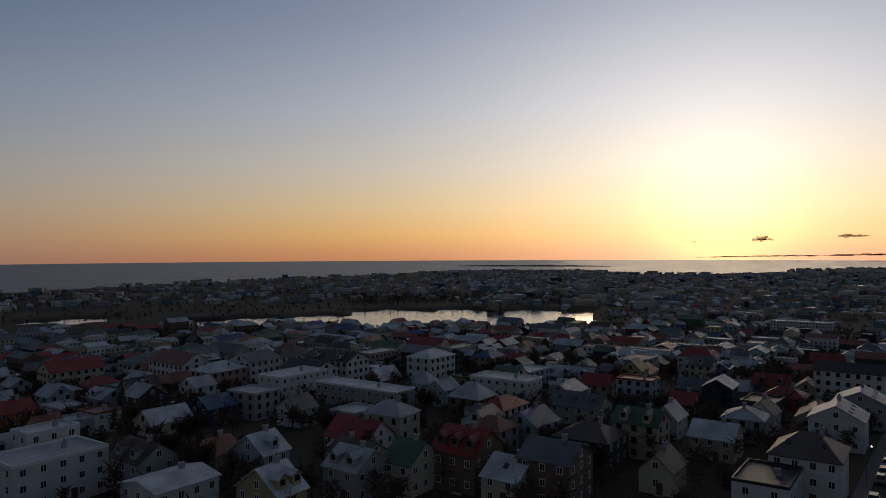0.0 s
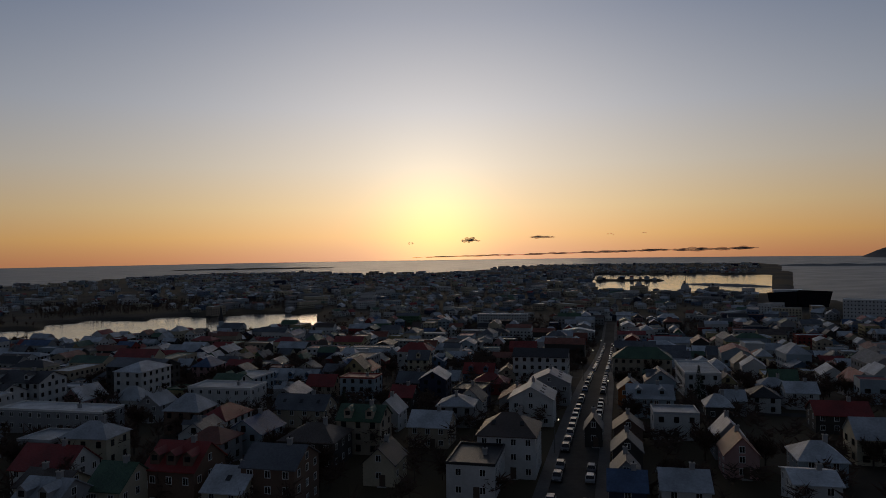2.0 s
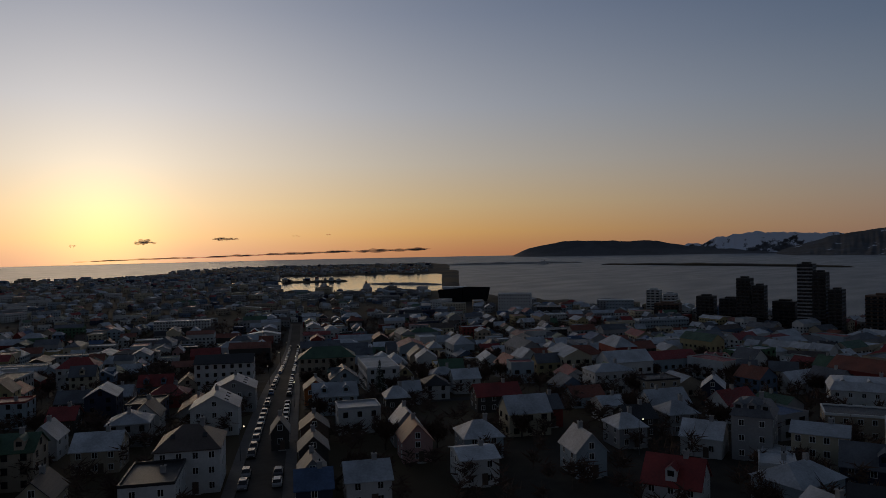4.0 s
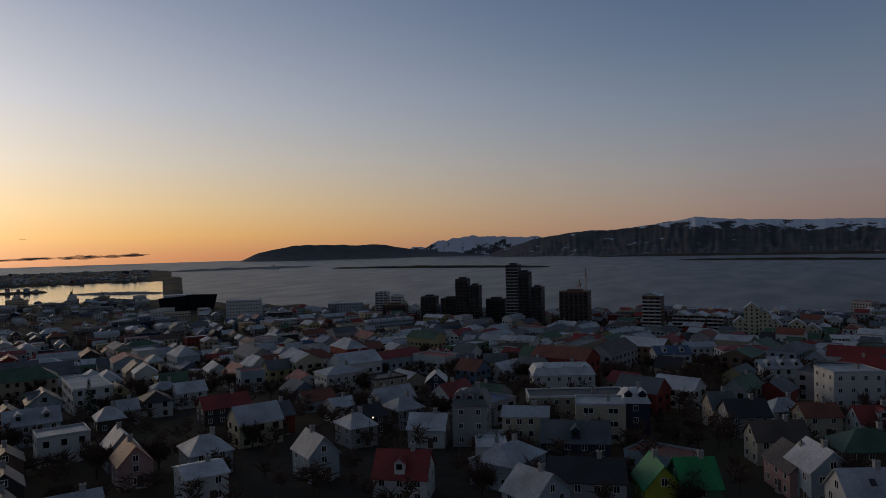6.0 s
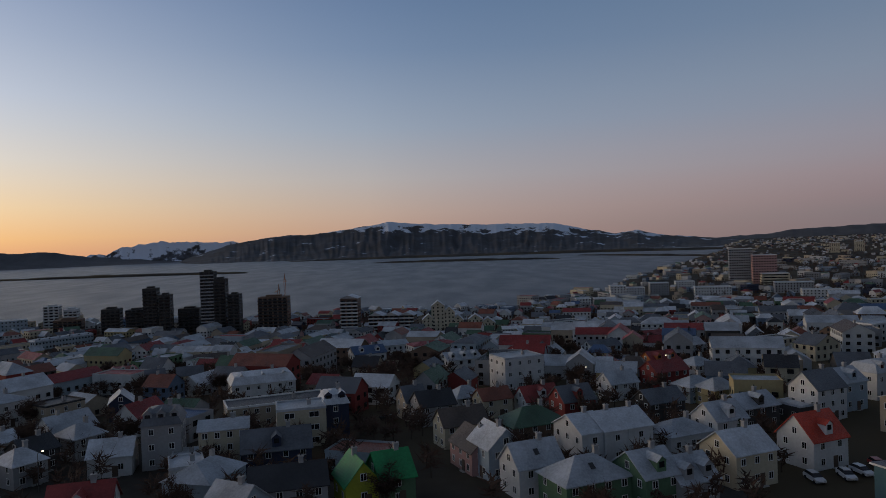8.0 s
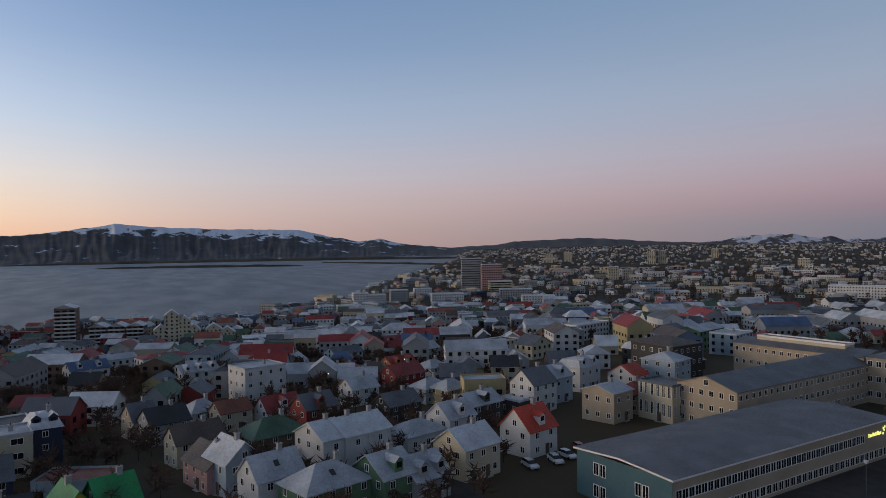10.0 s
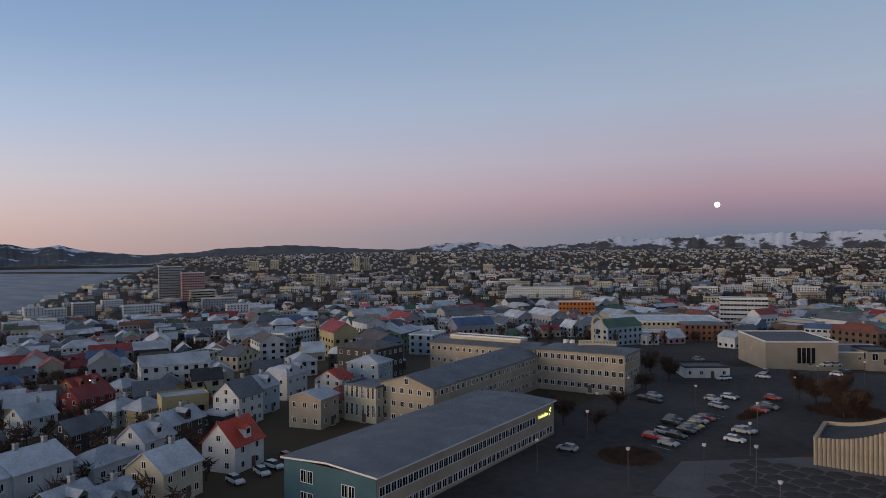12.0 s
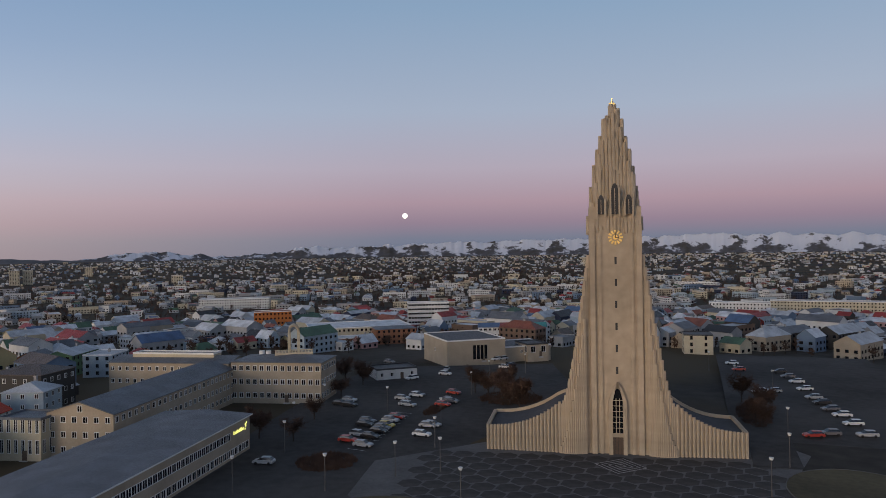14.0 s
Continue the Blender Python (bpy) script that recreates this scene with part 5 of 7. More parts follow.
house(19.2, 122.1, 9.5, 9.9, 7.7, 2.6, 215, 'brown', 'slate', 'gable', 'x', z=39.8, near=True)
house(30.1, 145.4, 11.7, 10.8, 5.7, 2.6, 215, 'dark', 'brown', 'hip', 'x', z=39.2, near=True)
house(35.6, 185.1, 13.9, 9, 4.9, 3, 215, 'beige', 'slate', 'gable', 'x', skylights=3, z=37.5, near=True)
house(45.6, 162.5, 8.0, 9, 5.3, 2.6, 215, 'dark', 'green', 'hip', 'x', z=38.4, near=True)
house(53.9, 169.2, 6.0, 8.1, 4.9, 3, 215, 'white', 'zinc', 'gable', 'y', z=38.0, near=True)
house(57.4, 149.5, 8.9, 9, 4.9, 2.6, 215, 'beige', 'pale', 'gable', 'x', z=38.8, near=True)
house(39.3, 127.4, 6.0, 8.1, 4.3, 2.8, 215, 'cream', 'black', 'gable', 'y', z=39.6, near=True)
house(53.0, 116.1, 8.5, 12.6, 6.1, 0, 215, 'white', 'black', 'flat', 'x', z=39.7, near=True)
house(63.6, 123.5, 11.0, 11.7, 8.1, 3.2, 215, 'white', 'brown', 'hip', 'x', gap=2.2, skylights=2, z=39.5, near=True)
house(89.4, 160.5, 11.0, 10.8, 7.2, 3, 215, 'white', 'zinc', 'gable', 'y', skylights=3, z=37.7, near=True)
house(109.6, 185.8, 11.8, 10.8, 7.2, 2.8, 215, 'grey', 'zinc', 'gable', 'y', skylights=3, z=35.8, near=True)
house(18.9, 215.6, 19.6, 9.9, 8.1, 0, 215, 'white', 'zinc', 'flat', 'x', z=35.8, near=True)
house(45.6, 254.9, 18.8, 9, 4.9, 3.2, 215, 'blue', 'zinc', 'gable', 'x', dormers=3, z=32.5, near=True)
house(-49.2, 231.8, 20.0, 10.8, 8.1, 0, 125, 'white', 'pale', 'flat', 'x', z=34.7, near=True)
house(-24.0, 214.5, 31.8, 9, 5.7, 0, 215, 'grey', 'pale', 'flat', 'x', z=36.1, near=True)
house(-37.9, 183.6, 6.8, 8.1, 4.6, 3, 125, 'white', 'slate', 'gable', 'x', z=37.8, near=True)
house(-61.5, 189.0, 8.7, 8.1, 4.5, 2.6, 125, 'navy', 'blue', 'gable', 'x', z=37.2, near=True)
house(-78.1, 225.1, 8.1, 8.1, 5.7, 2.5, 125, 'white', 'zinc', 'gable', 'x', z=34.6, near=False)
house(-95.4, 249.2, 11.1, 8.1, 4.9, 2.6, 125, 'beige', 'rust', 'gable', 'x', z=32.2, near=False)
house(-101.7, 302.1, 11.8, 8.1, 4.9, 2.6, 125, 'grey', 'zinc', 'gable', 'x', z=27.1, near=False)
house(-160.2, 344.1, 15.2, 8.1, 4.1, 2.6, 125, 'grey', 'slate', 'hip', 'x', z=21.4, near=False)
house(-89.2, 211.4, 8.9, 8.1, 4.9, 3, 125, 'dark', 'zinc', 'gable', 'y', z=35.3, near=True)
house(-88.4, 182.2, 7.1, 8.1, 4.9, 0.9, 125, 'white', 'rust', 'flat', 'x', z=37.0, near=True)
house(-121.1, 220.6, 8.0, 8.1, 4.9, 3, 125, 'paleblue', 'zinc', 'gable', 'y', z=33.5, near=False)
house(-171.3, 314.5, 9.6, 8.1, 4.9, 2.6, 125, 'grey', 'zinc', 'gable', 'y', z=23.7, near=False)
house(-157.7, 261.3, 7.8, 8.1, 4.9, 2.6, 125, 'grey', 'zinc', 'gable', 'y', z=28.7, near=False)
house(-114.7, 187.4, 9.7, 8.1, 4.9, 2.6, 125, 'orange', 'red', 'gable', 'x', z=35.9, near=True)
house(-95.5, 169.7, 6.0, 7.2, 4.1, 2.1, 125, 'cream', 'rust', 'gable', 'x', z=37.4, near=True)
house(-91.8, 176.2, 6.3, 7.2, 4.1, 0.9, 125, 'grey', 'zinc', 'flat', 'x', z=37.2, near=True)
house(-44.1, 308.6, 23.6, 9, 4.9, 3, 215, 'brown', 'red', 'gable', 'x', z=27.6, near=False)
house(-28.0, 297.4, 11.0, 7.2, 4.5, 0, 215, 'white', 'pale', 'flat', 'x', z=29.0, near=False)
house(-89.4, 569.6, 44.0, 9.9, 8.1, 2.2, 215, 'grey', 'zinc', 'hip', 'x', z=4.7, near=False)
house(-194.2, 587.0, 22.3, 8.1, 7.2, 0, 125, 'white', 'zinc', 'flat', 'x', z=3.3, near=False)
house(-242.8, 575.5, 13.0, 7.2, 7.2, 1.8, 125, 'white', 'zinc', 'gable', 'x', z=3.1, near=False)
house(-289.5, 593.2, 19.3, 8.1, 7.2, 2.2, 125, 'white', 'pale', 'gable', 'x', z=3.0, near=False)
house(-12.4, 374.5, 17.8, 8.1, 4.9, 2.6, 215, 'grey', 'zinc', 'gable', 'x', z=21.5, near=False)
house(27.4, 571.8, 18.8, 8.1, 7.2, 2.2, 215, 'white', 'pale', 'gable', 'x', z=4.7, near=False)
house(-0.2, 213.8, 7.0, 8.1, 4.9, 2.6, 215, 'grey', 'zinc', 'gable', 'y', z=36.3, near=True)
house(37.1, 401.0, 14.2, 8.1, 4.9, 2.6, 215, 'grey', 'slate', 'gable', 'x', z=18.3, near=False)
house(92.5, 558.0, 26.5, 9, 7.2, 2.2, 215, 'grey', 'slate', 'gable', 'x', z=5.0, near=False)
house(60.0, 301.8, 8.8, 7.2, 4.9, 2.6, 215, 'cream', 'slate', 'gable', 'y', z=28.0, near=False)
house(123.3, 393.9, 18.9, 9, 4.9, 2.6, 215, 'grey', 'zinc', 'gable', 'x', z=17.3, near=False)
house(168.6, 477.4, 27.0, 9.9, 8.1, 0, 215, 'grey', 'black', 'flat', 'x', z=9.5, near=False)
house(125.8, 431.2, 25.9, 9.9, 7.2, 0, 215, 'white', 'black', 'flat', 'x', z=14.2, near=False)
house(192.5, 440.6, 25.6, 9.9, 8.1, 1.8, 215, 'grey', 'brown', 'hip', 'x', z=11.5, near=False)
house(263.7, 563.9, 33.8, 9, 7.2, 0, 215, 'beige', 'pale', 'flat', 'x', z=3.2, near=False)
house(330.0, 653.1, 51.2, 12.6, 10.8, 0, 215, 'white', 'zinc', 'flat', 'x', storeys=4, z=3.5, near=False)
house(169.7, 320.3, 24.1, 9, 4.9, 2.1, 215, 'beige', 'rust', 'gable', 'x', z=22.4, near=False)
house(336.4, 522.4, 27.4, 12.6, 7.2, 2.6, 215, 'white', 'pale', 'gable', 'y', z=2.8, near=False)
house(89.6, 220.4, 10.0, 8.1, 4.9, 2.6, 215, 'grey', 'zinc', 'gable', 'x', z=34.5, near=True)
house(77.6, 218.5, 9.6, 8.1, 4.9, 2.8, 215, 'dark', 'slate', 'gable', 'x', z=35.0, near=True)
house(66.1, 194.4, 6.5, 8.1, 4.1, 2.6, 215, 'dark', 'red', 'gable', 'x', z=36.8, near=True)
house(78.4, 174.1, 6.7, 8.1, 4.9, 3.2, 215, 'white', 'black', 'gable', 'y', z=37.7, near=True)
house(123.2, 156.9, 11.8, 9.9, 5.3, 2.8, 215, 'paleblue', 'zinc', 'gable', 'x', dormers=2, z=37.2, near=True)
house(135.6, 145.1, 6.5, 7.2, 4.1, 2.6, 215, 'dark', 'pale', 'hip', 'x', z=37.2, near=True)
house(146.2, 150.8, 6.0, 7.2, 4.1, 2.3, 215, 'grey', 'zinc', 'gable', 'x', z=36.5, near=True)
house(109.6, 114.5, 6.0, 8.1, 4.5, 3.3, 215, 'grey', 'pale', 'gable', 'y', z=39.1, near=True)
house(101.9, 103.8, 6.0, 8.1, 4.5, 3.2, 215, 'pink', 'rust', 'gable', 'y', z=39.5, near=True)
house(167.9, 175.8, 6.0, 7.2, 4.9, 2.8, 215, 'yellow', 'slate', 'gable', 'y', z=34.3, near=False)
house(175.0, 164.2, 9.3, 8.1, 4.9, 2.3, 215, 'white', 'zinc', 'hip', 'x', z=34.6, near=False)
house(172.9, 152.4, 8.6, 8.1, 4.9, 2.5, 215, 'white', 'pale', 'gable', 'x', z=35.2, near=True)
house(112.3, 95.4, 8.1, 9, 4.5, 2.6, 215, 'paleblue', 'pale', 'hip', 'x', z=39.5, near=True)
house(98.8, 85.1, 7.0, 9, 4.9, 1.1, 215, 'white', 'pale', 'gable', 'x', z=39.8, near=True)
house(79.0, 92.3, 7.5, 9, 4.5, 2.1, 215, 'white', 'zinc', 'gable', 'x', z=39.9, near=True)
house(70.3, 95.5, 5.8, 8.1, 4.5, 2.1, 215, 'navy', 'blue', 'gable', 'x', z=40.0, near=True)
house(75.2, 102.5, 4.7, 7.2, 4.1, 2.6, 215, 'grey', 'slate', 'gable', 'y', z=39.9, near=True)
house(84.9, 115.2, 5.6, 7.2, 4.1, 2.6, 215, 'dark', 'slate', 'gable', 'y', z=39.6, near=True)
house(96.7, 130.7, 6.1, 7.2, 4.1, 2.3, 215, 'brown', 'brown', 'gable', 'y', z=38.9, near=True)
house(129.9, 174.5, 6.8, 8.1, 4.9, 2.6, 215, 'orange', 'slate', 'gable', 'y', z=36.0, near=True)
house(196.2, 255.3, 15.2, 9, 5.7, 1.8, 215, 'grey', 'slate', 'hip', 'x', z=27.1, near=False)
house(89.8, 133.8, 3.8, 7.2, 4.1, 2.6, 215, 'dark', 'slate', 'gable', 'y', z=39.0, near=True)
house(144.9, 101.3, 6.0, 8.1, 4.5, 2.6, 215, 'red', 'slate', 'gable', 'x', z=38.4, near=True)
house(152.8, 123.4, 12.3, 8.1, 4.5, 2.6, 215, 'dark', 'red', 'gable', 'x', z=37.4, near=True)
house(115.5, 72.3, 6.0, 8.1, 4.9, 3.2, 215, 'paleblue', 'zinc', 'gable', 'y', z=39.7, near=True)
house(139.0, 76.4, 6.4, 8.1, 4.5, 2.3, 215, 'grey', 'pale', 'hip', 'x', z=39.1, near=True)
house(131.7, 42.6, 6.0, 8.1, 4.1, 0, 250, 'white', 'pale', 'flat', 'x', z=39.7, near=True)
house(201.8, 116.4, 13.4, 9.9, 7.2, 1.9, 215, 'white', 'zinc', 'hip', 'x', gap=2.1, z=35.1, near=True)
house(199.7, 99.1, 11.0, 9, 6.1, 0, 215, 'beige', 'black', 'flat', 'x', z=35.7, near=True)
house(201.0, 82.1, 6.0, 9, 5.3, 2.6, 250, 'navy', 'pale', 'gable', 'y', z=36.1, near=True)
house(157.7, 73.5, 7.2, 8.1, 4.9, 2.3, 215, 'grey', 'zinc', 'hip', 'x', z=38.5, near=True)
house(160.4, 92.7, 6.0, 7.2, 4.1, 1.8, 215, 'white', 'pale', 'gable', 'x', z=37.9, near=True)
house(148.4, 78.9, 6.9, 8.1, 4.5, 2.3, 215, 'dark', 'black', 'gable', 'x', z=38.7, near=True)
house(291.9, 223.6, 21.7, 10.8, 5.7, 2.6, 215, 'brown', 'pale', 'gable', 'x', skylights=5, z=22.3, near=False)
house(490.9, 333.7, 35.0, 10.8, 8.1, 0, 215, 'dark', 'black', 'flat', 'x', z=3.7, near=False)
house(602.2, 414.5, 36.5, 10.8, 7.2, 0, 215, 'white', 'pale', 'flat', 'x', z=3.1, near=False)
house(411.2, 220.3, 23.8, 9, 5.7, 2.3, 215, 'cream', 'brown', 'hip', 'x', z=12.7, near=False)
house(432.3, 206.7, 18.9, 10.8, 8.1, 0, 215, 'white', 'zinc', 'flat', 'x', z=11.8, near=False)
house(308.5, 124.7, 11.2, 8.1, 5.7, 2.3, 250, 'white', 'red', 'mansard', 'x', dormers=3, z=25.6, near=False)
house(266.0, 96.1, 6.6, 8.1, 5.7, 2.3, 250, 'cream', 'slate', 'gable', 'x', z=30.7, near=False)
house(263.8, 82.7, 9.0, 8.1, 5.7, 2.6, 250, 'cream', 'slate', 'gable', 'x', z=31.3, near=False)
house(224.6, 48.4, 19.2, 11.7, 5.7, 3.2, 250, 'white', 'pale', 'mansard', 'x', dormers=3, z=35.2, near=True)
house(181.5, 35.6, 24.8, 9.9, 5.7, 0, 250, 'beige', 'black', 'flat', 'x', z=38.0, near=True)
house(381.0, 107.7, 17.8, 9, 4.9, 2.3, 250, 'grey', 'brown', 'gable', 'x', z=19.4, near=False)
house(615.2, 298.7, 50.3, 9.9, 7.2, 2.1, 215, 'paleblue', 'zinc', 'mansard', 'x', dormers=6, z=3.3, near=False)
house(454.4, 188.1, 17.8, 8.1, 4.9, 2.6, 250, 'white', 'zinc', 'gable', 'y', z=10.7, near=False)
house(222.6, -32.0, 13.6, 10.8, 9.9, 0, 250, 'white', 'zinc', 'flat', 'x', z=35.6, near=True)
house(269.3, -17.1, 13.7, 9.9, 5.7, 2.3, 250, 'white', 'zinc', 'gable', 'x', dormers=3, z=32.1, near=False)
house(298.5, 20.0, 13.6, 10.8, 7.2, 2.6, 250, 'white', 'blue', 'gable', 'x', dormers=2, z=29.7, near=False)
house(364.0, 11.7, 14.9, 10.8, 7.2, 1.8, 250, 'white', 'zinc', 'gable', 'x', z=23.2, near=False)
house(346.2, -8.5, 22.7, 10.8, 7.2, 1.4, 250, 'white', 'red', 'hip', 'x', z=25.2, near=False)
house(209.6, -74.7, 11.8, 8.1, 4.9, 2.8, 250, 'red', 'red', 'gable', 'x', z=36.9, near=True)
house(218.8, -88.5, 8.1, 8.1, 4.9, 2.1, 250, 'white', 'zinc', 'hip', 'x', z=36.5, near=True)
house(247.5, -144.0, 12.1, 9, 5.7, 3.2, 250, 'cream', 'slate', 'gable', 'y', z=35.6, near=False)
house(282.3, -144.9, 19.7, 9.9, 5.7, 0.9, 250, 'cream', 'black', 'flat', 'x', z=32.5, near=False)
house(310.4, -211.4, 27.9, 10.8, 8.1, 0, 250, 'white', 'zinc', 'flat', 'x', z=31.0, near=False)
house(202.5, -162.2, 11.3, 9.9, 5.7, 2.8, 250, 'dark', 'pale', 'mansard', 'x', dormers=2, z=38.6, near=False)
house(570.9, -111.8, 45.9, 12.6, 8.1, 0, 250, 'white', 'black', 'flat', 'x', gap=1.6, z=5.2, near=False)
house(524.7, -160.0, 16.5, 8.1, 5.3, 2.8, 250, 'white', 'slate', 'gable', 'y', z=9.5, near=False)
house(263.1, -116.9, 12.6, 9, 4.9, 2.6, 250, 'white', 'zinc', 'gable', 'x', z=33.7, near=False)
house(290.6, -112.1, 14.7, 9, 4.9, 2.6, 250, 'paleblue', 'zinc', 'gable', 'x', z=31.0, near=False)
house(381.2, -132.3, 19.1, 9, 4.9, 2.3, 250, 'brown', 'red', 'gable', 'x', z=22.4, near=False)
house(312.1, -83.2, 15.2, 9, 4.9, 2.6, 250, 'paleblue', 'slate', 'gable', 'x', z=28.4, near=False)
house(165.8, -127.4, 6.8, 9, 4.9, 2.6, 250, 'white', 'brightred', 'gable', 'x', z=39.5, near=True)
house(144.1, -112.4, 6.0, 8.1, 4.9, 2.6, 250, 'beige', 'red', 'hip', 'x', z=39.8, near=True)
house(239.4, -205.2, 12.5, 10.8, 7.2, 2.6, 250, 'orange', 'slate', 'gable', 'x', z=36.4, near=False)
house(231.4, -214.8, 21.0, 10.8, 8.1, 1.8, 250, 'green', 'zinc', 'gable', 'x', z=36.6, near=False)
house(210.9, -211.4, 14.3, 10.8, 8.1, 1.8, 250, 'paleblue', 'zinc', 'flat', 'x', z=37.5, near=False)
house(165.2, -140.5, 9.1, 10.8, 8.1, 2.1, 250, 'paleblue', 'zinc', 'hip', 'x', z=39.6, near=True)
house(299.6, -185.4, 15.3, 9, 5.7, 2.6, 250, 'brown', 'slate', 'gable', 'x', z=31.6, near=False)
house(-44.3, -427.5, 15.6, 9, 4.9, 2.3, 25, 'grey', 'slate', 'hip', 'x', z=30.0, near=False)
house(-54.3, -409.2, 13.6, 9, 4.9, 2.3, 25, 'cream', 'zinc', 'hip', 'x', z=30.9, near=False)
house(-92.9, -527.2, 22.7, 9, 4.9, 2.6, 25, 'white', 'slate', 'gable', 'y', z=23.3, near=False)
house(-92.4, -445.9, 19.1, 9, 4.9, 2.6, 25, 'white', 'slate', 'gable', 'x', z=28.4, near=False)
house(-82.2, -567.9, 21.7, 9, 4.9, 2.6, 25, 'grey', 'zinc', 'gable', 'x', z=20.7, near=False)
house(-60.8, -706.6, 27.5, 9, 4.9, 2.6, 25, 'paleblue', 'slate', 'gable', 'x', z=13.3, near=False)
house(-4.8, -1316.9, 76.9, 10.8, 7.2, 0, 25, 'white', 'zinc', 'flat', 'x', z=12.1, near=False)
house(117.9, 10.3, 6.0, 8.1, 4.1, 3.5, 250, 'lime', 'netgreen', 'gable', 'y', z=40.0, near=True)
house(118.8, 4.8, 6.0, 8.1, 4.5, 3.5, 250, 'green', 'netgreen', 'gable', 'x', z=40.0, near=True)
house(118.4, -19.0, 8.5, 7, 5.5, 3.3, 250, 'white', 'zinc', 'gable', 'x', skylights=1, z=39.8, near=True)
house(128.9, -14.2, 8.5, 7, 6, 3.2, 340, 'paleblue', 'pale', 'gable', 'x', z=39.7, near=True)
house(133.4, -11.2, 10, 7, 4.5, 3, 340, 'pink', 'brown', 'gable', 'x', z=39.6, near=True)
house(150.8, -9.2, 10, 6.5, 5, 3, 250, 'cream', 'brown', 'gable', 'x', z=39.1, near=True)
house(172.7, -4.0, 9, 8, 5, 3, 250, 'grey', 'black', 'gable', 'x', z=38.3, near=True)
house(179.4, 1.2, 5.5, 8, 5, 3.3, 250, 'beige', 'slate', 'gable', 'x', z=38.0, near=True)
house(185.2, -12.8, 7.5, 7, 4.5, 2.5, 250, 'white', 'zinc', 'hip', 'x', z=37.6, near=True)
house(177.3, -19.1, 8, 6.5, 5, 2.3, 250, 'cream', 'rust', 'gable', 'x', z=38.0, near=True)
house(177.0, -30.4, 9.5, 6.5, 4.5, 3, 250, 'white', 'red', 'gable', 'x', dormers=1, z=38.0, near=True)
house(151.2, -24.5, 13, 9, 4.5, 3, 250, 'brown', 'green', 'hip', 'x', z=39.1, near=True)
house(166.0, -36.8, 8.5, 7, 6, 3, 250, 'red', 'slate', 'gable', 'x', dormers=1, z=38.5, near=True)
house(134.7, -31.2, 5.6, 10, 6.6, 2.6, 250, 'white', 'pale', 'gable', 'x', z=39.5, near=True)
house(135.8, -35.8, 5.6, 10, 6.6, 2.6, 250, 'white', 'pale', 'gable', 'x', z=39.5, near=True)
house(137.5, -40.8, 5.6, 10, 6.6, 2.6, 250, 'white', 'pale', 'gable', 'x', z=39.5, near=True)
house(140.5, -52.7, 11, 8.5, 3.7, 2.2, 250, 'white', 'zinc', 'hip', 'x', z=39.4, near=True)
house(142.4, -61.9, 8, 7.5, 5.5, 3, 250, 'white', 'zinc', 'gable', 'x', dormers=1, z=39.4, near=True)
house(154.7, -74.0, 10, 8, 5, 2.4, 250, 'dark', 'zinc', 'gable', 'x', dormers=1, z=39.1, near=True)
house(119.0, -54.8, 9, 8.5, 6, 3, 250, 'cream', 'pale', 'gable', 'x', z=39.8, near=True)
house(111.7, -42.4, 7.5, 8, 4.2, 3.2, 250, 'grey', 'zinc', 'gable', 'x', dormers=2, z=39.8, near=True)
house(111.4, -36.2, 7, 9, 5.5, 3, 250, 'green', 'zinc', 'gable', 'x', dormers=1, z=39.9, near=True)
house(111.3, -26.3, 12, 8.5, 5.2, 3, 250, 'green', 'zinc', 'hip', 'x', skylights=1, z=39.9, near=True)
house(126.1, -72.0, 8.5, 8, 5.5, 4, 250, 'white', 'brightred', 'gable', 'x', dormers=1, z=39.7, near=True)
house(157.9, -91.7, 9, 8, 7.5, 3.5, 250, 'white', 'slate', 'gable', 'x', gap=2.2, z=39.2, near=True)
house(165.7, -102.0, 8, 8, 7, 2.8, 250, 'paleblue', 'zinc', 'gable', 'x', dormers=1, z=39.1, near=True)
house(175.9, -117.6, 10, 8, 7, 2.8, 250, 'white', 'zinc', 'mansard', 'x', dormers=2, z=38.9, near=True)
house(156.8, -87.4, 9, 7, 4, 0, 250, 'dark', 'pale', 'flat', 'x', z=39.2, near=True)
house(140.8, -102.1, 8, 9, 7.2, 1.4, 250, 'beige', 'zinc', 'gable', 'x', z=39.7, near=True)
house(166.6, -57.8, 10, 7, 4.5, 2.6, 250, 'dark', 'slate', 'gable', 'x', z=38.6, near=True)
house(184.5, -73.7, 9, 7, 4.5, 2.2, 250, 'paleblue', 'zinc', 'hip', 'x', z=38.0, near=True)
house(236.1, -82.5, 11, 8, 5, 3, 250, 'orange', 'red', 'gable', 'x', dormers=2, z=34.8, near=True)
house(178.5, -77.2, 8, 7, 4.5, 2.4, 250, 'yellow', 'zinc', 'hip', 'x', z=38.3, near=True)
house(192.9, -55.6, 9, 7, 5, 2.8, 250, 'white', 'zinc', 'gable', 'x', z=37.3, near=True)
house(146.8, 39.5, 9.5, 9, 7.5, 1.2, 258, 'cream', 'zinc', 'gable', 'x', gap=2.0, z=39.1, near=True)
house(147.2, 51.8, 7.5, 9, 9.0, 3.2, 258, 'grey', 'slate', 'mansard', 'x', gap=2.2, dormers=3, z=39.0, near=True)
house(143.2, 60.5, 8, 8, 4.2, 2.6, 258, 'white', 'pale', 'gable', 'x', z=39.0, near=True)
house(142.3, 45.9, 5.5, 7, 3.0, 0, 258, 'white', 'pale', 'flat', 'x', z=39.2, near=True)
house(140.4, 27.8, 13, 9, 4.5, 3.2, 258, 'navy', 'slate', 'gable', 'x', dormers=1, z=39.4, near=True)
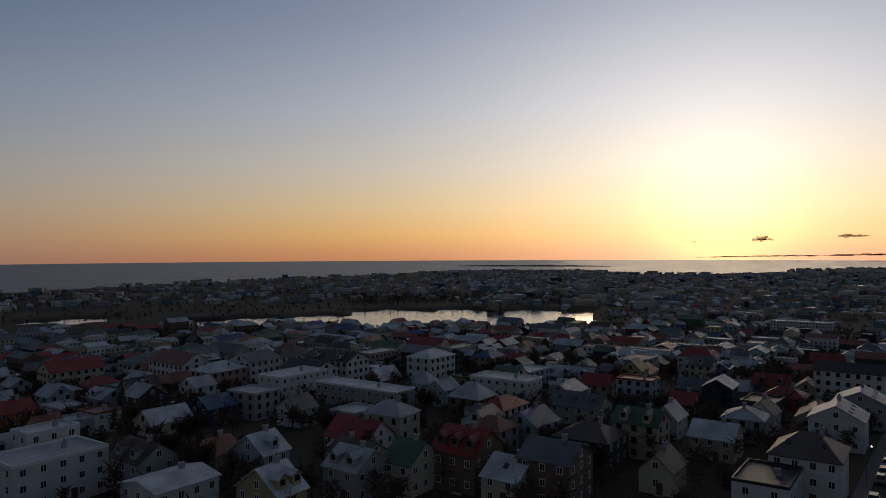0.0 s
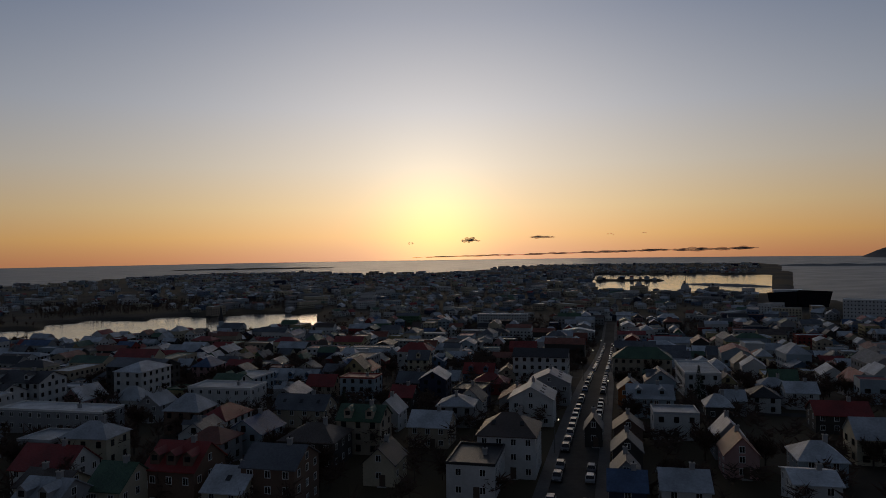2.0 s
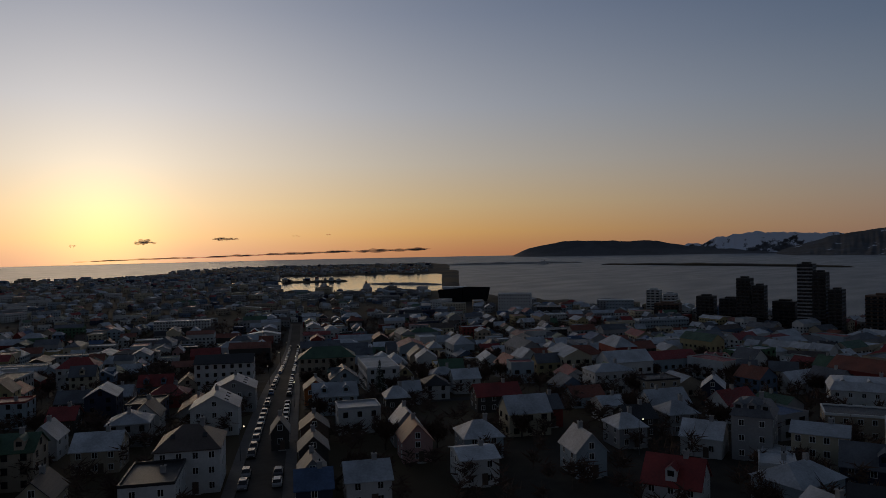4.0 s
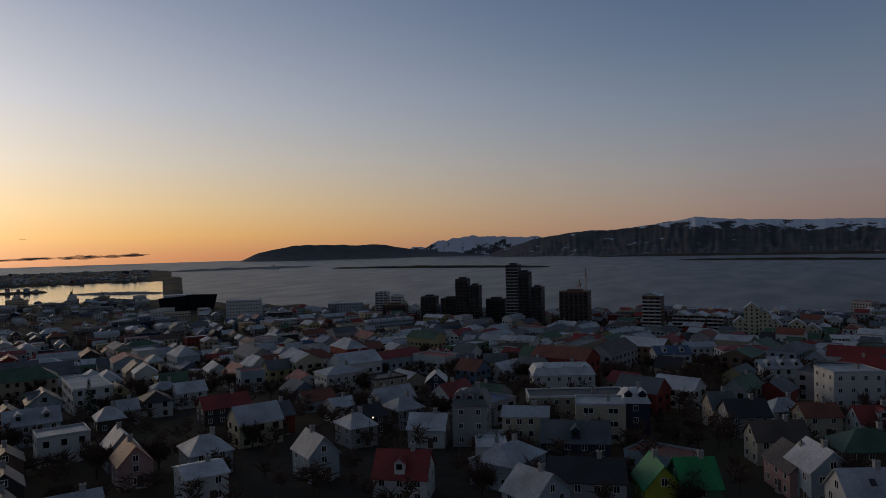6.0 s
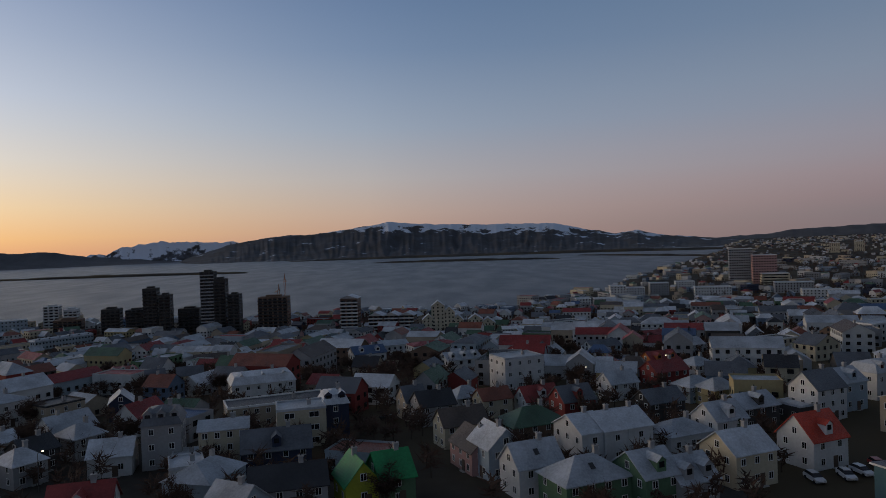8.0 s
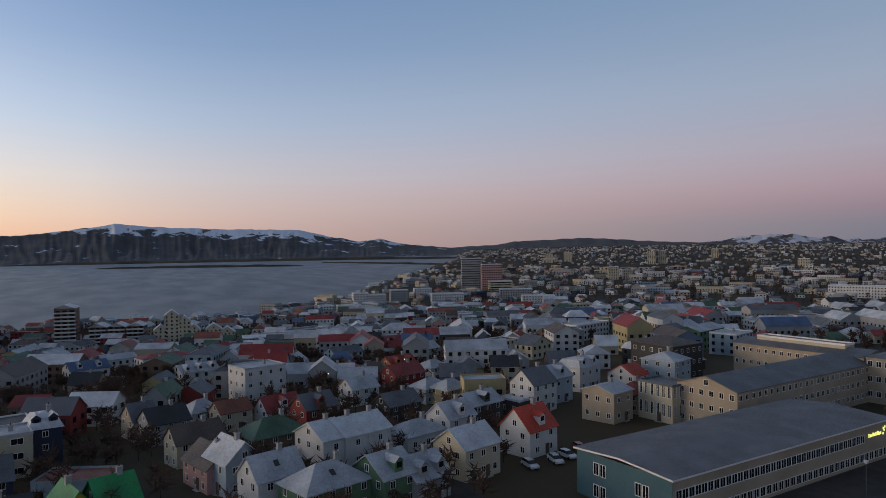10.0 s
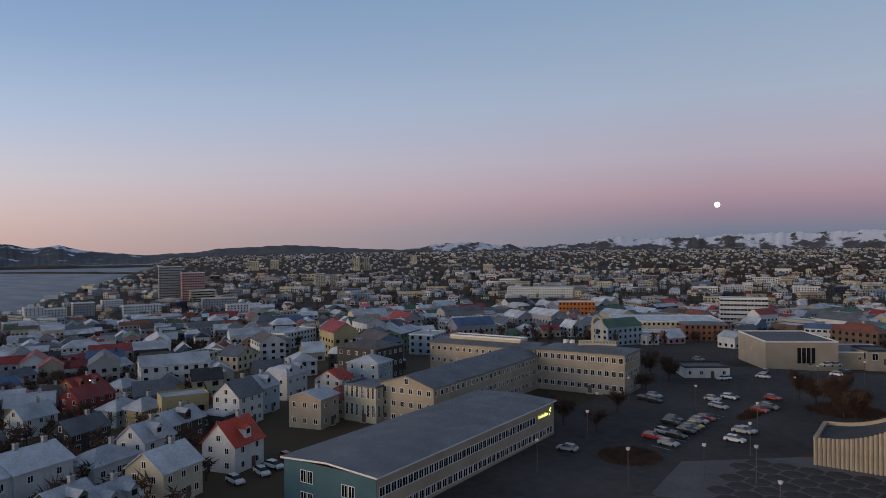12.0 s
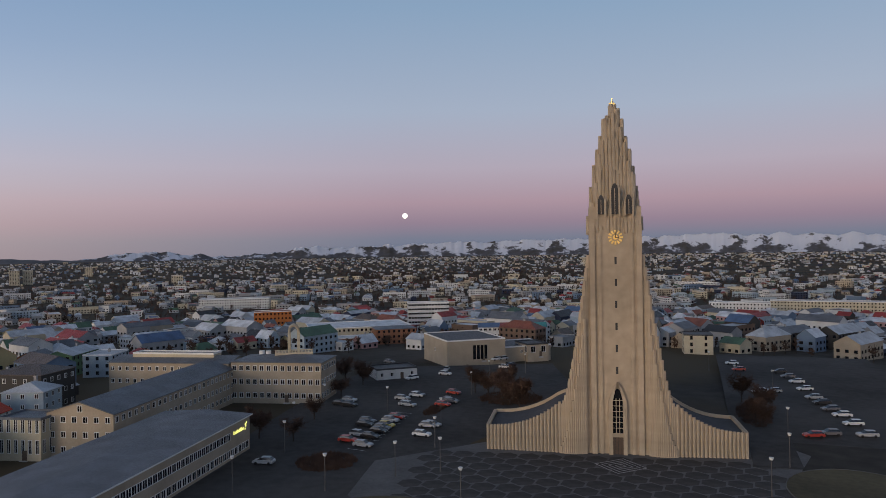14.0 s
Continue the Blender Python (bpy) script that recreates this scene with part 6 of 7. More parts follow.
house(158.5, 25.8, 10.5, 9, 8.4, 0, 258, 'cream', 'zinc', 'flat', 'x', gap=3.2, ww=2.2, z=38.8, near=True)
house(165.1, 19.2, 6, 9, 8.0, 2.8, 258, 'navy', 'pale', 'mansard', 'x', dormers=2, z=38.6, near=True)
house(109.8, 51.2, 9, 8, 4.5, 3.6, 258, 'white', 'red', 'gable', 'x', dormers=1, z=39.8, near=True)
house(107.3, 27.6, 7, 8, 4.5, 3.2, 300, 'paleblue', 'zinc', 'gable', 'x', z=39.9, near=True)
house(115.9, 21.3, 12, 9, 5, 2.6, 258, 'grey', 'black', 'gable', 'x', z=39.8, near=True)


# ---- street, square and car parks ----
SD = Vector((0.587, 0.810))          # the way the main street runs
SN = Vector((0.810, -0.587))         # across it, towards the east side
S0 = Vector((64.8, 103.9)) - SD * 62


def draped(name, label, a, b, half, mat, lift, n=60, kind="structure", category="road", thick=0.0):
    """A strip laid on the ground between two plan points."""
    a, b = Vector(a), Vector(b)
    d = (b - a).normalized()
    q = Vector((d.y, -d.x))
    m = Mesh()
    pts = []
    for i in range(n + 1):
        c = a + (b - a) * i / n
        pts.append([(*(c - q * half), gz(*(c - q * half)) + lift), (*(c + q * half), gz(*(c + q * half)) + lift)])
    for i in range(n):
        m.face([pts[i][0], pts[i][1], pts[i + 1][1], pts[i + 1][0]], mat)
        if thick:
            for k in (0, 1):
                u, v = Vector(pts[i][k]), Vector(pts[i + 1][k])
                w = Vector((0, 0, thick))
                f = [u - w, v - w, v, u]
                m.face(f if k == 0 else f[::-1], mat)
    return solo(name, m, label, category, kind=kind)


END = S0 + SD * 700
draped("road", "straight dark asphalt street running down to the harbour", S0 - SD * 20, END, 4.0, M_ASPHALT, 0.16, 90)
for s in (-1, 1):
    draped("pavement", "grey concrete pavement beside the street", S0 - SD * 10 + SN * s * 5.2, END + SN * s * 5.2, 1.15, M_PAVE, 0.30, 90, category="pavement", thick=0.3)
for dist, ln in ((150, 160), (232, 190), (330, 210), (430, 200)):
    c = S0 + SD * dist
    draped("road", "dark asphalt side street between houses", c - SN * ln, c - SN * 7.6, 3.2, M_ASPHALT, 0.16, 40)
    draped("road", "dark asphalt side street between houses", c + SN * 7.6, c + SN * ln, 3.2, M_ASPHALT, 0.16, 40)
draped("road", "dark asphalt street past the school", (70, -40), (300, -90), 4.0, M_ASPHALT, 0.14, 50)
draped("road", "dark asphalt road beside the church", (-15.0, -150), (-18, -420), 4.5, M_ASPHALT, 0.14, 60)


def flat_area(name, label, ring, z, mat, category):
    m = Mesh()
    m.prism(ring, z - 0.3, z, mat)
    return solo(name, m, label, category, kind="structure")


flat_area("car_park", "wide dark asphalt car park beside the church", [(104, -165), (112, -215), (104, -240), (50, -262), (30, -205), (47, -150), (44, -118), (70, -66), (84, -66)][::-1], 40.02, M_ASPHALT, "car park")
flat_area("car_park", "asphalt car park with a row of parked cars", [(-8, -170), (-8, -300), (-60, -300), (-60, -170)], 40.02, M_ASPHALT, "car park")
# paved square in front of the church: dark honeycomb slabs with pale joints
square = flat_area("square", "dark honeycomb-paved church square with pale joints", [(62, -132), (44, -152), (-14, -172), (-22, -160), (-10, -118), (40, -98), (58, -112)][::-1], 40.03, M_PAVE, "square")
slab = Mesh()
slab.prism(column_ring(0, 0, 2.35, 6, 0.3), 0, 0.05, M_ASPHALT)
slab_me = slab.data("slab")
CF = Vector((math.sin(radians(CH_AZ)), math.cos(radians(CH_AZ))))
CS = Vector((CF.y, -CF.x))
for i in range(-7, 9):
    for j in range(0, 11):
        p = Vector((CH_X, CH_Y)) + CS * ((i + 0.5 * (j % 2)) * 4.55) + CF * (4.5 + j * 3.95)
        if -15 < p.x < 56 and p.y < -106 and abs(p.x - 20) + abs(p.y + 130) < 60:
            part("slab", slab_me, square, m=pose(p.x, p.y, 40.0, 0, 0, 180 - CH_AZ))
# diamond panel before the door
for i in range(4):
    dm = Mesh()
    r0 = 1.2 + i * 1.3
    c = Vector((CH_X, CH_Y)) + CF * 8.5
    for k in range(4):
        a0, a1 = math.pi / 2 * k, math.pi / 2 * (k + 1)
        o0, o1 = (Vector((math.cos(a), math.sin(a))) * r0 for a in (a0, a1))
        i0, i1 = o0 * (1 - 0.35 / r0), o1 * (1 - 0.35 / r0)
        dm.face([(*(c + o0), 40.1), (*(c + o1), 40.1), (*(c + i1), 40.1), (*(c + i0), 40.1)], M_CONC)
    part("inlay", dm, square, "pale stone diamond inlay")


def lawn(x, y, rx, ry, z=40.0):
    ring = [(x + rx * math.cos(a * math.pi / 16), y + ry * math.sin(a * math.pi / 16)) for a in range(32)]
    m = Mesh()
    m.prism(ring, z - 0.2, z + 0.12, M_LAWN)
    g = solo("lawn", m, "brown winter lawn with a pale kerb", "lawn", kind="structure")
    k = Mesh()
    for i in range(32):
        (ax, ay), (bx, by) = ring[i], ring[(i + 1) % 32]
        k.tube((ax, ay, z + 0.1), (bx, by, z + 0.1), 0.1, 0.1, M_PAVE, 5)
    part("kerb", k, g)


lawn(46, -104, 14, 10)
lawn(-27, -138, 12, 14)
# painted bay lines
for i in range(14):
    c = Vector((66.5, -138)) + Vector((0.10, -1)).normalized() * i * 2.7
    ln = Mesh()
    ln.box(-2.4, -0.06, 0, 2.4, 0.06, 0.012, M_LINE)
    solo("bay_line", ln, "faint white painted parking line", "marking", pose(c.x + 2.5, c.y, 40.025, 0, 0, -8), "parking lines", "structure")

# ---- cars ----
PAINT = {k: material("car_" + k, c, 0.3, 0.1, vary=0.06, spec=0.6, bump=0.0) for k, c in
         {"white": (0.62, 0.62, 0.62), "silver": (0.36, 0.37, 0.38), "black": (0.012, 0.012, 0.014), "red": (0.35, 0.03, 0.02), "blue": (0.04, 0.08, 0.18), "grey": (0.12, 0.12, 0.13), "yellow": (0.55, 0.42, 0.08)}.items()}
M_LAMP = glass("lamp_glass", (0.5, 0.5, 0.48), 0.2)


def build_car(paint, label):
    c = thing("car", label, "car", pose(0, 0, -50), "parked cars")
    prof = [(-2.15, 0.35), (-2.2, 0.75), (-2.05, 1.0), (-1.2, 1.06), (1.0, 1.0), (2.0, 0.82), (2.2, 0.6), (2.15, 0.35)]
    cab = [(-1.95, 1.0), (-1.55, 1.42), (-0.3, 1.5), (0.45, 1.4), (1.15, 0.98)]

    def loft(outline, half, top_in, mat):
        m = Mesh()
        zs = [z for _, z in outline]
        lo, hi = min(zs), max(zs)
        L = [(x, -(half - top_in * (z - lo) / (hi - lo)), z) for x, z in outline]
        R = [(x, -y, z) for x, y, z in L]
        n = len(L)
        m.face(L[::-1], mat)
        m.face(R, mat)
        for i in range(n):
            j = (i + 1) % n
            m.face([L[i], L[j], R[j], R[i]], mat)
        return m
    bd = loft(prof, 0.88, 0.06, PAINT[paint])
    bd.box(-1.5, -0.6, 1.43, 0.35, 0.6, 1.52, PAINT[paint], True)
    for y in (-0.6, 0.6):
        bd.box(2.1, y - 0.18, 0.6, 2.2, y + 0.18, 0.74, M_LAMP)
    part("body", bd, c)
    part("glazing", loft(cab, 0.80, 0.17, M_GLASS), c, "dark glazing")
    wm = Mesh()
    wm.tube((0, -0.1, 0), (0, 0.1, 0), 0.32, 0.32, M_TYRE, 10)
    for s in (-0.1, 0.1):
        wm.face([(0.32 * math.cos(a * math.pi / 5), s, 0.32 * math.sin(a * math.pi / 5)) for a in range(10)][:: 1 if s < 0 else -1], M_TYRE)
    me = wm.data("wheel")
    for x in (-1.35, 1.4):
        for y in (-0.82, 0.82):
            part("wheel", me, c, m=pose(x, y, 0.32))
    return c


CAR = {k: build_car(k, f"{k} car parked on dark asphalt") for k in PAINT}
car_rng = random.Random(3)
MIX = ["white"] * 5 + ["silver"] * 5 + ["black"] * 4 + ["grey"] * 4 + ["red", "blue", "blue"]
used = set()


def put_car(x, y, heading, paint=None, z=None):
    paint = paint or car_rng.choice(MIX)
    zz = (gz(x, y) if z is None else z)
    m = pose(x, y, zz, 0, 0, heading)
    if paint not in used:
        used.add(paint)
        CAR[paint].matrix_basis = m
    else:
        copy_thing(CAR[paint], m)


street_head = math.degrees(math.atan2(SD.y, SD.x))
for s in range(58, 520, 7):
    for side in (-1, 1):
        if car_rng.random() < 0.16 or s % 82 < 9:
            continue
        p = S0 + SD * (s + car_rng.uniform(-.5, .5)) + SN * side * 3.0
        put_car(p.x, p.y, street_head + (180 if side < 0 else 0), car_rng.choice(["black", "grey", "blue", "black", "silver", "grey"]), z=gz(p.x, p.y) + 0.18)
LOT = [((68.8, -140.5), "silver"), ((70.2, -147.1), "black"), ((70.4, -152.0), "black"), ((70.9, -157.8), "yellow"), ((72.0, -162.8), "silver"), ((73.8, -143.1), "red"), ((59.5, -152.3), "white"), ((61.0, -160.3), "silver"),
       ((76.8, -192.8), "white"), ((75.2, -181.0), "silver"), ((67.6, -199.3), "red"), ((65.4, -189.0), "grey"), ((90.0, -175.8), "black"), ((76.3, -157.0), "black")]
for (x, y), p in LOT:
    put_car(x, y, 175 + car_rng.uniform(-5, 5), p, 40.03)
for (x, y), p, hd in (((88.5, -218.2), "white", 60), ((83.0, -237.4), "silver", 100), ((72.0, -264.4), "white", 50), ((70.0, -265.9), "silver", 50), ((63.3, -251.6), "black", 55), ((82.7, -123.4), "silver", 10), ((60.5, -95.5), "white", 20), ((62.0, -92.5), "silver", 20), ((106, -232), "white", 15)):
    put_car(x, y, hd, p, 40.03)
for i, (x, y) in enumerate(((-17.7, -224.3), (-21.5, -226.0), (-26.7, -260.6), (-28.3, -251.9), (-29.7, -243.2), (-30.4, -231.5), (-31.0, -219.3), (-32.0, -212.5), (-32.8, -204.9), (-34.3, -198.6), (-35.1, -189.8), (-35.9, -179.4), (-24.7, -175.8), (-28.5, -178.7), (-14.2, -262.1), (-12.6, -275.7))):
    put_car(x, y, 12 + car_rng.uniform(-4, 4), ["white", "silver", None, "grey", None][i % 5], 40.03)
for x, y in ((116.5, -66.8), (117.0, -72.7), (118.6, -76.4), (121.4, -81.2), (-80.2, 189.7), (-75.4, 183.6), (-76.9, 190.5), (-71.9, 187.0), (-74.3, 178.1), (-70.2, 192.4), (-83.8, 219.0), (-78.2, 207.2)):
    put_car(x, y, car_rng.uniform(0, 40) + (90 if x < 0 else 150), None, gz(x, y) + 0.05)
for x, y in ((93.4, -176.8), (93.0, -181.7), (65.3, -183.1), (64.5, -187.7), (64.2, -247.2), (80.5, -228.8), (109.7, -247.8), (77.2, -160.4), (71.9, -166.1), (60.3, -161.3), (74.2, -180.4), (76.6, -193.7), (73.6, -148.3), (70.8, -155.0), (79.3, -188.0)):
    put_car(x, y, 172 + car_rng.uniform(-6, 6), None, 40.03)
for x, y, h_ in ((177.3, 7.5, 40), (166.0, 18.0, 60), (146.3, 14.3, 60), (130.4, 17.0, 60)):
    put_car(x, y, h_, None, gz(x, y) + 0.1)


# ---- street lamps ----
def build_lamp():
    l = thing("street_lamp", "grey steel street lamp with an unlit head", "lamp", pose(0, 0, -60), "lamps on the square")
    m = Mesh()
    m.tube((0, 0, 0), (0, 0, 6.4), 0.09, 0.06, M_PAVE, 8)
    m.tube((0, 0, 0), (0, 0, 0.8), 0.14, 0.14, M_PAVE, 8)
    part("pole", m, l)
    h = Mesh()
    h.prism(column_ring(0, 0, 0.28, 8), 6.3, 6.75, M_FRAME, column_ring(0, 0, 0.42, 8))
    part("lamp_head", h, l, "pale round lamp head")
    return l


LAMP = build_lamp()
for i, (x, y) in enumerate(((62.8, -112.7), (53.9, -123.8), (46.6, -128.8), (58.7, -163.3), (53.4, -144.4), (62.4, -200.5), (63.1, -222.7), (54.9, -239.3), (77.3, -173.0), (83.2, -132.0), (91.4, -149.3), (95.4, -171.8),
                            (-11.3, -231.7), (-19.4, -174.4), (-17.0, -150.5), (-12.1, -132.4), (-21.1, -225.0), (-4.6, -259.5), (78.0, -106.5), (37.0, -112.0))):
    if i == 0:
        LAMP.matrix_basis = pose(x, y, 40)
    else:
        copy_thing(LAMP, pose(x, y, 40))

def build_lit_lamp():
    l = thing("street_lamp", "tall street lamp with a small lit head", "lamp", pose(0, 0, -60), "lit lamps in the streets")
    m = Mesh()
    m.tube((0, 0, 0), (0, 0, 7.0), 0.1, 0.06, M_PAVE, 8)
    m.tube((0, 0, 7.0), (0.9, 0, 7.3), 0.05, 0.05, M_PAVE, 6)
    part("pole", m, l)
    h = Mesh()
    h.prism(column_ring(0.95, 0, 0.2, 8), 7.15, 7.4, M_LIT, column_ring(0.95, 0, 0.12, 8))
    part("lamp_head", h, l, "small lit lamp head")
    return l


LIT = build_lit_lamp()
spots = [S0 + SD * s + SN * (5.0 if k % 2 else -5.0) for k, s in enumerate(range(90, 520, 62))]
spots += [Vector(polar(a, r)) for a, r in ((62.3, 150), (74.0, 262), (83.5, 205), (92.0, 330), (98.0, 290), (103.5, 215), (88.0, 420), (70.5, 430), (-12.0, 250), (9.0, 300), (110.0, 240), (115.0, 420))]
for i, p in enumerate(spots):
    m = pose(p.x, p.y, gz(p.x, p.y), 0, 0, i * 47)
    if i == 0:
        LIT.matrix_basis = m
    else:
        copy_thing(LIT, m)

# ---- trees: bare in early spring ----
def bare_tree(seed, height, spread, twigs):
    rg = random.Random(seed)
    t = thing("tree", "bare leafless garden tree with fine dark twigs", "tree", pose(0, 0, -80), "bare trees")
    m = Mesh()
    m.tube((0, 0, -0.5), (0.1, 0, height * .38), 0.2, 0.13, M_BARK, 6)
    tips = []
    for i in range(7):
        a = i * 0.9 + rg.uniform(-.3, .3)
        b = Vector((0.1, 0, height * rg.uniform(.2, .38)))
        e = Vector((math.cos(a) * spread * rg.uniform(.45, .8), math.sin(a) * spread * rg.uniform(.45, .8), height * rg.uniform(.55, .85)))
        m.tube(b, e, 0.09, 0.03, M_BARK, 4)
        tips += [b.lerp(e, f) for f in (.45, .7, .85, 1)]
    part("trunk", m, t)
    c = Mesh()
    for _ in range(twigs):
        o = rg.choice(tips)
        d = Vector((rg.gauss(0, 1), rg.gauss(0, 1), rg.gauss(.5, .8))).normalized()
        ln = rg.uniform(.7, 1.7) * spread / 3
        w = d.orthogonal().normalized() * rg.uniform(.05, .11)
        p = o + Vector((rg.gauss(0, .35), rg.gauss(0, .35), rg.gauss(0, .35)))
        c.face([p - w, p + w, p + d * ln], M_TWIG)
        q = p + d * ln * .5
        d2 = (d + Vector((rg.gauss(0, .8), rg.gauss(0, .8), rg.gauss(0, .8)))).normalized()
        c.face([q - w * .7, q + w * .7, q + d2 * ln * .7], M_TWIG)
    part("crown", c, t)
    return t


def fir(seed, height):
    rg = random.Random(seed)
    t = thing("conifer", "dark green garden conifer", "tree", pose(0, 0, -80), "conifers")
    m = Mesh()
    m.tube((0, 0, -.5), (0, 0, height * .95), .2, .03, M_BARK, 6)
    part("trunk", m, t)
    c = Mesh()
    for _ in range(420):
        f = rg.random() ** .8
        z = height * (.1 + .9 * f)
        r = height * .24 * (1 - f) + .15
        a = rg.uniform(0, 6.283)
        o = Vector((math.cos(a) * r * .25, math.sin(a) * r * .25, z))
        e = Vector((math.cos(a) * r, math.sin(a) * r, z - r * rg.uniform(.1, .5)))
        w = Vector((-math.sin(a), math.cos(a), .3)) * rg.uniform(.15, .3)
        c.face([o, e - w, e + w], M_FIR)
    part("crown", c, t)
    return t


TREES = [bare_tree(1, 7, 3.2, 800), bare_tree(2, 9, 3.8, 1000), bare_tree(3, 6, 2.8, 700), bare_tree(4, 8, 3.2, 850)]
FIRS = [fir(5, 8), fir(6, 11)]
tree_rng = random.Random(8)
first = set()


def put_tree(src, x, y, s=1.0):
    m = pose(x, y, gz(x, y), 0, 0, tree_rng.uniform(0, 360))
    if src.name not in first:
        first.add(src.name)
        src.matrix_basis = m
    else:
        copy_thing(src, m)


planted = 0
for _ in range(4000):
    if planted >= 215:
        break
    a, r = tree_rng.uniform(-36, 118), math.sqrt(tree_rng.uniform(105 ** 2, 400 ** 2))
    x, y = polar(a, r)
    p = Vector((x, y)) - S0
    if abs(p.dot(SN)) < 8.5 or not free(x, y, 0.2) or gz(x, y) < 3:
        continue
    put_tree(tree_rng.choice(FIRS) if tree_rng.random() < 0.05 else tree_rng.choice(TREES), x, y)
    planted += 1
for x, y in ((62, -203), (57, -200), (52, -196), (48, -190), (44, -184), (53, -206), (47, -200), (-14, -190), (-17, -200), (-12, -210), (-15, -182), (92, -160), (95, -140), (99, -188), (86, -140), (100, -205), (110, -212)):
    put_tree(tree_rng.choice(TREES), x, y)


def shrubs(name, label, cx, cy, rx, ry, n, seed, h=1.1):
    """A bed of brown leafless shrubs."""
    rg = random.Random(seed)
    m = Mesh()
    for _ in range(n):
        a, f = rg.uniform(0, 6.283), math.sqrt(rg.random())
        x, y = cx + rx * f * math.cos(a), cy + ry * f * math.sin(a)
        for _k in range(7):
            d = Vector((rg.gauss(0, .5), rg.gauss(0, .5), 1)).normalized() * rg.uniform(.5, 1) * h
            w = d.orthogonal().normalized() * .09
            p = Vector((x + rg.gauss(0, .25), y + rg.gauss(0, .25), gz(x, y)))
            m.face([p - w, p + w, p + d], M_TWIG)
    solo(name, m, label, "shrubs", kind="stuff")


shrubs("shrub_bed", "bed of brown leafless shrubs in the car park", 71, -128, 6, 6, 420, 1)
shrubs("shrub_bed", "bed of brown leafless shrubs by the church", 50, -198, 9, 9, 500, 2, 1.3)
shrubs("shrub_bed", "strip of brown leafless shrubs between parked cars", 66, -180, 2.0, 8, 160, 3)
shrubs("shrub_bed", "brown shrubs beside the church wing", -14, -196, 4, 14, 360, 4, 1.4)


def woods(name, label, a0, a1, r0, r1, n, seed, h=8, mat=None):
    """Far leafless trees, too many to count: clumps of upright twigs."""
    rg = random.Random(seed)
    m = Mesh()
    for _ in range(n):
        a, r = rg.uniform(a0, a1), math.sqrt(rg.uniform(r0 * r0, r1 * r1))
        x, y = polar(a, r)
        if gz(x, y) < 1.5 or (r < 700 and not free(x, y, -1.0)):
            continue
        p = Vector((x, y)) - S0
        if abs(p.dot(SN)) < 8.5:
            continue
        z, hh, sp_ = gz(x, y), h * rg.uniform(.6, 1.15), rg.uniform(1.8, 3.4)
        thin = 1.0 if r < 300 else (1.7 if r < 1000 else 2.2)
        for _k in range(52 if r < 420 else 26 if r < 1000 else 14):
            o = Vector((x + rg.gauss(0, sp_ * .22), y + rg.gauss(0, sp_ * .22), z + hh * rg.uniform(.25, .6)))
            d = Vector((rg.gauss(0, 1), rg.gauss(0, 1), rg.gauss(.55, .6))).normalized() * sp_ * rg.uniform(.5, 1.1)
            w = d.orthogonal().normalized() * rg.uniform(.10, .24) * thin
            m.face([o - w, o + w, o + d], mat or M_TWIG)
        w = Vector((.12, .12, 0)) * thin
        o = Vector((x, y, z))
        m.face([o - w, o + w, o + Vector((0, 0, hh * .6))], M_BARK)
    solo(name, m, label, "trees", kind="stuff")


woods("garden_trees", "bare garden trees among the houses", -38, 118, 110, 760, 13000, 21, 8)
woods("lakeside_wood", "dark leafless wood beyond the lake", -8, 12, 1010, 1230, 900, 22, 12)
woods("park_trees", "bare trees along the moor and ponds", -36, -6, 860, 1500, 700, 23, 8)
woods("town_trees", "bare trees among the eastern houses", 112, 205, 330, 1700, 7500, 24, 10)
woods("suburb_trees", "bare trees among the far eastern suburbs", 112, 205, 1700, 3000, 6500, 27, 6)
woods("hill_wood", "dark wooded park on the eastern hill", 152, 176, 1300, 2100, 2200, 25, 9)
woods("suburb_trees", "bare trees among the western houses", 8, 46, 760, 1500, 1200, 26, 9)

# ---- moon ----
def moon():
    d = Vector((math.sin(radians(157.55)), math.cos(radians(157.55)), math.tan(radians(2.75)))).normalized()
    bm = bmesh.new()
    bmesh.ops.create_uvsphere(bm, u_segments=24, v_segments=16, radius=19.0)
    me = bpy.data.meshes.new("moon")
    bm.to_mesh(me)
    bm.free()
    me.materials.append(M_MOON)
    tagged(new("moon", me), "full pale moon low in the pink eastern sky", "moon", kind="structure").location = Vector(EYE_AT) + d * 4900


moon()

# ---- the town in the middle distance ----
rng = random.Random(11)
WALL_PICK = ["white"] * 7 + ["cream"] * 4 + ["grey"] * 6 + ["beige"] * 3 + ["paleblue"] * 2 + ["blue", "navy", "red", "green", "yellow", "dark", "dark", "brown", "pink"]
ROOF_PICK = ["zinc"] * 7 + ["pale"] * 4 + ["slate"] * 5 + ["red"] * 3 + ["rust"] * 2 + ["green"] * 2 + ["black"] * 2 + ["blue", "brown"]


def on_street(x, y):
    # the straight street that runs down from the square
    p = Vector((x, y)) - S0
    return -30 < p.dot(SD) < 720 and abs(p.dot(SN)) < 12.5


def plot_ok(x, y):
    r, az = math.hypot(x, y), math.degrees(math.atan2(x, y))
    a = az if az > -60 else az + 360
    if not -48 < a < 215 or on_street(x, y):
        return False
    if gz(x, y) < 1.2:
        return False
    if (118 < a < 215 and r < 205) or (138 < a < 208 and r < 345):
        return False
    return r > 128


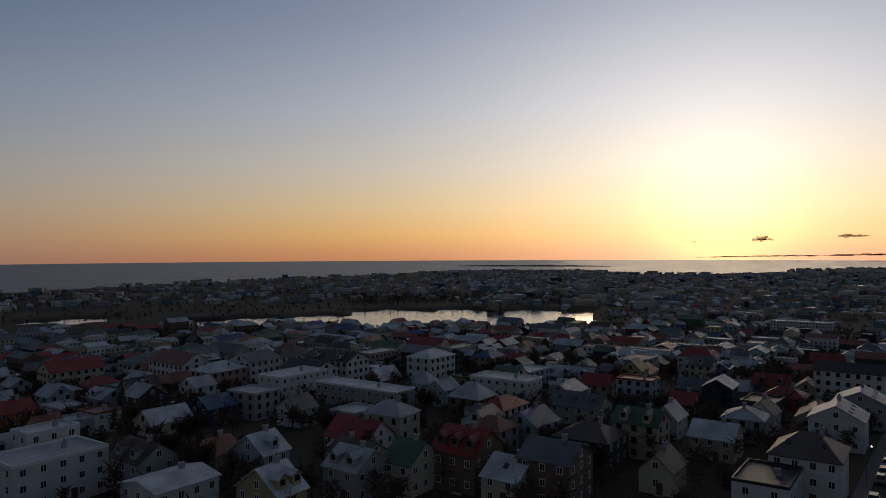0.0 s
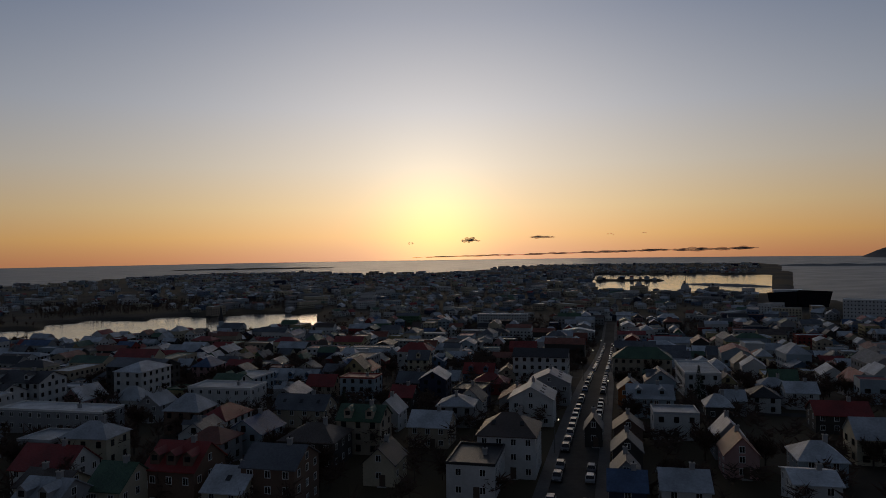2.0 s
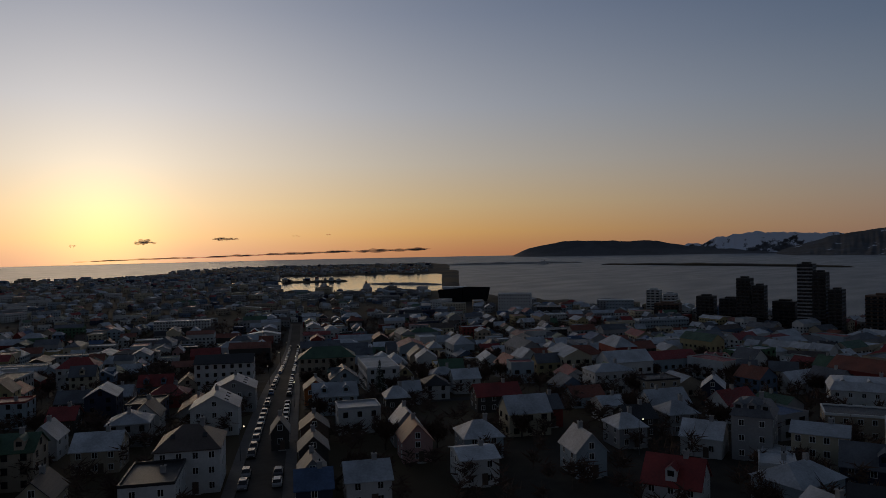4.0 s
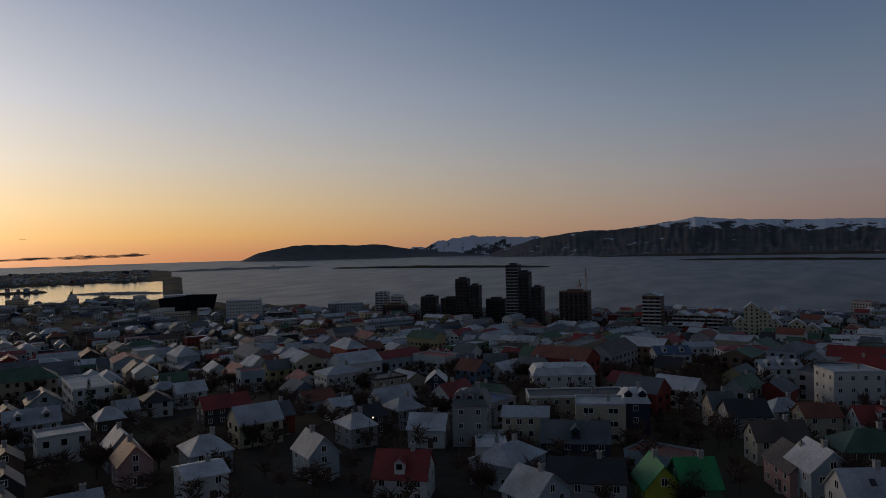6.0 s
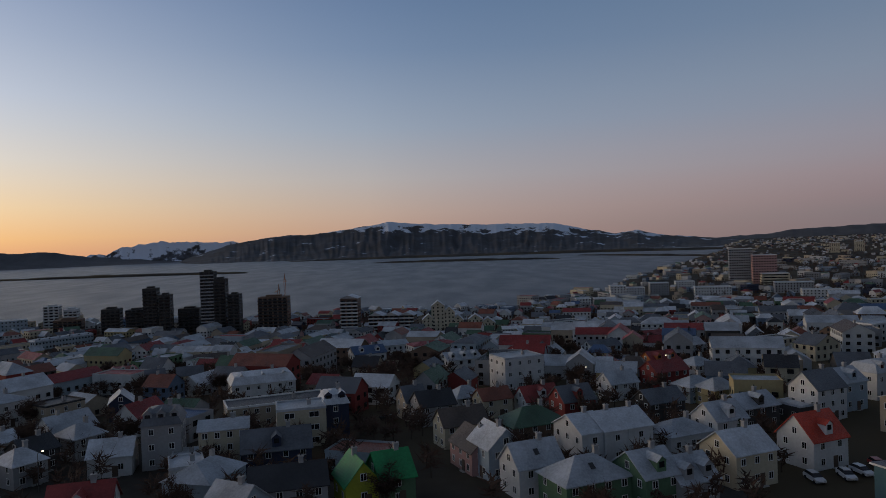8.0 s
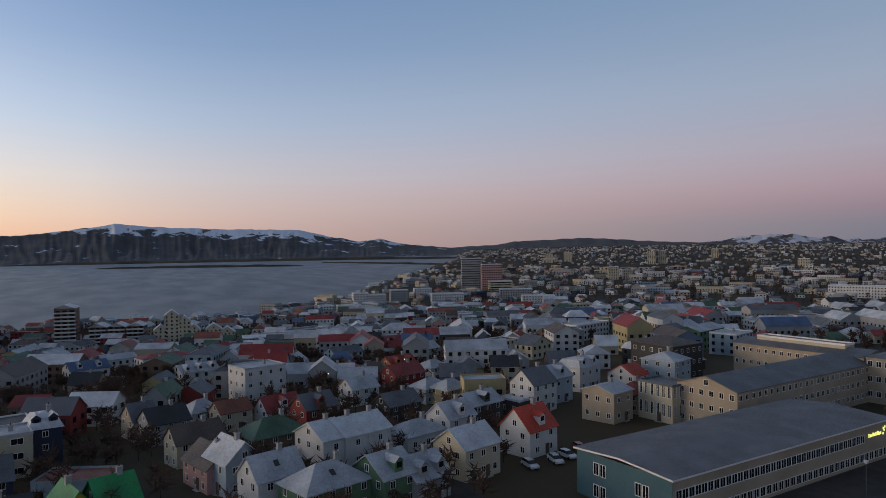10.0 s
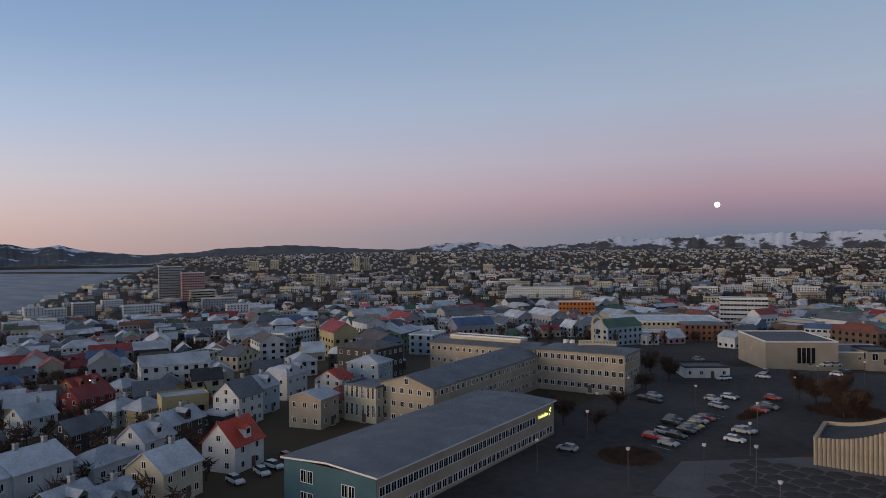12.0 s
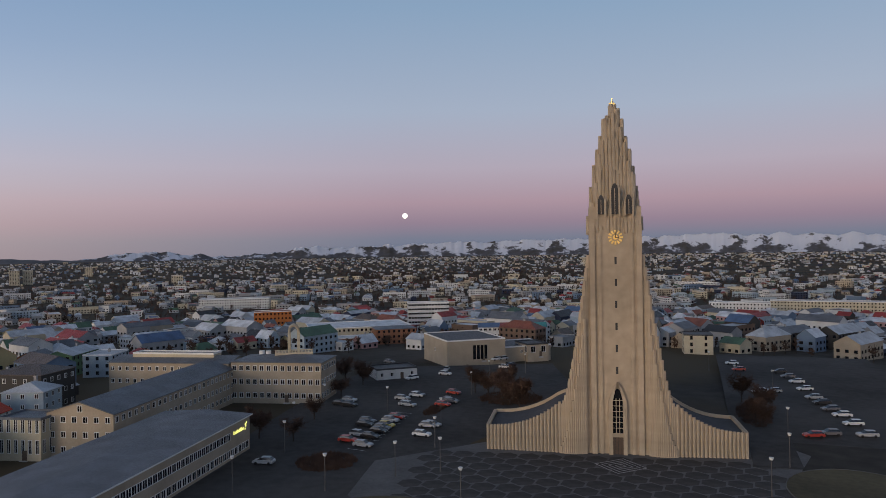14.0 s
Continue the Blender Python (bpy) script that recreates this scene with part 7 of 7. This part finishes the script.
def lump(m, rg, x, y, w, d, e, rise, turn, wall, roof, kind, rows=True):
    """One house of a far quarter, added to the joined mesh m: walls, windows, roof and chimney."""
    z = gz(x, y)
    t = radians(turn)
    ct, st = math.cos(t), math.sin(t)

    def W(px, py, pz):
        return (x + px * ct - py * st, y + px * st + py * ct, z + pz)
    hx, hy = w / 2, d / 2
    c = [(-hx, -hy), (hx, -hy), (hx, hy), (-hx, hy)]
    for q in range(4):
        (ax, ay), (bx, by) = c[q], c[(q + 1) % 4]
        m.face([W(ax, ay, -3), W(bx, by, -3), W(bx, by, e), W(ax, ay, e)], wall)
        nx, ny = (by - ay), -(bx - ax)
        ln = math.hypot(nx, ny)
        nx, ny = nx / ln * 0.06, ny / ln * 0.06
        for s in range(max(1, int(e / 2.8))):
            zb = 0.9 + s * 2.8
            cnt = max(1, int(ln / 3.0)) if rows else 2
            for k in range(cnt):
                f0, f1 = (k + .3) / cnt, (k + .7) / cnt
                p0 = (ax + (bx - ax) * f0 + nx, ay + (by - ay) * f0 + ny)
                p1 = (ax + (bx - ax) * f1 + nx, ay + (by - ay) * f1 + ny)
                m.face([W(*p0, zb), W(*p1, zb), W(*p1, zb + 1.3), W(*p0, zb + 1.3)], M_GLASS)
    o = 0.35
    if kind == "flat":
        m.face([W(px, py, e + .05) for px, py in c], roof)
        for q in range(4):
            (ax, ay), (bx, by) = c[q], c[(q + 1) % 4]
            m.face([W(ax * 1.01, ay * 1.01, e - .1), W(bx * 1.01, by * 1.01, e - .1), W(bx * 1.01, by * 1.01, e + .5), W(ax * 1.01, ay * 1.01, e + .5)], wall)
    else:
        k = hx + o if kind == "gable" else hx * .45
        a_, b_ = W(-k, 0, e + rise), W(k, 0, e + rise)
        lo = e - rise / hy * o
        p = [W(-hx - o, -hy - o, lo), W(hx + o, -hy - o, lo), W(hx + o, hy + o, lo), W(-hx - o, hy + o, lo)]
        m.face([p[0], p[1], b_, a_], roof)
        m.face([p[2], p[3], a_, b_], roof)
        m.face([W(hx, -hy, e), W(hx, hy, e), W(hx, 0, e + rise)] if kind == "gable" else [p[1], p[2], b_], wall if kind == "gable" else roof)
        m.face([W(-hx, hy, e), W(-hx, -hy, e), W(-hx, 0, e + rise)] if kind == "gable" else [p[3], p[0], a_], wall if kind == "gable" else roof)
        if rg.random() < .5:
            cx_ = rg.uniform(-hx * .5, hx * .5)
            cc = [(cx_ - .4, -.35), (cx_ + .4, -.35), (cx_ + .4, .35), (cx_ - .4, .35)]
            for q in range(4):
                (ax, ay), (bx, by) = cc[q], cc[(q + 1) % 4]
                m.face([W(ax, ay, e + rise * .6), W(bx, by, e + rise * .6), W(bx, by, e + rise + 1), W(ax, ay, e + rise + 1)], M_CONC)
            m.face([W(px, py, e + rise + 1) for px, py in cc], M_DARK)


# rows of houses along the streets, where no house has been set by hand
single = 0
town = Mesh()
for i in range(-62, 63):
    for j in range(-62, 63):
        if i % 5 == 0:
            continue
        u, v = i * 13.2 + rng.uniform(-2.0, 2.0), j * 14.5 + rng.uniform(-2.5, 2.5)
        ang = radians(-35.4)
        x, y = u * math.cos(ang) - v * math.sin(ang), u * math.sin(ang) + v * math.cos(ang)
        r = math.hypot(x, y)
        az = math.degrees(math.atan2(x, y))
        if r > 760 or not plot_ok(x, y):
            continue
        w, d = rng.uniform(8, 12.5), rng.uniform(7.2, 9.2)
        if rng.random() < (0.50 if r < 420 else 0.36) or not free(x, y, 4.8):
            continue
        e = rng.choice([3.4, 4.2, 4.8, 5.2, 5.6, 6.2, 7.4])
        if rng.random() < 0.27 and r > 240:
            w, d, e = rng.uniform(14, 25), rng.uniform(9.5, 12), rng.choice([7.6, 8.6, 9.2, 11.0])
        kind = rng.choices(["gable", "hip", "flat"], [0.66, 0.16, 0.18])[0]
        facing = (35.4 if az < 66 else 20) + rng.choice([0, 90, 180, 270]) + rng.uniform(-4, 4)
        wall, roof, rise = rng.choice(WALL_PICK), rng.choice(ROOF_PICK), rng.uniform(2.2, 3.8)
        if r < 330 and single < 110:
            house(x, y, w, d, e, rise, facing, wall, roof, kind, "x", near=r < 150, chimney=rng.random() < 0.5, dormers=rng.choice([0, 0, 1, 2]) if kind == "gable" else 0)
            single += 1
        else:
            PLACED.append((x, y, w * .45))
            lump(town, rng, x, y, w, d, e, rise, front(facing), WALL[wall], ROOF[roof], kind)
solo("town_houses", town, "dense quarter of small painted houses with metal roofs", "houses", kind="stuff")


# ---- far town: too many and too small to count ----
def far_town(name, label, a0, a1, r0, r1, n, seed, tall=0.1, size=1.0):
    rg = random.Random(seed)
    m = Mesh()
    wp, rp = [WALL[k] for k in WALL_PICK[:24]], [ROOF[k] for k in ROOF_PICK]
    for _ in range(n):
        a, r = radians(rg.uniform(a0, a1)), math.sqrt(rg.uniform(r0 * r0, r1 * r1))
        x, y = r * math.sin(a), r * math.cos(a)
        z = gz(x, y)
        if z < 1.0 or on_street(x, y):
            continue
        w, d, e, kind = rg.uniform(8, 14), rg.uniform(8, 11), rg.uniform(4.2, 7.5), rg.choice(["gable", "gable", "hip", "flat"])
        if rg.random() < tall:
            w, d, e, kind = rg.uniform(18, 46), rg.uniform(11, 15), rg.uniform(6, 13), "flat"
        w, d, e = w * size, d * size, e * size
        if not free(x, y, 5):
            continue
        lump(m, rg, x, y, w, d, e, rg.uniform(2, 3.4) * size, rg.choice([20, 110, 45, 135]) + rg.uniform(-8, 8), rg.choice(wp), rg.choice(rp), kind, rows=r < 1500)
    return solo(name, m, label, "houses", kind="stuff")


far_town("far_houses", "dark western suburbs of low houses towards the sea", 2, 46, 740, 2300, 2300, 1, 0.14, 0.85)
far_town("far_houses", "scattered low houses and blocks beyond the moor", -40, 2, 1080, 2200, 800, 7, 0.3, 0.75)
far_town("far_houses", "low houses on the narrow peninsula in the sea", -2, 13, 2200, 2600, 700, 2, 0.1, 0.5)
far_town("far_houses", "houses between the main street and the shore", 44, 104, 740, 900, 300, 3)
far_town("far_houses", "eastern town of pale houses and blocks", 98, 215, 740, 1700, 2100, 5, 0.22, 0.76)
far_town("far_houses", "pale suburbs spreading to the horizon", 108, 215, 1700, 4200, 5200, 6, 0.2, 0.55)
far_town("harbour_sheds", "low sheds and tanks on the outer harbour land", 26, 46.2, 2090, 3100, 420, 9, 0.35, 0.6)
